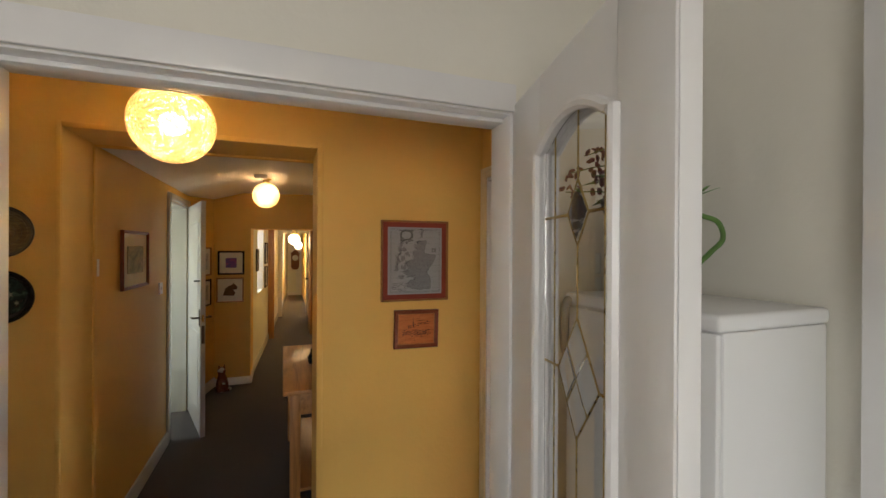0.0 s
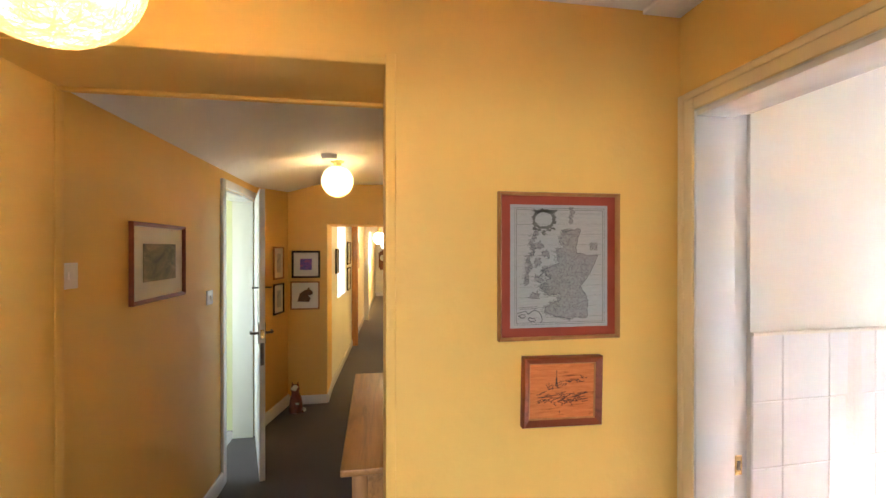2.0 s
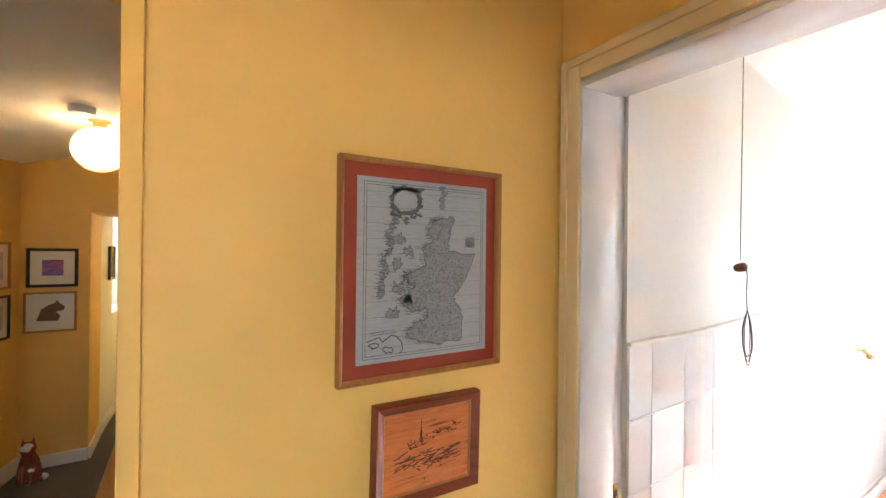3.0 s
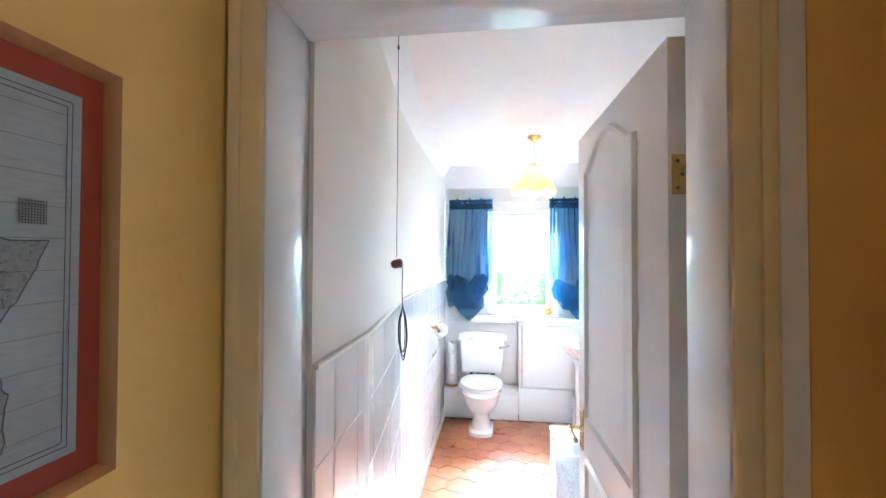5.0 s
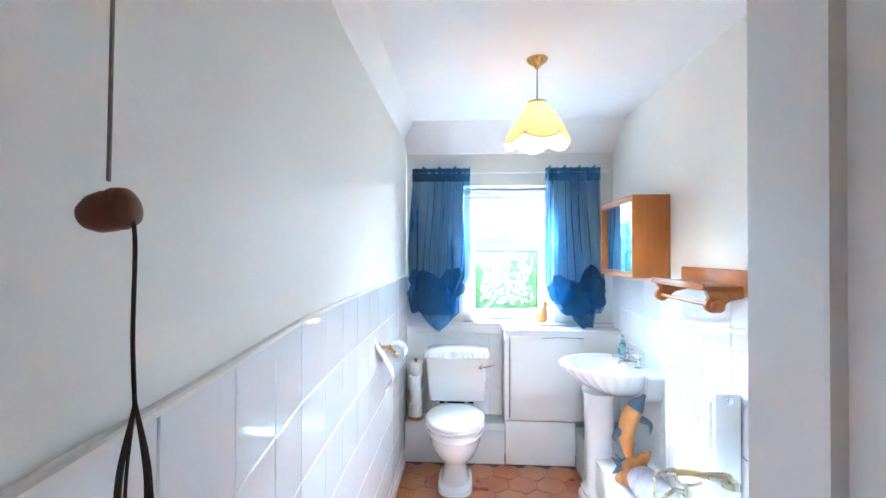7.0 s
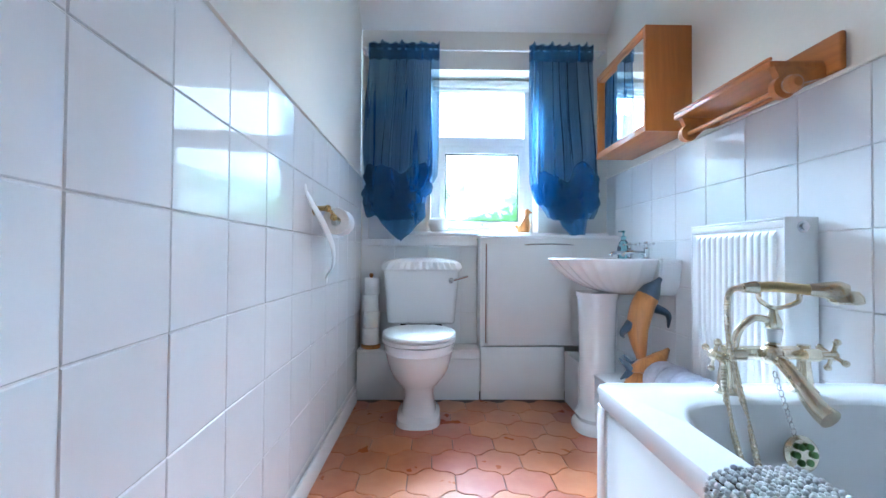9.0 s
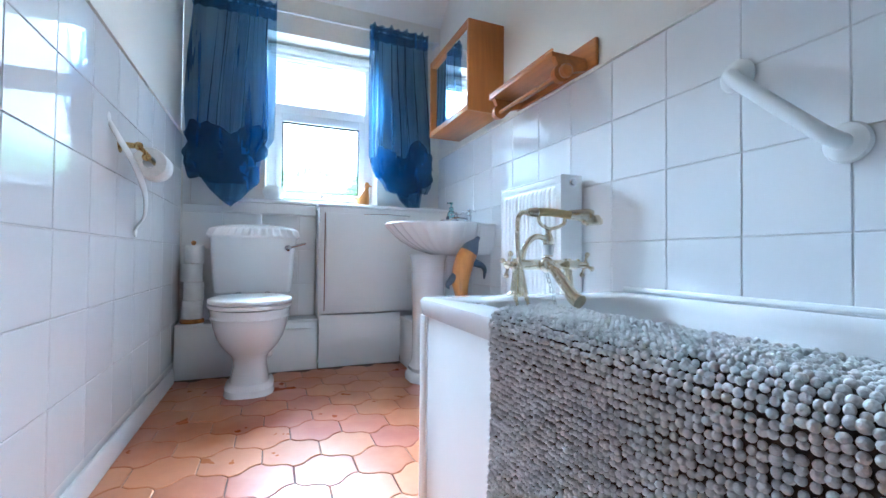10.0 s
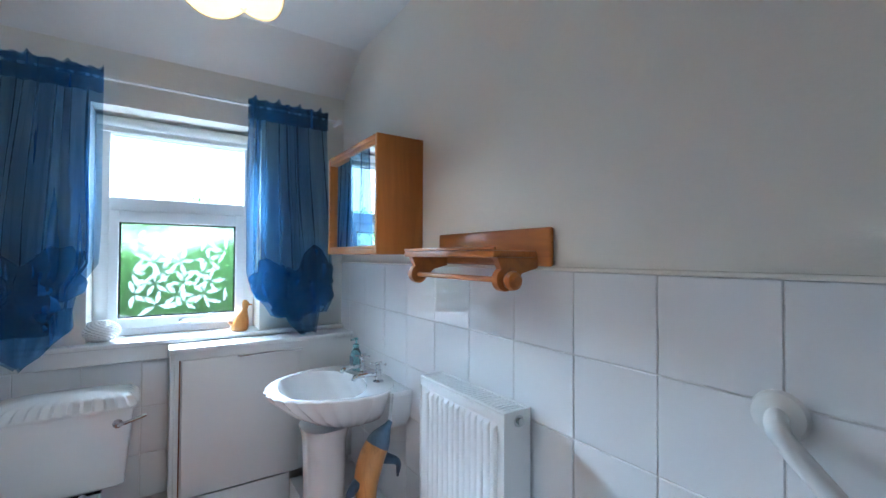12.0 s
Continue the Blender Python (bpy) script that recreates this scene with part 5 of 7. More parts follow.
def towel_shelf():
    t = thing("towel_shelf", "varnished orange pine shelf with a towel rail", "shelf", 2.30, -1.36, 1.26)
    part("back_board", B(2.045, -1.428, 1.322, 2.565, -1.410, 1.425, 0.008, 3), M_pine, t)
    part("shelf_board", B(2.09, -1.410, 1.345, 2.545, -1.258, 1.363, 0.005), M_pine, t)
    part("front_lip", B(2.09, -1.268, 1.363, 2.545, -1.258, 1.372, 0.003), M_pine, t)
    for x in (2.098, 2.520):
        prof = [(-1.410, 1.345), (-1.270, 1.345)]
        for k in range(13):
            a = radians(60 - 210 * k / 12)
            prof.append((-1.298 + 0.030 * math.cos(a), 1.290 + 0.030 * math.sin(a)))
        prof += [(-1.355, 1.305), (-1.410, 1.318)]
        bm = bmesh.new()
        prism(bm, prof, x - 0.010, x + 0.010, "yz")
        part("bracket", bm, M_pine, t)
    bm = bmesh.new()
    tube(bm, [(2.055, -1.298, 1.288), (2.545, -1.298, 1.288)], 0.008, 12)
    part("towel_rail", bm, M_pine, t)
    for x in (2.065, 2.54):
        bm = bmesh.new()
        lathe(bm, [(0.012, -0.02), (0.022, -0.012), (0.025, 0.0), (0.020, 0.012), (0.008, 0.018)], x, -1.298, 1.288, 16, m=Matrix.Rotation(radians(90), 4, "Y"))
        part("rail_knob", bm, M_pine, t)


towel_shelf()


def radiator():
    t = thing("radiator", "white steel panel radiator beside the bath", "radiator", 2.32, -1.36, 0.33)
    x0, x1, z0, z1, yf = 2.115, 2.535, 0.345, 0.945, -1.322
    part("front_panel", B(x0 + 0.004, yf - 0.012, z0 + 0.03, x1 - 0.004, yf, z1 - 0.03), M_radiator, t)
    n = 13
    s = (x1 - x0 - 0.06) / n
    for k in range(n):
        a = x0 + 0.03 + s * k
        bm = bmesh.new()
        rings = []
        for d, dz, e in ((0.0, 0.0, 0.0002), (0.10, 0.006, 0.004), (0.24, 0.018, 0.0085), (0.30, 0.022, 0.009)):
            rings.append([(a + s * (0.04 + d * 0.9), yf + e, z0 + 0.036 + dz), (a + s * (0.96 - d * 0.9), yf + e, z0 + 0.036 + dz), (a + s * (0.96 - d * 0.9), yf + e, z1 - 0.036 - dz), (a + s * (0.04 + d * 0.9), yf + e, z1 - 0.036 - dz)])
        loft(bm, rings, False, True)
        part("flute", bm, M_radiator, t)
    part("top_band", B(x0 + 0.002, yf - 0.012, z1 - 0.03, x1 - 0.002, yf + 0.003, z1 - 0.008, 0.003), M_radiator, t)
    part("bottom_band", B(x0 + 0.002, yf - 0.012, z0, x1 - 0.002, yf + 0.003, z0 + 0.03, 0.003), M_radiator, t)
    for xa, xb in ((x0, x0 + 0.004), (x1 - 0.004, x1)):
        part("side_cover", B(xa, -1.412, z0, xb, yf + 0.004, z1, 0.001), M_radiator, t)
    part("back_panel", B(x0 + 0.01, -1.41, z0, x1 - 0.01, -1.398, z1 - 0.02, 0.002), M_radiator, t)
    bm = bmesh.new()
    for k in range(26):
        x = x0 + 0.012 + k * 0.0152
        box(bm, x, -1.404, z1 - 0.006, x + 0.008, yf - 0.006, z1 - 0.002)
    box(bm, x0 + 0.004, -1.412, z1 - 0.007, x1 - 0.004, -1.404, z1, 0.001)
    box(bm, x0 + 0.004, yf - 0.008, z1 - 0.007, x1 - 0.004, yf + 0.003, z1, 0.001)
    part("top_grille", bm, M_radiator, t)
    bm = bmesh.new()
    lathe(bm, [(0.016, 0), (0.016, 0.003), (0.010, 0.004), (0.010, 0.012), (0.006, 0.013)], x0 - 0.0005, -1.368, 0.918, 14, m=Matrix.Rotation(radians(-90), 4, "Y"))
    part("bleed_plug", bm, M_chrome, t, "chrome bleed plug")
    for x in (x0 + 0.05, x1 - 0.05):
        part("wall_bracket", B(x, -1.428, 0.5, x + 0.03, -1.41, 0.85), M_radiator, t)


radiator()


def grab_rail(pa, pb, out, name, label):
    """Bar with two round wall plates; out points away from the wall."""
    pa, pb, out = Vector(pa), Vector(pb), Vector(out)
    t = thing(name, label, "grab rail", *((pa + pb) / 2))
    d = (pb - pa).normalized()
    pts = curve([pa + out * 0.012, pa + out * 0.04 + d * 0.012, pa + out * 0.055 + d * 0.05, pb + out * 0.055 - d * 0.05, pb + out * 0.04 - d * 0.012, pb + out * 0.012], 40)
    bm = bmesh.new()
    tube(bm, pts, 0.0165, 14)
    part("bar", bm, M_plastic, t)
    q = out.to_track_quat("Z", "Y").to_matrix().to_4x4()
    for p in (pa, pb):
        bm = bmesh.new()
        lathe(bm, [(0.040, 0.0), (0.041, 0.004), (0.037, 0.011), (0.028, 0.014), (0.020, 0.018)], p.x, p.y, p.z, 26, m=q)
        part("wall_plate", bm, M_plastic, t)
    return t


grab_rail((1.572, -1.4235, 1.092), (1.362, -1.4235, 0.878), (0, 1, 0), "grab_rail", "white plastic grab rail slanting on the tiles above the bath")


def small_handle():
    t = thing("curved_grab_rail", "curved white plastic grab handle on the tiled wall", "grab rail", 2.6, 0.09, 0.9)
    bm = bmesh.new()
    pts = curve([(2.46, 0.091, 1.055), (2.475, 0.075, 1.02), (2.53, 0.042, 0.94), (2.62, 0.032, 0.86), (2.70, 0.050, 0.79), (2.735, 0.078, 0.755), (2.745, 0.091, 0.735)], 36)
    n = len(pts)
    rings = []
    for i, p in enumerate(pts):
        w = 0.011 + 0.010 * math.sin(math.pi * i / (n - 1))
        rings.append([p + Vector((w * math.cos(a), 0.0055 * math.sin(a), 0.6 * w * math.cos(a))) for a in [2 * math.pi * k / 12 for k in range(12)]])
    loft(bm, rings)
    part("grip", bm, M_plastic, t)
    for p in ((2.455, 0.0915, 1.062), (2.75, 0.0915, 0.728)):
        bm = bmesh.new()
        lathe(bm, [(0.018, 0), (0.017, 0.004), (0.010, 0.006)], *p, 16, m=Matrix.Rotation(radians(90), 4, "X"))
        part("foot", bm, M_plastic, t)


small_handle()


def paper_roll(bm, c, axis, r, ri, L):
    c, axis = Vector(c), Vector(axis).normalized()
    q = axis.to_track_quat("Z", "Y").to_matrix().to_4x4()
    seg = 32
    rings = []
    for rr, z in ((ri, -L / 2), (r - 0.002, -L / 2), (r, -L / 2 + 0.003), (r, L / 2 - 0.003), (r - 0.002, L / 2), (ri, L / 2), (ri, -L / 2)):
        rings.append([c + q @ Vector((rr * math.cos(2 * math.pi * i / seg), rr * math.sin(2 * math.pi * i / seg), z)) for i in range(seg)])
    loft(bm, rings, False, False)
    bmesh.ops.remove_doubles(bm, verts=bm.verts, dist=1e-5)
    return bm


t = thing("toilet_roll_holder", "brass toilet roll holder fixed to the tiles", "roll holder", 2.62, 0.08, 0.98)
bm = bmesh.new()
lathe(bm, [(0.026, 0), (0.026, 0.004), (0.016, 0.010), (0.010, 0.014), (0.009, 0.05)], 2.56, 0.0925, 1.005, 18, m=Matrix.Rotation(radians(90), 4, "X"))
bmesh.ops.create_uvsphere(bm, u_segments=14, v_segments=8, radius=0.014, matrix=Matrix.Translation((2.56, 0.038, 1.005)))
part("wall_bracket", bm, M_brass, t)
bm = bmesh.new()
tube(bm, curve([(2.56, 0.038, 1.005), (2.57, 0.020, 0.985), (2.58, 0.018, 0.973), (2.72, 0.018, 0.973)], 20), 0.007, 10)
bmesh.ops.create_uvsphere(bm, u_segments=14, v_segments=8, radius=0.014, matrix=Matrix.Translation((2.572, 0.018, 0.973)))
part("arm", bm, M_brass, t)
bm = paper_roll(bmesh.new(), (2.648, 0.016, 0.961), (1, 0, 0), 0.052, 0.0195, 0.105)
tagged(part("toilet_roll", bm, M_tissue), "white toilet roll on the brass holder", "toilet roll")

t = thing("roll_stand", "turned wooden stand for spare toilet rolls", "roll stand", 3.465, 0.015, 0.288)
bm = bmesh.new()
lathe(bm, [(0.056, 0.2885), (0.058, 0.294), (0.056, 0.306), (0.050, 0.310)], 3.468, 0.012, 0, 28)
part("base", bm, M_carve, t)
bm = bmesh.new()
lathe(bm, [(0.009, 0.308), (0.009, 0.705), (0.012, 0.708), (0.013, 0.716), (0.008, 0.724)], 3.468, 0.012, 0, 14)
part("post", bm, M_carve, t)
for k, (dx, dy) in enumerate(((0, 0), (0.002, -0.004), (-0.003, 0.004), (0.002, -0.006))):
    bm = paper_roll(bmesh.new(), (3.468 + dx, 0.012 + dy, 0.3585 + 0.0975 * k), (0, 0, 1), (0.049, 0.047, 0.048, 0.044)[k], 0.018, 0.096)
    tagged(part("spare_toilet_roll", bm, M_tissue), "white spare toilet roll on the wooden stand", "toilet roll", "spare toilet rolls")


def fish(bm_body, pts, rs):
    tube(bm_body, pts, rs, 16)
    return bm_body


def dolphins():
    t = thing("dolphin_sculpture", "carved wood and blue dolphin sculpture on the boxing", "sculpture", 2.70, -1.24, 0.287)
    bm = bmesh.new()
    pts = curve([(2.70, -1.215, 0.40), (2.70, -1.205, 0.46), (2.705, -1.200, 0.54), (2.70, -1.215, 0.62), (2.70, -1.245, 0.68), (2.70, -1.27, 0.715), (2.70, -1.292, 0.745)], 30)
    n = len(pts)
    prof = [0.016, 0.022, 0.030, 0.038, 0.044, 0.047, 0.047, 0.044, 0.038, 0.026, 0.014, 0.009]
    rs = [float(np.interp(i / (n - 1), np.linspace(0, 1, len(prof)), prof)) for i in range(n)]
    k = int(n * 0.62)
    tube(bm, pts[:k + 1], rs[:k + 1], 18)
    part("large_body", bm, M_carve, t, "orange carved body")
    bm = bmesh.new()
    tube(bm, pts[k:], [r * 1.01 for r in rs[k:]], 18)
    part("large_head", bm, M_slate, t, "blue stained head")
    for a, b, c in (((2.69, -1.245, 0.63), (2.68, -1.31, 0.60), (2.685, -1.315, 0.545)), ((2.70, -1.17, 0.56), (2.70, -1.135, 0.52), (2.70, -1.14, 0.50))):
        bm = bmesh.new()
        q = curve([a, b, c], 10)
        tube(bm, q, [0.022 - 0.018 * i / (len(q) - 1) for i in range(len(q))], 10)
        part("fin", bm, M_slate, t, "blue stained fin")
    for s in (-1, 1):
        bm = bmesh.new()
        q = curve([(2.70, -1.215, 0.41), (2.70, -1.215 + s * 0.04, 0.395), (2.70, -1.215 + s * 0.075, 0.43)], 10)
        tube(bm, q, [0.016 - 0.012 * i / (len(q) - 1) for i in range(len(q))], 10)
        part("tail_fluke", bm, M_slate, t, "blue stained tail")
    bm = bmesh.new()
    q = curve([(2.69, -1.16, 0.375), (2.68, -1.215, 0.392), (2.675, -1.27, 0.42), (2.675, -1.312, 0.462)], 20)
    tube(bm, q, [float(np.interp(i / (len(q) - 1), [0, 0.3, 0.7, 1], [0.012, 0.032, 0.030, 0.006])) for i in range(len(q))], 14)
    part("small_body", bm, M_carve, t, "orange carved body")
    for a, b in (((2.685, -1.16, 0.375), (2.685, -1.115, 0.42)), ((2.685, -1.16, 0.37), (2.685, -1.12, 0.335)), ((2.68, -1.26, 0.40), (2.67, -1.30, 0.36))):
        bm = bmesh.new()
        tube(bm, [a, ((a[0] + b[0]) / 2, (a[1] + b[1]) / 2 - 0.004, (a[2] + b[2]) / 2), b], [0.015, 0.013, 0.003], 10)
        part("small_fin", bm, M_slate, t, "blue stained fin")
    part("base", figure_blob([(2.70, -1.215, 0.287, 0.045, 0.075), (2.70, -1.215, 0.30, 0.05, 0.078), (2.70, -1.21, 0.325, 0.045, 0.062), (2.70, -1.20, 0.36, 0.028, 0.036), (2.70, -1.205, 0.40, 0.018, 0.02)]), M_carve, t)


dolphins()
# rolled lilac towel
bm = bmesh.new()
pts = [Vector((2.58 - 0.34 * i / 24, -1.235 + 0.006 * math.sin(i), 0.287 + 0.075 + 0.004 * math.sin(i * 1.7))) for i in range(25)]
tube(bm, pts, [0.060] + [0.074 + 0.002 * math.sin(i * 2.1) for i in range(23)] + [0.060], 28)
tagged(part("rolled_towel", bm, M_towel), "rolled lilac-grey towel lying on the pipe boxing", "towel")


# ---- bathroom pendant, pull cord ----
def bathroom_pendant():
    cx, cy = 2.44, -0.69
    t = thing("pendant_light", "cream scalloped glass pendant lamp on a brass rose", "ceiling lamp", cx, cy, 2.0)
    bm = bmesh.new()
    lathe(bm, [(0.050, 2.410), (0.050, 2.404), (0.040, 2.392), (0.018, 2.380), (0.010, 2.366), (0.004, 2.362)], cx, cy, 0, 24)
    part("ceiling_rose", bm, M_brass, t, "polished brass ceiling rose")
    bm = bmesh.new()
    tube(bm, [(cx, cy, 2.364), (cx, cy, 2.205)], 0.0035, 8)
    part("flex", bm, M_cordgrey, t)
    bm = bmesh.new()
    lathe(bm, [(0.020, 2.215), (0.047, 2.203), (0.049, 2.192), (0.030, 2.180), (0.028, 2.170)], cx, cy, 0, 18)
    part("lamp_holder", bm, M_brass, t)
    for k in range(6):
        bm = bmesh.new()
        rows, a0 = [], radians(60 * k)
        for j in range(15):
            v = j / 14
            row = []
            for i in range(13):
                u = -1 + 2 * i / 12
                a = a0 + radians(33) * u
                drop = 0.035 * (1 - u * u) * max(0, v - 0.5) * 2 * v
                r = 0.045 + 0.105 * v ** 0.9 + 0.010 * (1 - u * u) * v
                row.append((cx + r * math.cos(a), cy + r * math.sin(a), 2.195 - 0.165 * v - drop))
            rows.append(row)
        loft(bm, rows, False, False, False)
        bmesh.ops.solidify(bm, geom=bm.faces[:], thickness=0.002)
        sh = part("shade_petal", bm, M_shade, t, "glowing cream shade petal")
        bm = bmesh.new()
        tube(bm, rows[-1], 0.003, 6)
        part("petal_edge", bm, M_shadetrim, t, "dark cream piping")
    bm = bmesh.new()
    bmesh.ops.create_uvsphere(bm, u_segments=16, v_segments=10, radius=0.03, matrix=Matrix.Translation((cx, cy, 2.12)))
    part("bulb", bm, M_bulb, t, "lit bulb")


bathroom_pendant()


def pull_cord():
    x, y = 0.715, -0.105
    t = thing("pull_cord", "light pull cord with a carved wooden acorn and leather laces", "pull cord", x, y, 1.2)
    bm = bmesh.new()
    tube(bm, [(x + 0.015, y, 2.41), (x + 0.008, y, 2.0), (x, y, 1.54)], 0.0016, 6)
    part("cord", bm, M_cordgrey, t)
    bm = bmesh.new()
    lathe(bm, [(0.028, 2.4095), (0.026, 2.39), (0.008, 2.385)], x + 0.015, y, 0, 18)
    part("switch_box", bm, M_plastic, t)
    bm = bmesh.new()
    lathe(bm, [(0.004, 2.232), (0.004, 2.244)], x + 0.012, y, 0, 8)
    part("cord_joiner", bm, M_brownwood, t)
    bm = bmesh.new()
    m = Matrix.Rotation(radians(78), 4, "X")
    lathe(bm, [(0.003, -0.019), (0.010, -0.018), (0.014, -0.010), (0.015, -0.001), (0.0135, 0.006), (0.0155, 0.007), (0.014, 0.013), (0.007, 0.018), (0.002, 0.019)], x, y - 0.002, 1.519, 20, m=m)
    part("acorn", bm, M_brownwood, t, "carved brown wooden acorn")
    rng = random.Random(2)
    bm = bmesh.new()
    tube(bm, curve([(x, y - 0.014, 1.522), (x, y - 0.020, 1.50), (x, y - 0.019, 1.43), (x, y - 0.021, 1.38)], 16), 0.0016, 6)
    part("lace", bm, M_string, t, "dark twisted leather lace")
    for k in range(4):
        w = rng.uniform(0.006, 0.014)
        b = 1.19 + rng.uniform(0, 0.05)
        bm = bmesh.new()
        ym = y - 0.021
        tube(bm, curve([(x, ym, 1.385), (x + rng.uniform(-0.004, 0.004), ym - w, 1.33), (x, ym - w * 1.1, 1.26), (x, ym - w * 0.3, b), (x, ym + w * 0.7, 1.25), (x, ym + w, 1.32), (x, ym, 1.383)], 36), 0.0013, 6)
        part("lace_loop", bm, M_string, t)


pull_cord()

# ---- kitchen corner by the glazed door ----
def glazed_door():
    t = thing("door_glazed", "open white door with an arched leaded glass panel", "door", -0.441, -1.093, 0.008, -103.6, kind="structure")
    W, H, T = 0.705, 1.995, 0.038
    u0, u1, zb, zs = 0.222, 0.568, 0.45, 1.812

    def arch(u, d=0.0):
        s = (u - u0) / (u1 - u0)
        return zs + d + 0.050 * max(0.0, math.sin(math.pi * min(1, max(0, (s - 0.06) / 0.88)))) ** 0.8
    n = 24
    us = [u0 + (u1 - u0) * i / n for i in range(n + 1)]
    bm = bmesh.new()
    box(bm, 0, 0, 0, u0, T, H, 0.002)
    box(bm, u1, 0, 0, W, T, H, 0.002)
    box(bm, u0, 0.0005, 0, u1, T - 0.0005, zb)
    poly = [(u, arch(u)) for u in us] + [(u1, H - 0.001), (u0, H - 0.001)]
    prism(bm, poly, 0.0005, T - 0.0005, "xz")
    part("leaf", bm, M_door, t, local=True)
    inner = [(u0, zb)] + [(u, arch(u)) for u in us] + [(u1, zb)]
    for y, s in ((0.0, -1), (T, 1)):
        bm = bmesh.new()
        tube(bm, [(u, y + s * 0.003, z) for u, z in inner], 0.0125, 8, True)
        part("glazing_bead", bm, M_door, t, "white moulded bead round the glass", local=True)
    bm = bmesh.new()
    prism(bm, inner, T / 2 - 0.002, T / 2 + 0.002, "xz")
    g = part("pane", bm, M_glass, t, "clear glass", local=True)
    g.visible_shadow = False
    c = (u0 + u1) / 2
    a1, a2, d1, d2 = c - 0.115, c + 0.108, 0.046, 0.090
    L = [[(a1, zb), (a1, arch(a1))], [(a2, zb), (a2, arch(a2))],
         [(c, 1.723), (c, arch(c))], [(c, 1.591), (c, 1.447)], [(u0, 1.655), (c - d1, 1.655)], [(c + d1, 1.655), (u1, 1.655)],
         [(c, 1.723), (c - d1, 1.655), (c, 1.591), (c + d1, 1.655), (c, 1.723)],
         [(c, 1.447), (c - d2, 1.327), (c, 1.206), (c + d2, 1.327), (c, 1.447)],
         [(c - d2 * 0.5, 1.387), (c + d2 * 0.5, 1.267)], [(c + d2 * 0.5, 1.387), (c - d2 * 0.5, 1.267)], [(u0, 1.320), (c - d2, 1.327)], [(c + d2, 1.327), (u1, 1.334)], [(c, 1.206), (c, zb)]]
    for line in L:
        bm = bmesh.new()
        tube(bm, [(u, T / 2, z) for u, z in line], 0.0034, 6)
        part("lead_came", bm, M_lead, t, "brass coloured lead strip", local=True)
    def diamond(zc, hw, hh, uc=0.0):
        return [(c + uc, zc + hh), (c + uc - hw, zc), (c + uc, zc - hh), (c + uc + hw, zc)]
    for pts in (diamond(1.657, 0.042, 0.061), diamond(1.387, 0.041, 0.055), diamond(1.267, 0.041, 0.055), diamond(1.327, 0.041, 0.055, -0.045), diamond(1.327, 0.041, 0.055, 0.045)):
        bm = bmesh.new()
        k = [((u - c) * 0.75 + c, (z - sum(p[1] for p in pts) / 4) * 0.75 + sum(p[1] for p in pts) / 4) for u, z in pts]
        loft(bm, [[(u, T / 2 - 0.0025, z) for u, z in pts], [(u, T / 2 - 0.006, z) for u, z in k]], False, True)
        p = part("bevelled_piece", bm, M_glass, t, "bevelled diamond glass", local=True)
        p.visible_shadow = False
    part("edge_strip", B(W, 0.004, 0.0, W + 0.003, T - 0.004, H, 0.001), M_gloss, t, local=True)


glazed_door()


def tall_cabinet():
    t = thing("tall_cabinet", "tall white enamelled cabinet behind the glazed door", "cabinet", -0.25, -1.49, 0)
    part("body", B(-0.385, -1.685, 0.02, -0.105, -1.295, 1.455, 0.006), M_fridge, t)
    part("top", B(-0.402, -1.69, 1.455, -0.104, -1.29, 1.485, 0.010, 3), M_fridge, t)
    part("door", B(-0.400, -1.683, 0.05, -0.386, -1.297, 1.452, 0.005), M_fridge, t)
    part("plinth", B(-0.37, -1.67, 0.0, -0.11, -1.31, 0.02), M_handlegrey, t)
    bm = bmesh.new()
    tube(bm, curve([(-0.400, -1.312, 1.47), (-0.414, -1.312, 1.45), (-0.416, -1.312, 1.36), (-0.400, -1.312, 1.30)], 14), 0.011, 10)
    part("handle", bm, M_handlegrey, t, "dark grey bar handle")


tall_cabinet()


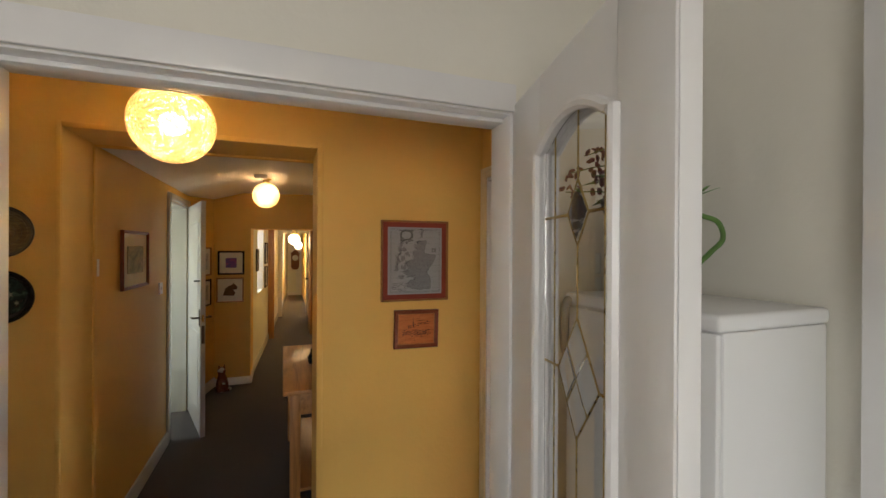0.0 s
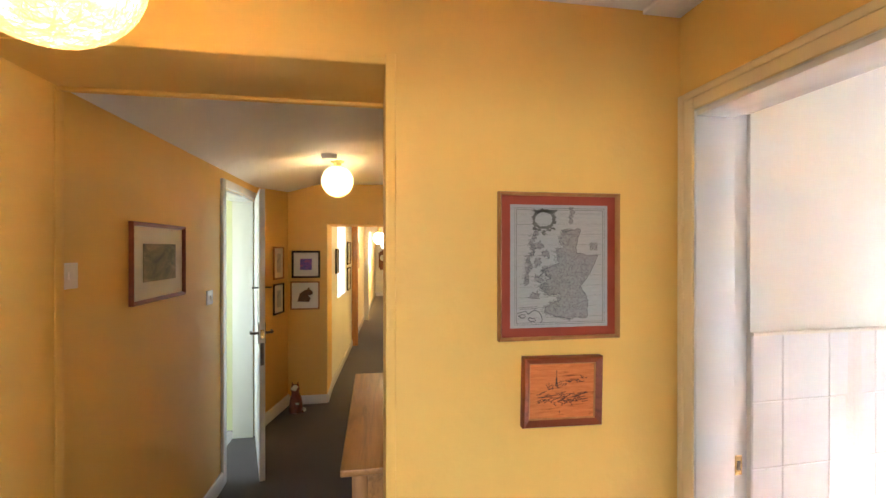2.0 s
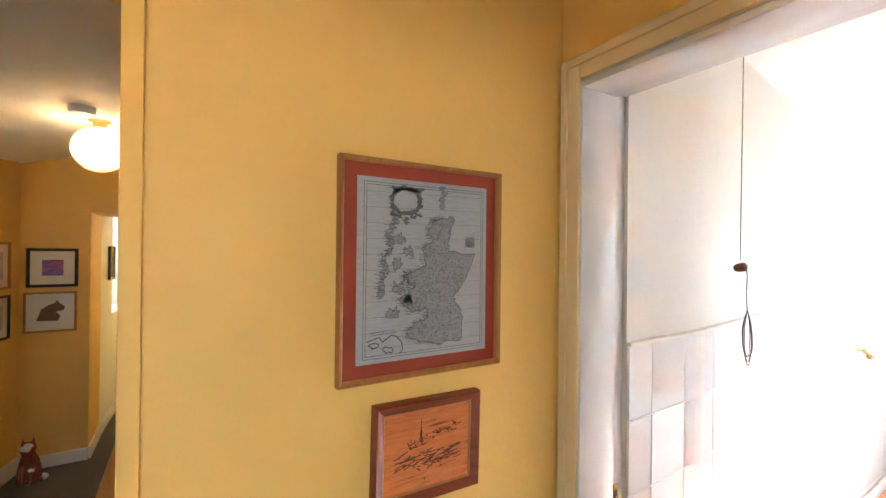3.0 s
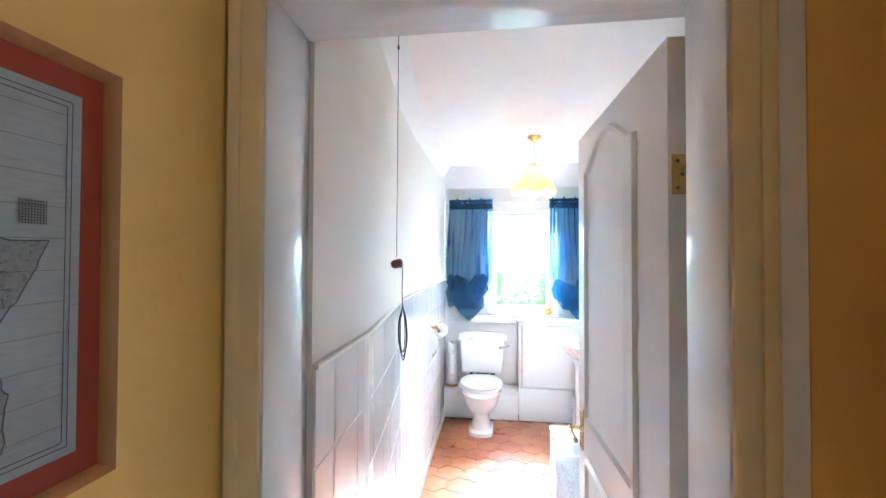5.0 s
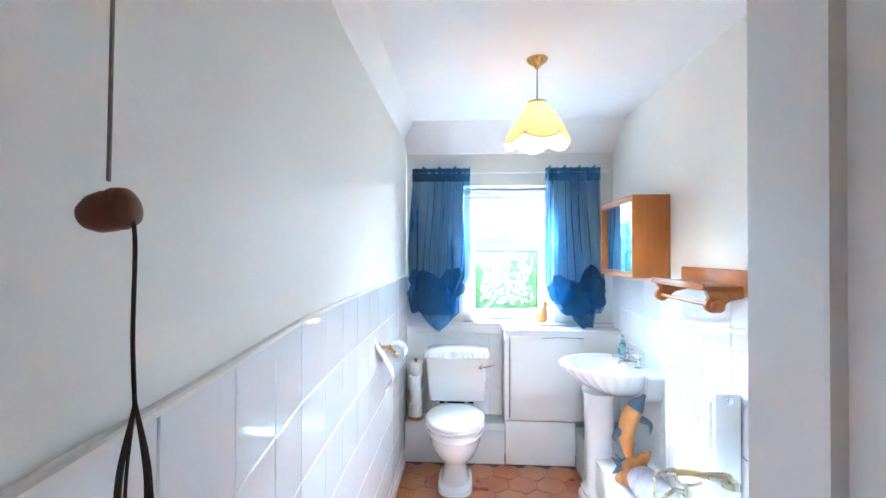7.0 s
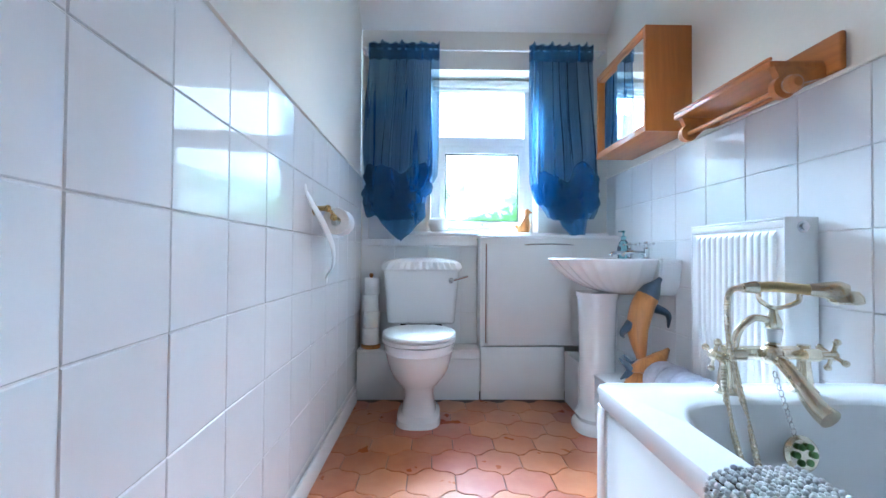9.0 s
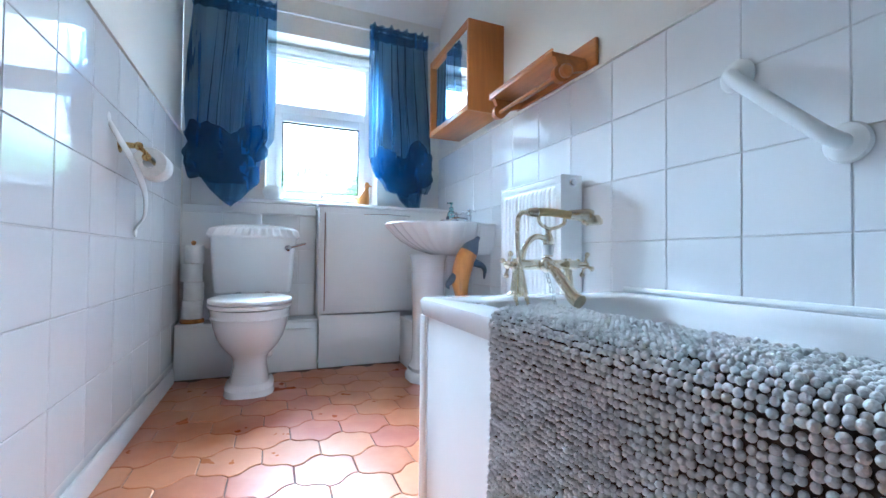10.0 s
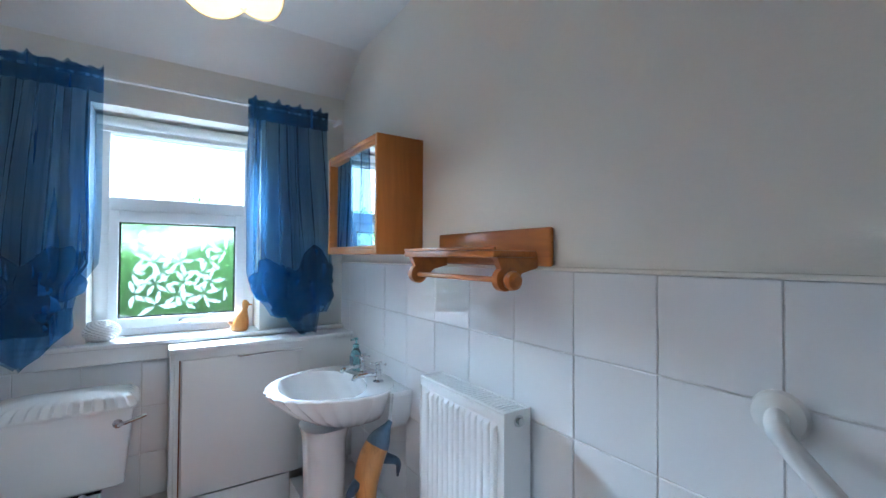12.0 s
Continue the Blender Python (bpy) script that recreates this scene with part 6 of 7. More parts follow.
def pot_plant():
    x, y, z = -0.300, -1.443, 1.4855
    t = thing("pot_plant", "dark speckled pot of trailing red-brown flowers on the cabinet", "pot plant", x, y, z)
    bm = bmesh.new()
    lathe(bm, [(0.062, z), (0.072, z + 0.004), (0.080, z + 0.022), (0.077, z + 0.022), (0.070, z + 0.008)], x, y, 0, 30)
    part("saucer", bm, M_terra, t, "terracotta saucer")
    bm = bmesh.new()
    lathe(bm, [(0.050, z + 0.010), (0.056, z + 0.03), (0.088, z + 0.195), (0.094, z + 0.215), (0.090, z + 0.222), (0.082, z + 0.20), (0.076, z + 0.19)], x, y, 0, 32)
    part("pot", bm, M_pot, t, "slate blue speckled pot")
    rng = random.Random(21)
    for k in range(9):
        a, L = rng.uniform(1.2, 4.4), rng.uniform(0.12, 0.24)
        tip = Vector((x + L * math.cos(a) * 0.55, y + L * math.sin(a) + 0.05, z + rng.uniform(0.24, 0.36)))
        bm = bmesh.new()
        q = curve([(x, y, z + 0.19), (x + (tip.x - x) * 0.4, y + (tip.y - y) * 0.35, tip.z - 0.01), tuple(tip)], 12)
        tube(bm, q, 0.0016, 5)
        part("stem", bm, M_leaf, t)
        bm = bmesh.new()
        for m in range(14):
            p = q[-1].lerp(q[len(q) // 2], rng.random() * 0.8) + Vector([rng.uniform(-0.014, 0.014) for _ in range(3)])
            mm = Matrix.Translation(p) @ Euler([rng.uniform(0, 6) for _ in range(3)]).to_matrix().to_4x4() @ Matrix.Diagonal((0.011, 0.007, 0.003, 1))
            bmesh.ops.create_icosphere(bm, subdivisions=1, radius=1.0, matrix=mm)
        part("flower_cluster", bm, M_petal, t)
    for k in range(16):
        a = rng.uniform(0, 6.28)
        p = Vector((x + rng.uniform(0.02, 0.09) * math.cos(a), y + rng.uniform(0.02, 0.09) * math.sin(a), z + rng.uniform(0.22, 0.30)))
        bm = bmesh.new()
        d = Vector((math.cos(a), math.sin(a), rng.uniform(-0.2, 0.6))).normalized()
        s = d.cross(Vector((0, 0, 1))).normalized()
        L, w = rng.uniform(0.04, 0.07), rng.uniform(0.010, 0.018)
        ring = [p, p + d * L * 0.4 + s * w, p + d * L - Vector((0, 0, 0.012)), p + d * L * 0.4 - s * w]
        loft(bm, [ring, [v + Vector((0, 0, 0.0012)) for v in ring]])
        part("leaf", bm, M_leaf, t)


pot_plant()


def bamboo():
    x, y, z = -0.404, -1.640, 1.4855
    t = thing("lucky_bamboo", "small curled green bamboo plant on the cabinet", "plant", x, y, z)
    bm = bmesh.new()
    tube(bm, curve([(x, y, z), (x + 0.004, y - 0.004, z + 0.07), (x + 0.03, y - 0.01, z + 0.10), (x + 0.06, y - 0.012, z + 0.125), (x + 0.05, y - 0.01, z + 0.155), (x + 0.015, y, z + 0.17), (x + 0.005, y, z + 0.20)], 40), 0.0045, 8)
    part("stalk", bm, M_leaf, t)
    bm = bmesh.new()
    lathe(bm, [(0.012, z), (0.013, z + 0.003), (0.006, z + 0.006)], x, y, 0, 12)
    part("foot", bm, M_terra, t)
    rng = random.Random(6)
    for k in range(8):
        a = 6.28 * k / 8
        p = Vector((x + 0.005, y, z + 0.195))
        d = Vector((math.cos(a), math.sin(a), rng.uniform(0.0, 1.1))).normalized()
        s = d.cross(Vector((0, 0, 1))).normalized()
        L, w = rng.uniform(0.03, 0.05), 0.005
        ring = [p, p + d * L * 0.4 + s * w, p + d * L - Vector((0, 0, 0.006)), p + d * L * 0.4 - s * w]
        bm = bmesh.new()
        loft(bm, [ring, [v + Vector((0, 0, 0.001)) for v in ring]])
        part("leaf", bm, M_leaf, t)


bamboo()


# ---- lamps in the hall and passage ----
def globe_lamp(cx, cy, cz, r, ceil, mat, strands, label, flex=True, bulb=None):
    t = thing("globe_lamp", label, "ceiling lamp", cx, cy, cz - r, group="woven globe lamps")
    bm = bmesh.new()
    bmesh.ops.create_uvsphere(bm, u_segments=40, v_segments=24, radius=r * 0.97, matrix=Matrix.LocRotScale((cx, cy, cz), None, (1, 1, 0.98)))
    part("shade", bm, mat, t, "glowing string globe shade")
    if bulb:
        bm = bmesh.new()
        bmesh.ops.create_uvsphere(bm, u_segments=20, v_segments=12, radius=0.042, matrix=Matrix.Translation((cx, cy, cz)))
        part("bulb", bm, bulb, t, "lit bulb")
    if strands:
        rng = random.Random(17)
        bm = bmesh.new()
        for k in range(strands):
            ax = Vector((rng.gauss(0, 1), rng.gauss(0, 1), rng.gauss(0, 1))).normalized()
            e1 = ax.orthogonal().normalized()
            e2 = ax.cross(e1)
            h = rng.uniform(-0.7, 0.7) * r
            rr = math.sqrt(r * r - h * h)
            a0, span = rng.uniform(0, 6.28), rng.uniform(1.5, 5.0)
            m = 26
            tube(bm, [Vector((cx, cy, cz)) + ax * h + (e1 * math.cos(a0 + span * i / m) + e2 * math.sin(a0 + span * i / m)) * (rr + 0.0008 * math.sin(i * 1.9 + k)) for i in range(m + 1)], rng.uniform(0.0004, 0.0008), 4)
        tagged(part("paper_string", bm, M_strand, t, "wound paper string"), kind="stuff")
    bm = bmesh.new()
    if flex:
        tube(bm, [(cx, cy, cz + r * 0.95), (cx, cy, ceil - 0.02)], 0.0035, 8)
        lathe(bm, [(0.035, ceil), (0.035, ceil - 0.008), (0.02, ceil - 0.03), (0.006, ceil - 0.036)], cx, cy, 0, 20)
    else:
        lathe(bm, [(0.050, ceil), (0.050, ceil - 0.012), (0.030, ceil - 0.02), (0.024, ceil - 0.05), (0.045, cz + r * 0.94), (0.04, cz + r * 0.9)], cx, cy, 0, 24)
    part("fitting", bm, M_shadetrim, t)
    return t


globe_lamp(-1.424, -0.46, 2.020, 0.134, 2.302, M_globe, 420, "lit woven string globe hanging in the hall", True, M_hallbulb)
globe_lamp(-1.215, 2.08, 2.078, 0.118, 2.236, M_globe, 160, "lit woven string globe close under the passage ceiling", False, M_passagebulb)
globe_lamp(-0.86, 6.9, 1.76, 0.115, 2.12, M_globefar, 0, "lit woven string globe in the far passage", False)
globe_lamp(-0.655, 10.8, 1.66, 0.115, 2.12, M_globefar, 0, "lit woven string globe in the far passage", False)
t = thing("smoke_alarm", "round white smoke alarm on the passage ceiling", "smoke alarm", -1.25, 1.85, 2.20)
bm = bmesh.new()
lathe(bm, [(0.055, 2.232), (0.055, 2.215), (0.048, 2.196), (0.02, 2.192)], -1.25, 1.85, 0, 26)
part("body", bm, M_plastic, t)
bm = bmesh.new()
lathe(bm, [(0.060, 2.236), (0.060, 2.230)], -1.25, 1.85, 0, 26)
part("base", bm, M_plastic, t)


# ---- pictures ----
def frame_parts(t, m, w, h, border, depth, mat_frame, inner=None):
    """A mitred frame round the origin of m, in its x-z plane, front towards -y."""
    prof = [(0.0, 0.0), (0.0, -depth * 0.8), (border * 0.15, -depth), (border * 0.55, -depth * 0.85), (border, -depth * 0.55), (border, 0.0)]
    corners = [(-1, -1), (1, -1), (1, 1), (-1, 1)]
    for k in range(4):
        a, b = corners[k], corners[(k + 1) % 4]
        bm = bmesh.new()
        rings = []
        for s in (a, b):
            rings.append([m @ Vector((s[0] * (w / 2 - d), y, s[1] * (h / 2 - d))) for d, y in prof])
        loft(bm, rings)
        part("frame_bar", bm, mat_frame, t)


def flat(m, x0, z0, x1, z1, y, d=0.002):
    bm = B(x0, y, z0, x1, y + d, z1)
    bm.transform(m)
    return bm


def picture(name, m, w, h, border, depth, mat_frame, label, mount=None, mount_w=0.0, art_mat=None, category="picture"):
    p = m.translation
    t = thing(name, label, category, p.x, p.y, p.z - h / 2)
    frame_parts(t, m, w, h, border, depth, mat_frame)
    a, b = w / 2 - border, h / 2 - border
    if mount:
        part("mount", flat(m, -a, -b, a, b, -depth * 0.35), mount, t)
        a, b = a - mount_w, b - mount_w
    if art_mat:
        part("print", flat(m, -a, -b, a, b, -depth * 0.35 - 0.003), art_mat, t)
    g = flat(m, -(w / 2 - border), -(h / 2 - border), w / 2 - border, h / 2 - border, -depth * 0.5, 0.001)
    return t


def onto(t, name, m, poly, y, mat, label=""):
    bm = bmesh.new()
    prism(bm, poly, y, y + 0.0006, "xz")
    bm.transform(m)
    return part(name, bm, mat, t, label)


# map in a red frame
cx, cz, w, h = -0.402, 1.525, 0.372, 0.428
m = pose(cx, -0.003, cz)
t = picture("framed_map", m, w, h, 0.010, 0.022, M_goldwood, "antique grey map on a red mount in a wooden frame", M_redmount, 0.026, M_mappaper)
Y = -0.0135
rng = random.Random(31)


def coast(cx0, cz0, rx, rz, n, rough, seed):
    r2 = random.Random(seed)
    out = []
    for i in range(n):
        a = 2 * math.pi * i / n
        k = 1 + rough * noise.noise(Vector((math.cos(a) * 2.2, math.sin(a) * 2.2, seed))) + rough * 0.5 * r2.uniform(-1, 1)
        out.append((cx0 + rx * k * math.cos(a), cz0 + rz * k * math.sin(a)))
    return out


mainland = [(0.030, 0.105), (0.062, 0.110), (0.055, 0.085), (0.048, 0.055), (0.050, 0.035), (0.115, 0.032), (0.108, 0.005), (0.085, -0.030), (0.060, -0.060), (0.078, -0.080), (0.085, -0.105), (0.085, -0.150), (0.030, -0.155), (-0.020, -0.145), (-0.050, -0.130), (-0.030, -0.105), (0.000, -0.100), (0.000, -0.078), (-0.034, -0.084), (-0.066, -0.056), (-0.030, -0.034), (-0.054, -0.012), (-0.005, 0.010), (-0.012, 0.040), (0.010, 0.060), (0.000, 0.085), (0.015, 0.100)]
shore = []
r2 = random.Random(3)
for (ax, az), (bx2, bz2) in zip(mainland, mainland[1:] + mainland[:1]):
    for f in (0.0, 0.25, 0.5, 0.75):
        shore.append((ax + (bx2 - ax) * f + r2.uniform(-0.0035, 0.0035), az + (bz2 - az) * f + r2.uniform(-0.0035, 0.0035)))
onto(t, "map_land", m, shore, Y, M_mapland)


def strokes(t, name, m, segs, width, y, mat, label=""):
    """Many fine engraved lines, too small to pick apart, as one sheet of raised ink."""
    bm = bmesh.new()
    for ax, az, bx, bz in segs:
        L = math.hypot(bx - ax, bz - az) + 1e-6
        nx, nz = -(bz - az) / L * width / 2, (bx - ax) / L * width / 2
        bm.faces.new([bm.verts.new(m @ Vector(p)) for p in ((ax - nx, y, az - nz), (bx - nx, y, bz - nz), (bx + nx, y, bz + nz), (ax + nx, y, az + nz))])
    return tagged(part(name, bm, mat, t, label, smooth=False), kind="stuff")


def loop(pts):
    return [(*p, *q) for p, q in zip(pts, pts[1:] + pts[:1])]


strokes(t, "coast_line", m, loop(shore), 0.0013, Y - 0.0009, M_ink)
# hatched sea along the western shore, rivers and hills on the land
hatch = []
for px, pz in shore:
    if px < 0.04:
        for k in range(3):
            L = r2.uniform(0.005, 0.016)
            hatch.append((px - L, pz + 0.003 * (k - 1), px - 0.001, pz + 0.003 * (k - 1)))
for k in range(330):
    px, pz = r2.uniform(-0.045, 0.105), r2.uniform(-0.15, 0.105)
    inside = sum((az > pz) != (bz > pz) and px < ax + (bx - ax) * (pz - az) / (bz - az + 1e-9) for ax, az, bx, bz in loop(shore)) % 2
    if inside:
        a0, L = r2.uniform(0, 3.14), r2.uniform(0.002, 0.009)
        hatch.append((px, pz, px + L * math.cos(a0), pz + L * math.sin(a0)))
strokes(t, "engraved_hatching", m, hatch, 0.0008, Y - 0.0008, M_ink)
isles = [coast(-0.108 + 0.030 * k / 9 + r2.uniform(-0.006, 0.006), -0.045 + 0.016 * k, 0.007, 0.009, 14, 1.0, 40 + k) for k in range(10)]
isles += [coast(-0.062 + r2.uniform(-0.012, 0.020), 0.060 - 0.024 * k, r2.uniform(0.008, 0.014), 0.010, 14, 1.0, 60 + k) for k in range(7)]
isles += [coast(0.034 + r2.uniform(-0.005, 0.005), 0.132 + 0.012 * k, 0.007, 0.005, 12, 1.0, 80 + k) for k in range(4)]
for isle in isles:
    onto(t, "map_island", m, isle, Y, M_mapland)
lines = [seg for isle in isles for seg in loop(isle)]
for isle in isles[:17]:
    for px, pz in isle[::2]:
        lines.append((px - r2.uniform(0.004, 0.012), pz, px, pz))
strokes(t, "island_outlines", m, lines, 0.0010, Y - 0.0009, M_ink)
inset = [(-0.130, -0.135), (-0.105, -0.128), (-0.098, -0.138), (-0.080, -0.126), (-0.068, -0.130), (-0.058, -0.142), (-0.055, -0.156), (-0.062, -0.164)]
strokes(t, "inset_coast", m, [(*p, *q) for p, q in zip(inset, inset[1:])] + loop(coast(-0.085, -0.155, 0.010, 0.006, 12, 0.9, 91)) + loop(coast(-0.115, -0.143, 0.008, 0.004, 10, 0.9, 92)), 0.0022, Y - 0.0008, M_ink)
# cartouche: wreath of leaves round a blank field, with tassels below
wreath = []
for i in range(26):
    a = 2 * math.pi * i / 26
    wreath.append(coast(-0.050 + 0.032 * math.cos(a), 0.136 + 0.025 * math.sin(a), 0.0065, 0.0045, 8, 0.9, 100 + i))
wreath += [coast(-0.050 + dx, 0.103 + dz, 0.007, 0.0035, 9, 1.0, 130 + k) for k, (dx, dz) in enumerate(((-0.016, 0.002), (0.016, 0.002), (0.0, -0.003), (-0.030, 0.006), (0.030, 0.006), (0.0, -0.010)))]
wreath += [coast(-0.050 + dx, 0.160, 0.011, 0.005, 10, 0.9, 140 + k) for k, dx in enumerate((-0.026, -0.009, 0.009, 0.026))]
bm = bmesh.new()
for poly in wreath:
    prism(bm, poly, Y - 0.0004, Y + 0.0002, "xz")
bm.transform(m)
tagged(part("cartouche", bm, M_inkdark, t, "dark engraved cartouche"), kind="stuff")
strokes(t, "compass_rose", m, [(0.093 + 0.0025 * k, 0.046, 0.093 + 0.0025 * k, 0.069) for k in range(10)] + [(0.092, 0.047 + 0.0025 * k, 0.116, 0.047 + 0.0025 * k) for k in range(9)], 0.0008, Y - 0.0006, M_inkdark)
strokes(t, "grid_lines", m, [(-0.134, -0.150 + 0.030 * k, 0.134, -0.146 + 0.030 * k) for k in range(11)], 0.0004, Y - 0.0003, M_ink)
frame_lines = []
for e in (0.138, 0.133):
    f = e + 0.030
    frame_lines += [(-e, -f, e, -f), (e, -f, e, f), (e, f, -e, f), (-e, f, -e, -f)]
strokes(t, "border_lines", m, frame_lines + [(-0.125, -0.119, -0.072, -0.116), (-0.125, -0.124, -0.068, -0.121)], 0.0010, Y - 0.0005, M_ink)
t = picture("copper_picture", pose(-0.395, -0.003, 1.161, 0, 1.0, 0), 0.244, 0.203, 0.022, 0.026, M_mahog, "small etched copper scene in a dark wooden frame", None, 0, M_copper)
m = pose(-0.395, -0.003, 1.161, 0, 1.0, 0)
frame_parts(t, m, 0.206, 0.165, 0.006, 0.0165, M_goldwood)
r2 = random.Random(14)
etched = []
for k in range(150):
    w = r2.random()
    if k < 60:
        # roofs and walls of the town along the ridge
        px, pz, L, a0 = -0.045 + 0.115 * w, 0.006 + 0.026 * w + r2.uniform(-0.006, 0.010), r2.uniform(0.003, 0.010), r2.choice((0.1, 1.5, 0.6, 2.4))
    elif k < 110:
        # sloping hill and foreground
        px, pz, L, a0 = -0.085 + 0.15 * w, -0.022 + r2.uniform(-0.014, 0.016), r2.uniform(0.010, 0.030), r2.uniform(-0.05, 0.45)
    else:
        # trees in the middle
        px, pz, L, a0 = r2.gauss(0.0, 0.020), -0.030 + r2.gauss(0, 0.010), r2.uniform(0.003, 0.010), r2.uniform(0, 3.14)
    bx, bz = max(-0.086, min(0.080, px + L * math.cos(a0))), max(-0.066, min(0.062, pz + L * math.sin(a0)))
    etched.append((max(-0.086, min(0.080, px)), pz, bx, bz))
strokes(t, "etched_lines", m, etched, 0.0019, -0.0125, M_mahogdark, "dark etched town and trees")
strokes(t, "etched_spire", m, [(-0.018, 0.015, -0.018, 0.060), (-0.021, 0.015, -0.019, 0.040), (-0.015, 0.015, -0.017, 0.040)], 0.0018, -0.0125, M_mahogdark)
picture("landscape_picture", pose(-1.937, 0.985, 1.512, 0, 0, -90 + 180), 0.485, 0.355, 0.018, 0.020, M_mahog, "landscape print with a wide mount in a brown frame", M_mount, 0.075, M_landscape)
d = Vector((0.14, 0.63, 0)).normalized()
ang = math.degrees(math.atan2(d.y, d.x))
for zc, hh, fm, am, lb in ((1.435, 0.31, M_goldwood, M_bluegrey, "tall narrow print in a light oak frame"), (1.095, 0.29, M_black, M_bluegrey, "tall narrow print in a black frame")):
    p = Vector((-1.94, 2.62, 0)) + d * 0.41
    picture("narrow_picture", pose(p.x + 0.004, p.y - 0.002, zc, 0, 0, ang), 0.21, hh, 0.016, 0.018, fm, lb, M_mount, 0.05, am)
picture("purple_picture", pose(-1.625, 3.247, 1.412), 0.278, 0.276, 0.020, 0.022, M_black, "purple abstract print with a white mount in black frame", M_mount, 0.062, M_purple)
m = pose(-1.634, 3.247, 1.098)
t = picture("horse_picture", m, 0.285, 0.285, 0.014, 0.020, M_goldwood, "painting of a brown horse head in a light oak frame", None, 0, M_mount)
onto(t, "horse_painting", m, [(-0.075, -0.06), (0.04, -0.065), (0.055, -0.03), (0.03, 0.0), (0.072, 0.01), (0.078, 0.035), (0.05, 0.06), (0.035, 0.085), (0.022, 0.062), (-0.01, 0.05), (-0.05, 0.02)], -0.0125, M_horse, "brown painted horse head")


# ---- plates, switches ----
def wall_plate(x, z, r, mat, label):
    t = thing("wall_plate", label, "plate", x, -0.002, z - r, group="plates on the hall wall")
    q = Matrix.Rotation(radians(90), 4, "X")
    bm = bmesh.new()
    lathe(bm, [(r * 0.55, 0.0), (r * 0.62, 0.004), (r * 0.95, 0.026), (r * 0.985, 0.031), (r, 0.036), (r * 0.985, 0.039), (r * 0.95, 0.038), (r * 0.90, 0.031), (r * 0.84, 0.024)], x, -0.002, z, 56, m=q, caps=False)
    part("rim", bm, M_black if mat is M_plateB else M_platerim, t)
    bm = bmesh.new()
    lathe(bm, [(r * 0.84, 0.0238), (r * 0.74, 0.014), (r * 0.70, 0.012)], x, -0.002, z, 56, m=q, caps=False)
    part("inner_band", bm, M_black if mat is M_plateB else M_plateA, t)
    bm = bmesh.new()
    lathe(bm, [(r * 0.70, 0.0125), (r * 0.685, 0.014), (r * 0.67, 0.0125), (r * 0.60, 0.0105), (r * 0.3, 0.0095), (r * 0.02, 0.0095)], x, -0.002, z, 56, m=q, caps=False)
    part("centre", bm, mat, t)
    bm = bmesh.new()
    lathe(bm, [(r * 0.02, 0.0), (r * 0.02, 0.005)], x, -0.002, z + r * 0.9, 8, m=q)
    part("hanger", bm, M_darkmetal, t)
    if mat is M_plateB:
        m = pose(x, -0.002, z)
        for fx, fz, fr in ((-0.30, 0.30, 0.15), (0.14, 0.06, 0.14), (-0.10, -0.36, 0.15), (-0.42, -0.10, 0.10), (0.36, -0.26, 0.10), (0.10, 0.40, 0.08)):
            star = [((fx + fr * (1.0 if i % 2 else 0.45) * math.cos(math.pi * i / 6)) * r, (fz + fr * (1.0 if i % 2 else 0.45) * math.sin(math.pi * i / 6)) * r) for i in range(12)]
            onto(t, "painted_flower", m, star, -0.0118, M_flower)
    else:
        for rr in (0.30, 0.50):
            bm = bmesh.new()
            lathe(bm, [(r * (rr + 0.012), 0.0100), (r * rr, 0.0118), (r * (rr - 0.012), 0.0100)], x, -0.002, z, 40, m=q, caps=False)
            part("engraved_ring", bm, M_platerim, t)


wall_plate(-2.083, 1.648, 0.101, M_plateA, "dark bronze engraved plate hung on the yellow wall")
wall_plate(-2.085, 1.394, 0.105, M_plateB, "black lacquer plate with pale flowers hung on the wall")


def switch(x, y, z, along, out, label):
    along, out = Vector(along), Vector(out)
    t = thing("light_switch", label, "light switch", x, y, z)
    c = Vector((x, y, z))

    def slab(du, dz, d0, d1, zc=0.0):
        bm = bmesh.new()
        rings = []
        for d, k in ((d0, 1.0), (d1 - 0.002, 1.0), (d1, 0.94)):
            rings.append([c + along * (du * k * sx) + out * d + Vector((0, 0, zc + dz * k * sz)) for sx, sz in ((-1, -1), (1, -1), (1, 1), (-1, 1))])
        return loft(bm, rings)
    part("plate", slab(0.043, 0.043, 0.001, 0.009), M_plastic, t)
    part("rocker", slab(0.006, 0.012, 0.009, 0.014), M_plastic, t)


switch(-1.94, 1.595, 1.275, (0, 1, 0), (1, 0, 0), "white plastic light switch on the passage wall")
switch(-1.94, 0.395, 1.485, (0, 1, 0), (1, 0, 0), "white plastic light switch in the opening")


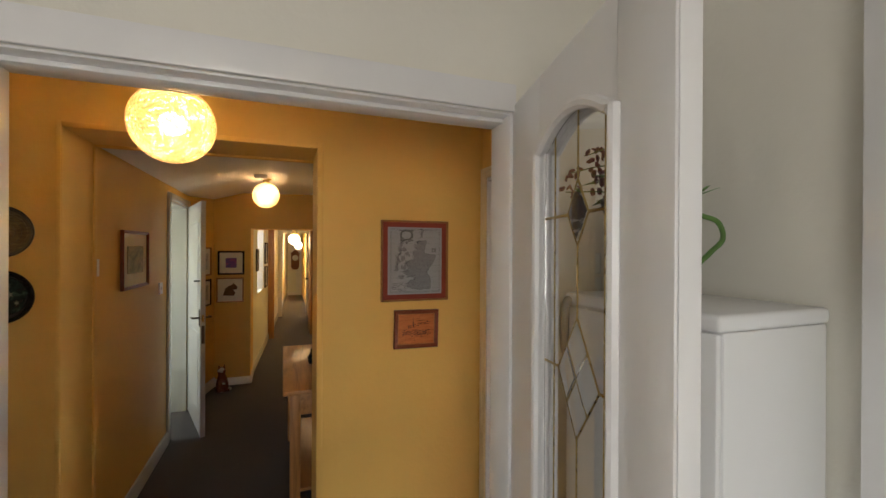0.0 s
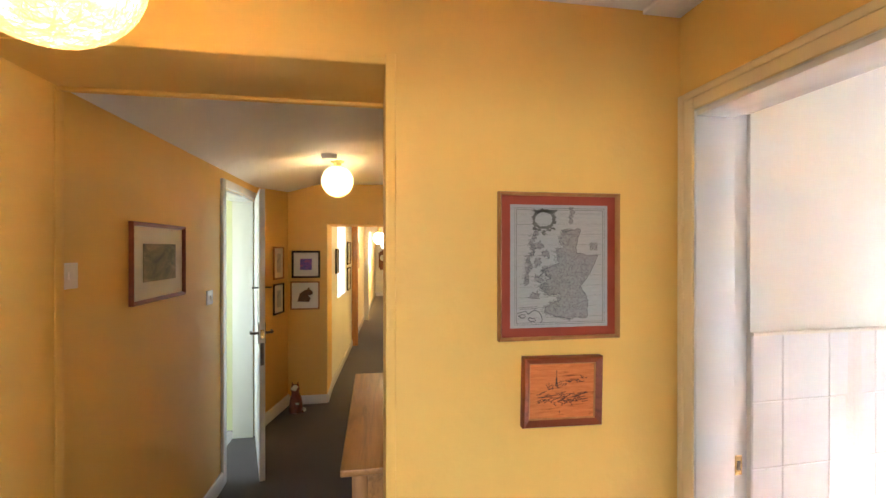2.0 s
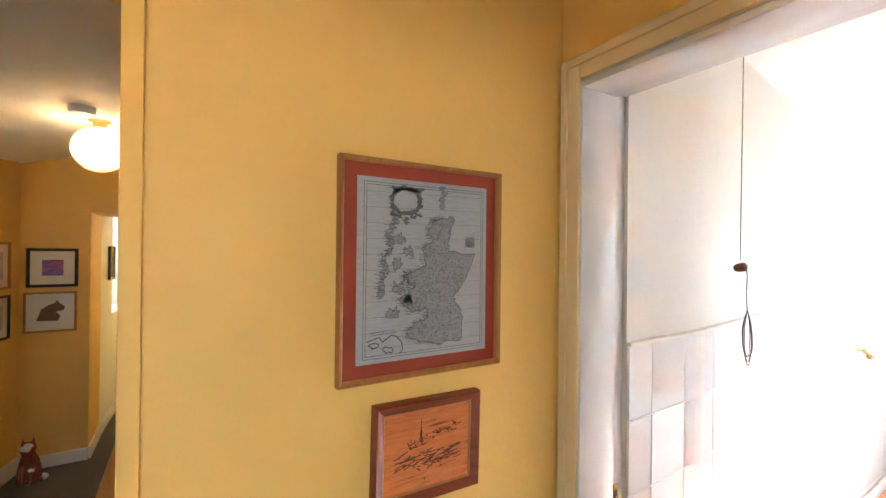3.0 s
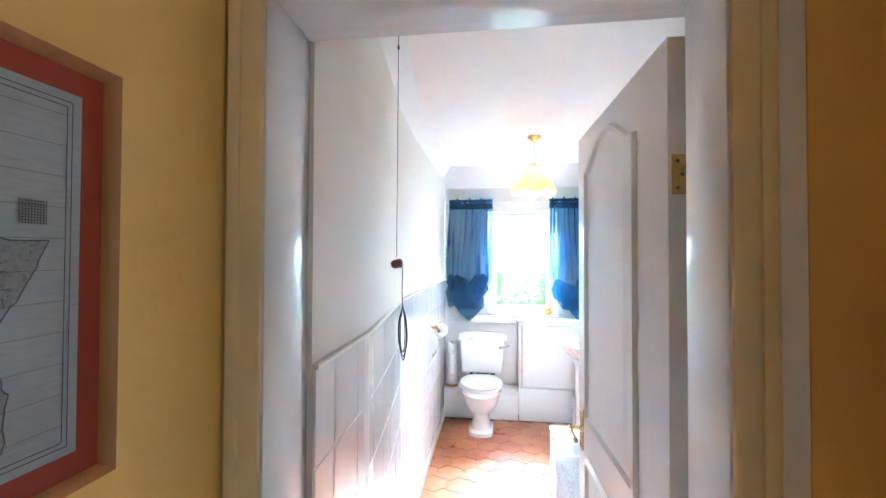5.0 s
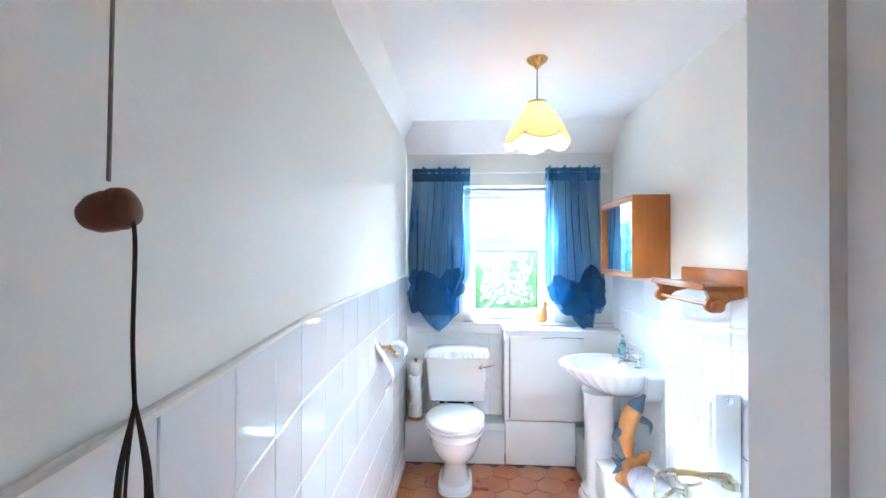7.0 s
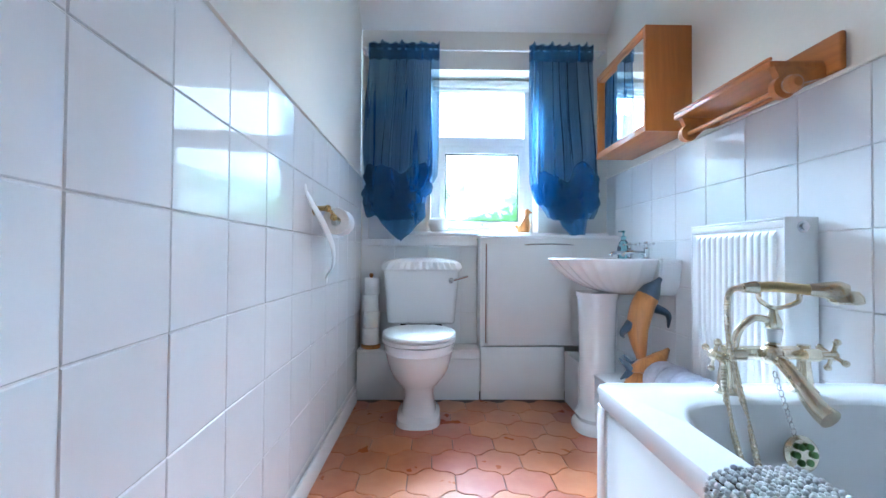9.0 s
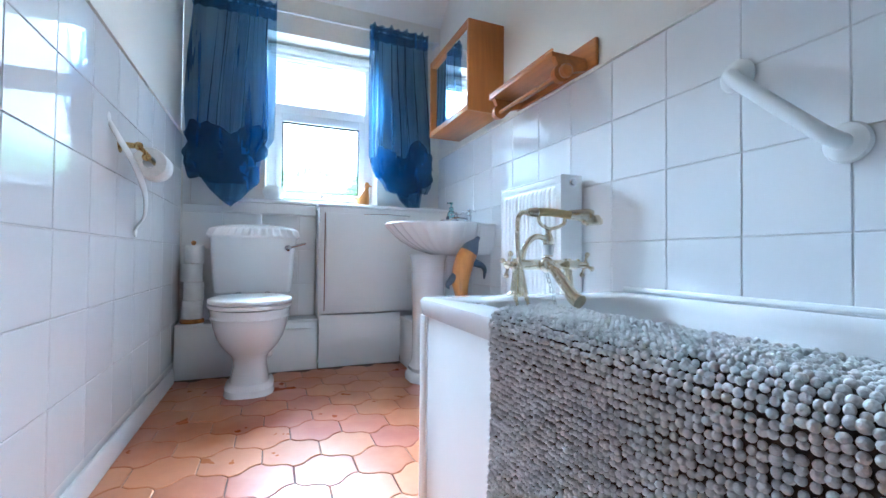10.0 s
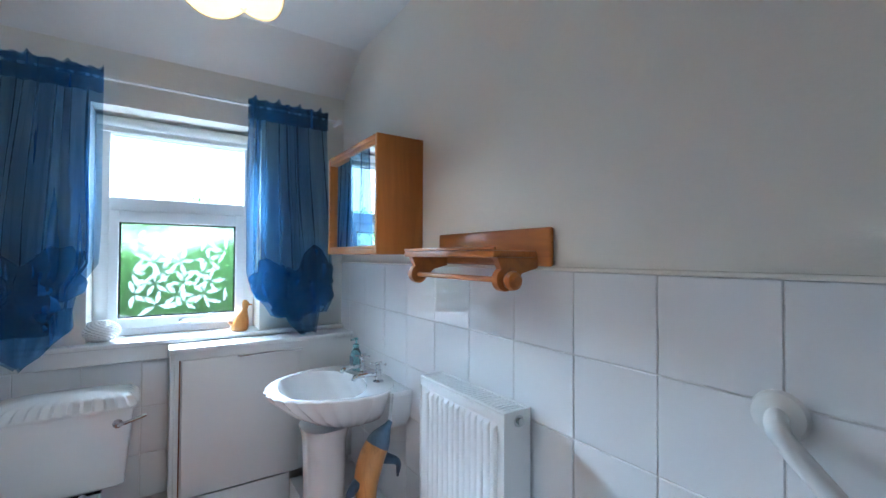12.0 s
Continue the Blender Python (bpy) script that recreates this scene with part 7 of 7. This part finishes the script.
# ---- passage door, cat, table ----
def passage_door():
    hx, hy = -1.925, 2.53
    ex, ey = -1.70, 1.80
    ang = math.degrees(math.atan2(ey - hy, ex - hx))
    t = thing("door_side_room", "white painted door standing open into the passage", "door", hx, hy, 0.008, ang, kind="structure")
    W, H, T = 0.76, 1.97, 0.036
    part("leaf", B(0, 0, 0, W, T, H, 0.003), M_door, t, local=True)
    for yf, s in ((0.0, -1), (T, 1)):
        for z0, z1 in ((0.2, 0.85), (1.0, 1.8)):
            bm = bmesh.new()
            rings = [[(u, yf + s * e, z) for u, z in ((0.12 + k, z0 + k), (W - 0.12 - k, z0 + k), (W - 0.12 - k, z1 - k), (0.12 + k, z1 - k))] for k, e in ((0, 0.0005), (0.006, 0.006), (0.02, 0.002), (0.05, 0.006))]
            loft(bm, rings, False, True)
            part("panel", bm, M_door, t, local=True)
        bm = bmesh.new()
        tube(bm, curve([(W - 0.05, yf, 0.99), (W - 0.05, yf + s * 0.045, 0.99), (W - 0.07, yf + s * 0.05, 0.99), (W - 0.15, yf + s * 0.05, 0.985)], 16), 0.008, 8)
        box(bm, W - 0.07, yf + (0.0005 if s > 0 else -0.006), 0.92, W - 0.03, yf + (0.006 if s > 0 else -0.0005), 1.06, 0.002)
        part("lever_handle", bm, M_darkmetal, t, "dark metal lever handle", local=True)
        bm = bmesh.new()
        tube(bm, [(W - 0.04, yf, 1.30), (W - 0.04, yf + s * 0.045, 1.30)], 0.006, 8)
        part("hook", bm, M_darkmetal, t, local=True)
    part("lock_plate", B(W, 0.007, 0.78, W + 0.0015, 0.029, 0.93), M_darkmetal, t, "dark lock plate", local=True)
    part("latch_plate", B(W, 0.007, 0.96, W + 0.0015, 0.029, 1.02), M_brass, t, "brass latch plate", local=True)


passage_door()


def cat():
    x, y = -1.69, 3.05
    bm = figure_blob([(x, y, 0.001, 0.055, 0.065), (x, y, 0.02, 0.065, 0.075), (x, y, 0.08, 0.062, 0.068), (x, y - 0.005, 0.14, 0.05, 0.052), (x - 0.002, y - 0.012, 0.18, 0.036, 0.038), (x - 0.004, y - 0.016, 0.20, 0.035, 0.036), (x - 0.004, y - 0.02, 0.225, 0.042, 0.042), (x - 0.004, y - 0.02, 0.25, 0.036, 0.036), (x - 0.004, y - 0.018, 0.265, 0.02, 0.02)])
    for s in (-1, 1):
        tube(bm, [(x - 0.004 + s * 0.022, y - 0.016, 0.25), (x - 0.004 + s * 0.028, y - 0.014, 0.292)], [0.014, 0.002], 8)
        tube(bm, curve([(x + s * 0.022, y - 0.045, 0.13), (x + s * 0.02, y - 0.062, 0.06), (x + s * 0.02, y - 0.075, 0.012)], 10), 0.017, 10)
    tube(bm, curve([(x + 0.05, y + 0.03, 0.02), (x + 0.085, y, 0.018), (x + 0.07, y - 0.05, 0.016)], 12), 0.013, 8)
    m, nt, b, v = base("brown_and_white_glaze")
    geo = nt.nodes.new("ShaderNodeNewGeometry")
    nz = noise_tex(nt, geo.outputs["Position"], 9, 2)
    nt.links.new(ramp(nt, nz, [(0.40, (0.16, 0.035, 0.016)), (0.55, (0.20, 0.05, 0.022)), (0.60, (0.74, 0.71, 0.64))]), b.inputs["Base Color"])
    b.inputs["Roughness"].default_value = 0.15
    tagged(part("cat_figure", bm, m), "glazed brown and white sitting cat figure on carpet", "figurine")


cat()


def console_table():
    t = thing("console_table", "narrow orange pine side table standing in the passage", "table", -0.78, 1.0, 0)
    x0, x1, y0, y1 = -1.062, -0.52, 0.405, 1.61
    part("tabletop", B(x0, y0, 0.735, x1, y1, 0.762, 0.006, 3), M_pineY, t)
    for xa, ya in ((x0 + 0.04, y0 + 0.05), (x1 - 0.10, y0 + 0.05), (x0 + 0.04, y1 - 0.11), (x1 - 0.10, y1 - 0.11)):
        part("leg", B(xa, ya, 0.0, xa + 0.06, ya + 0.06, 0.735, 0.004), M_pineZ, t)
    part("apron", B(x0 + 0.045, y0 + 0.055, 0.60, x1 - 0.05, y0 + 0.075, 0.735, 0.002), M_pineY, t)
    part("apron", B(x0 + 0.045, y1 - 0.075, 0.60, x1 - 0.05, y1 - 0.055, 0.735, 0.002), M_pineY, t)
    part("apron", B(x0 + 0.048, y0 + 0.11, 0.60, x0 + 0.066, y1 - 0.11, 0.735, 0.002), M_pineY, t)
    part("lower_shelf", B(x0 + 0.05, y0 + 0.06, 0.14, x1 - 0.06, y1 - 0.06, 0.16, 0.003), M_pineY, t)


console_table()
t = thing("small_vase", "small dark vase standing on the pine table", "vase", -0.93, 0.86, 0.762)
bm = bmesh.new()
lathe(bm, [(0.025, 0.7625), (0.035, 0.78), (0.036, 0.81), (0.018, 0.84), (0.015, 0.86), (0.020, 0.868)], -0.86, 0.98, 0, 20)
part("body", bm, M_black, t)


# ---- far passage ----
def clock():
    x, y, z = -0.69, 12.79, 0.86
    t = thing("wall_clock", "dark wooden pendulum wall clock at the passage end", "clock", x, y, z)
    part("case", B(x - 0.13, y - 0.09, z + 0.06, x + 0.13, y, z + 0.52, 0.01), M_brownwood, t)
    bm = bmesh.new()
    prism(bm, [(x - 0.16, z + 0.52), (x + 0.16, z + 0.52), (x + 0.10, z + 0.58), (x, z + 0.66), (x - 0.10, z + 0.58)], y - 0.10, y, "xz")
    part("crest", bm, M_brownwood, t)
    bm = bmesh.new()
    lathe(bm, [(0.095, 0), (0.095, 0.006), (0.085, 0.008)], x, y - 0.0905, z + 0.39, 30, m=Matrix.Rotation(radians(90), 4, "X"))
    part("dial", bm, M_mount, t, "white clock dial")
    part("foot", B(x - 0.09, y - 0.07, z, x + 0.09, y, z + 0.06, 0.012), M_brownwood, t)


clock()
for yy, zc, hh in ((4.05, 1.42, 0.30),):
    picture("dark_picture", pose(west(yy) + 0.004, yy, zc, 0, 0, 87), 0.20, hh, 0.02, 0.02, M_black, "small dark framed picture by the recess", None, 0, M_landscape)
for yy, zc in ((5.25, 1.50), (5.25, 1.12)):
    picture("mounted_picture", pose(west(yy) + 0.004, yy, zc, 0, 0, 87), 0.34, 0.34, 0.02, 0.02, M_black, "framed print with a white mount in the passage", M_mount, 0.05, M_bluegrey)
picture("dark_picture", pose(west(6.6) + 0.004, 6.6, 1.45, 0, 0, 87), 0.5, 0.5, 0.03, 0.02, M_brownwood, "dark framed picture on the far passage wall", None, 0, M_landscape)
t = thing("door_pine", "orange pine door standing open in the far passage", "door", -0.58, 5.86, 0.005, kind="structure")
part("leaf", B(-0.60, 5.86, 0.005, -0.56, 6.55, 1.93, 0.004), M_pineZ, t)
bm = bmesh.new()
lathe(bm, [(0.012, 0), (0.012, 0.03), (0.026, 0.04), (0.028, 0.055), (0.015, 0.066)], -0.60, 6.48, 0.98, 18, m=Matrix.Rotation(radians(-90), 4, "Y"))
part("knob", bm, M_darkmetal, t, "dark round door knob")
for nm, y0, y1 in (("window_2", 9.0, 10.3), ("window_3", 4.15, 4.95)):
    t = thing(nm, "white framed passage window in a deep recess", "window", west((y0 + y1) / 2) - 0.19, (y0 + y1) / 2, 0.95, kind="structure")
    xa = west((y0 + y1) / 2) - 0.20
    bm = bmesh.new()
    box(bm, xa, y0, 0.95, xa + 0.04, y0 + 0.05, 2.0)
    box(bm, xa, y1 - 0.05, 0.95, xa + 0.04, y1, 2.0)
    box(bm, xa, y0 + 0.05, 1.95, xa + 0.04, y1 - 0.05, 2.0)
    box(bm, xa, y0 + 0.05, 0.95, xa + 0.04, y1 - 0.05, 1.0)
    part("window_frame", bm, M_upvc, t)
    p = part("pane", B(xa + 0.018, y0 + 0.05, 1.0, xa + 0.022, y1 - 0.05, 1.95), M_glass, t)
    p.visible_shadow = False


# ---- garden outside the bathroom window ----
struct("ground", B(3.86, -60, -0.5, 120, 60, -0.35), M_asphalt, "grass garden outside the window", "ground")


bm = bmesh.new()
loft(bm, [[(75 + 6 * math.cos(radians(a)), 80 * math.sin(radians(a)), z) for a in range(-80, 81, 10)] for z in (-1, 60)], False, False, False)
struct("backdrop", bm, M_skyglow, "pale bright overcast sky beyond the garden", "sky")


def hedge():
    t = thing("hedge", "dense leafy green hedge across the garden", "hedge", 6.8, -0.6, -0.35)
    bm = bmesh.new()
    n = 40
    rings = []
    for i in range(n + 1):
        y = -7 + 14 * i / n
        k = 0.10 * math.sin(i * 1.3) + 0.06 * math.sin(i * 3.1)
        rings.append([(7.0 + k, y, -0.35), (6.95 - k * 0.5, y, 0.6), (7.0, y, 1.40 + k), (7.1, y, 1.52 + k), (7.4, y, 1.45 + k), (7.5, y, -0.35)])
    loft(bm, rings)
    part("core", bm, M_hedge, t)
    rng = random.Random(77)
    vs, fs = [], []
    for k in range(20000):
        y = rng.uniform(-5.5, 4.5)
        if rng.random() < 0.7:
            p = Vector((rng.uniform(6.35, 6.95), y, rng.uniform(-0.2, 1.70)))
        else:
            p = Vector((rng.uniform(6.4, 7.4), y, 1.68 + rng.uniform(-0.05, 0.20) + 0.08 * math.sin(y * 5)))
        q = Euler([rng.uniform(0, 6.28) for _ in range(3)]).to_matrix()
        L, w = rng.uniform(0.04, 0.075), rng.uniform(0.018, 0.032)
        b = len(vs)
        vs += [tuple(p + q @ Vector(c)) for c in ((0, 0, 0), (L * 0.45, w, 0.006), (L, 0, 0), (L * 0.45, -w, 0.006))]
        fs.append((b, b + 1, b + 2, b + 3))
    me = bpy.data.meshes.new("leaves")
    me.from_pydata([tuple(WM[t].inverted() @ Vector(v)) for v in vs], [], fs)
    me.materials.append(M_hedgeleaf)
    o = new("leaves", me)
    o.parent = t
    tagged(o, kind="stuff")


hedge()

# ---- tiles ----
TILE_MESH = {}


def tile_mesh(w, h, axis, side):
    """Chamfered glazed tile in a wall plane; side is the way that it faces along its axis."""
    key = (round(w, 3), round(h, 3), axis, side)
    if key in TILE_MESH:
        return TILE_MESH[key]
    g, c, d = 0.0010, 0.0020, 0.0028
    vs = []
    for inset, depth in ((g, 0.0), (g, d - 0.0018), (g + c, d)):
        for u, v in ((inset, inset), (w - inset, inset), (w - inset, h - inset), (inset, h - inset)):
            vs.append((u, side * depth, v) if axis == "y" else (side * depth, u, v))
    fs = [(0, 1, 5, 4), (1, 2, 6, 5), (2, 3, 7, 6), (3, 0, 4, 7), (4, 5, 9, 8), (5, 6, 10, 9), (6, 7, 11, 10), (7, 4, 8, 11), (8, 9, 10, 11)]
    flip = (axis == "y") == (side > 0)
    me = bpy.data.meshes.new("tile")
    me.from_pydata(vs, [], [f[::-1] if flip else f for f in fs])
    me.materials.append(M_tile)
    TILE_MESH[key] = me
    return me


def tiles(parent, axis, plane, side, us, zs, skip=lambda u0, u1, z0, z1: False):
    rng = random.Random(5)
    for u0, u1 in zip(us, us[1:]):
        for z0, z1 in zip(zs, zs[1:]):
            if u1 - u0 < 0.02 or z1 - z0 < 0.02 or skip(u0, u1, z0, z1):
                continue
            o = new("tile", tile_mesh(u1 - u0, z1 - z0, axis, side))
            at = (u0, plane, z0) if axis == "y" else (plane, u0, z0)
            o.location = at
            tilt = rng.uniform(-0.25, 0.25)
            o.rotation_euler = (0, 0, radians(tilt)) if axis == "y" else (0, 0, radians(tilt))
            o.parent = parent


def steps(a, b, anchor, pitch):
    k0 = math.ceil((a - anchor) / pitch - 1e-6)
    out = [a]
    while anchor + k0 * pitch < b - 1e-6:
        v = anchor + k0 * pitch
        if v > a + 1e-6:
            out.append(v)
        k0 += 1
    return out + [b]


rows = steps(0.075, 1.312, 1.312, 0.2035)


def tile_bed(name, bm, label):
    o = struct(name, bm, M_grout, label, "tiled wall", False)
    o.matrix_world = Matrix.Translation(o.location)
    return o


def reset_parent(bed):
    """A bed whose tiles are given in world coordinates."""
    e = thing(bed + "_tiles", "white glazed square wall tiles", "tiling", kind="structure")
    return e


struct("tile_bed_north", along_north(NX, [(0.0, 0.0), (0.0035, 0.0), (0.0035, 1.312), (0.0, 1.312)]), M_grout, "grouted backing of the wall tiles", "tiled wall", False)
for nm, args in (("tile_bed_south", (0.252, -1.43, 0.0, 3.578, -1.4265, 1.312)), ("tile_bed_window", (3.5765, -1.4265, 0.0, 3.58, 0.0965, 0.93))):
    struct(nm, B(*args), M_grout, "grouted backing of the wall tiles", "tiled wall", False)
e = reset_parent("wall_north")
joints = [0.194, 0.305, 0.482, 0.680, 0.878, 1.076, 1.274] + [1.473 + 0.213 * k for k in range(10)] + [3.574]
rng = random.Random(5)
for u0, u1 in zip(joints, joints[1:]):
    turn = math.atan2(north(u1) - north(u0), u1 - u0)
    for z0, z1 in zip(rows, rows[1:]):
        if u1 - u0 < 0.02 or z1 - z0 < 0.02:
            continue
        o = new("tile", tile_mesh(math.hypot(u1 - u0, north(u1) - north(u0)), z1 - z0, "y", -1))
        o.location = (u0, north(u0) - 0.0036, z0)
        o.rotation_euler = (radians(rng.uniform(-0.12, 0.12)), 0, turn + radians(rng.uniform(-0.2, 0.2)))
        o.parent = e
e = reset_parent("wall_south")
tiles(e, "y", -1.4265, 1, steps(0.254, 3.574, 1.775, 0.2090), rows, lambda u0, u1, z0, z1: (u1 < 1.95 and z1 < 0.5) or (z1 < 0.29 and u1 < 3.4))
e = reset_parent("wall_window")
tiles(e, "x", 3.5765, -1, steps(-0.62, 0.089, 0.089, 0.2035), [0.29, 0.48, 0.683, 0.8865, 0.93])
e = reset_parent("wall_window_side")
tiles(e, "x", 3.5765, -1, [0.05 - 0.145, 0.05, 0.089], [0.93, 1.13, 1.312])
struct("tile_trim_north", along_north(NX, [(0.0002, 1.312), (0.014, 1.312), (0.014, 1.319), (0.011, 1.322), (0.0002, 1.322)]), M_bathwall, "thin cream trim capping the wall tiles", "trim")
struct("tile_trim_south", box(bmesh.new(), 0.254, -1.4298, 1.312, 3.578, -1.416, 1.322, 0.003), M_bathwall, "thin cream trim capping the wall tiles", "trim")

# hexagonal terracotta floor tiles with wavy sides
W_T, P_T = 0.180, 0.156


def hex_outline(k=1.0):
    r = W_T / math.sqrt(3)
    pts = []
    for i in range(6):
        a0, a1 = radians(60 * i), radians(60 * (i + 1))
        p, q = Vector((math.cos(a0), math.sin(a0), 0)) * r, Vector((math.cos(a1), math.sin(a1), 0)) * r
        n = Vector(((p + q) / 2).normalized())
        for s in range(8):
            f = s / 8
            wob = 0.0 if i in (1, 4) else 0.0075 * math.sin(2 * math.pi * f)
            pts.append(p.lerp(q, f) + n * wob)
    out = []
    for p in pts:
        out.append(p * (1 - k / p.length))
    return out


def hex_mesh(name):
    o1, o2 = hex_outline(0.0016), hex_outline(0.0045)
    n = len(o1)
    vs = [(p.x, p.y, -0.006) for p in o1] + [(p.x, p.y, -0.0015) for p in o1] + [(p.x, p.y, 0.0) for p in o2]
    fs = [tuple(range(2 * n, 3 * n))]
    for a in (0, n):
        for i in range(n):
            j = (i + 1) % n
            fs.append((a + i, a + j, a + n + j, a + n + i))
    me = bpy.data.meshes.new(name)
    me.from_pydata(vs, [], fs)
    me.materials.append(M_terrafloor)
    return me


HEX = hex_mesh("floor_tile")
e = thing("floor_tiles", "orange glazed terracotta floor tiles with wavy edges", "floor tiles", kind="structure")
rng = random.Random(9)
for i in range(-14, 9):
    for j in range(-6, 6):
        x = 2.385 + i * P_T
        y = -0.447 + j * W_T + (W_T / 2 if i % 2 else 0)
        if not (0.30 < x < 3.46 and -1.17 < y < 0.15) or (x < 1.98 and y < -0.80):
            continue
        o = new("floor_tile", HEX)
        o.location = (x, y, rng.uniform(-0.0008, 0.0))
        o.rotation_euler = (radians(rng.uniform(-0.25, 0.25)), radians(rng.uniform(-0.25, 0.25)), 0)
        o.parent = e
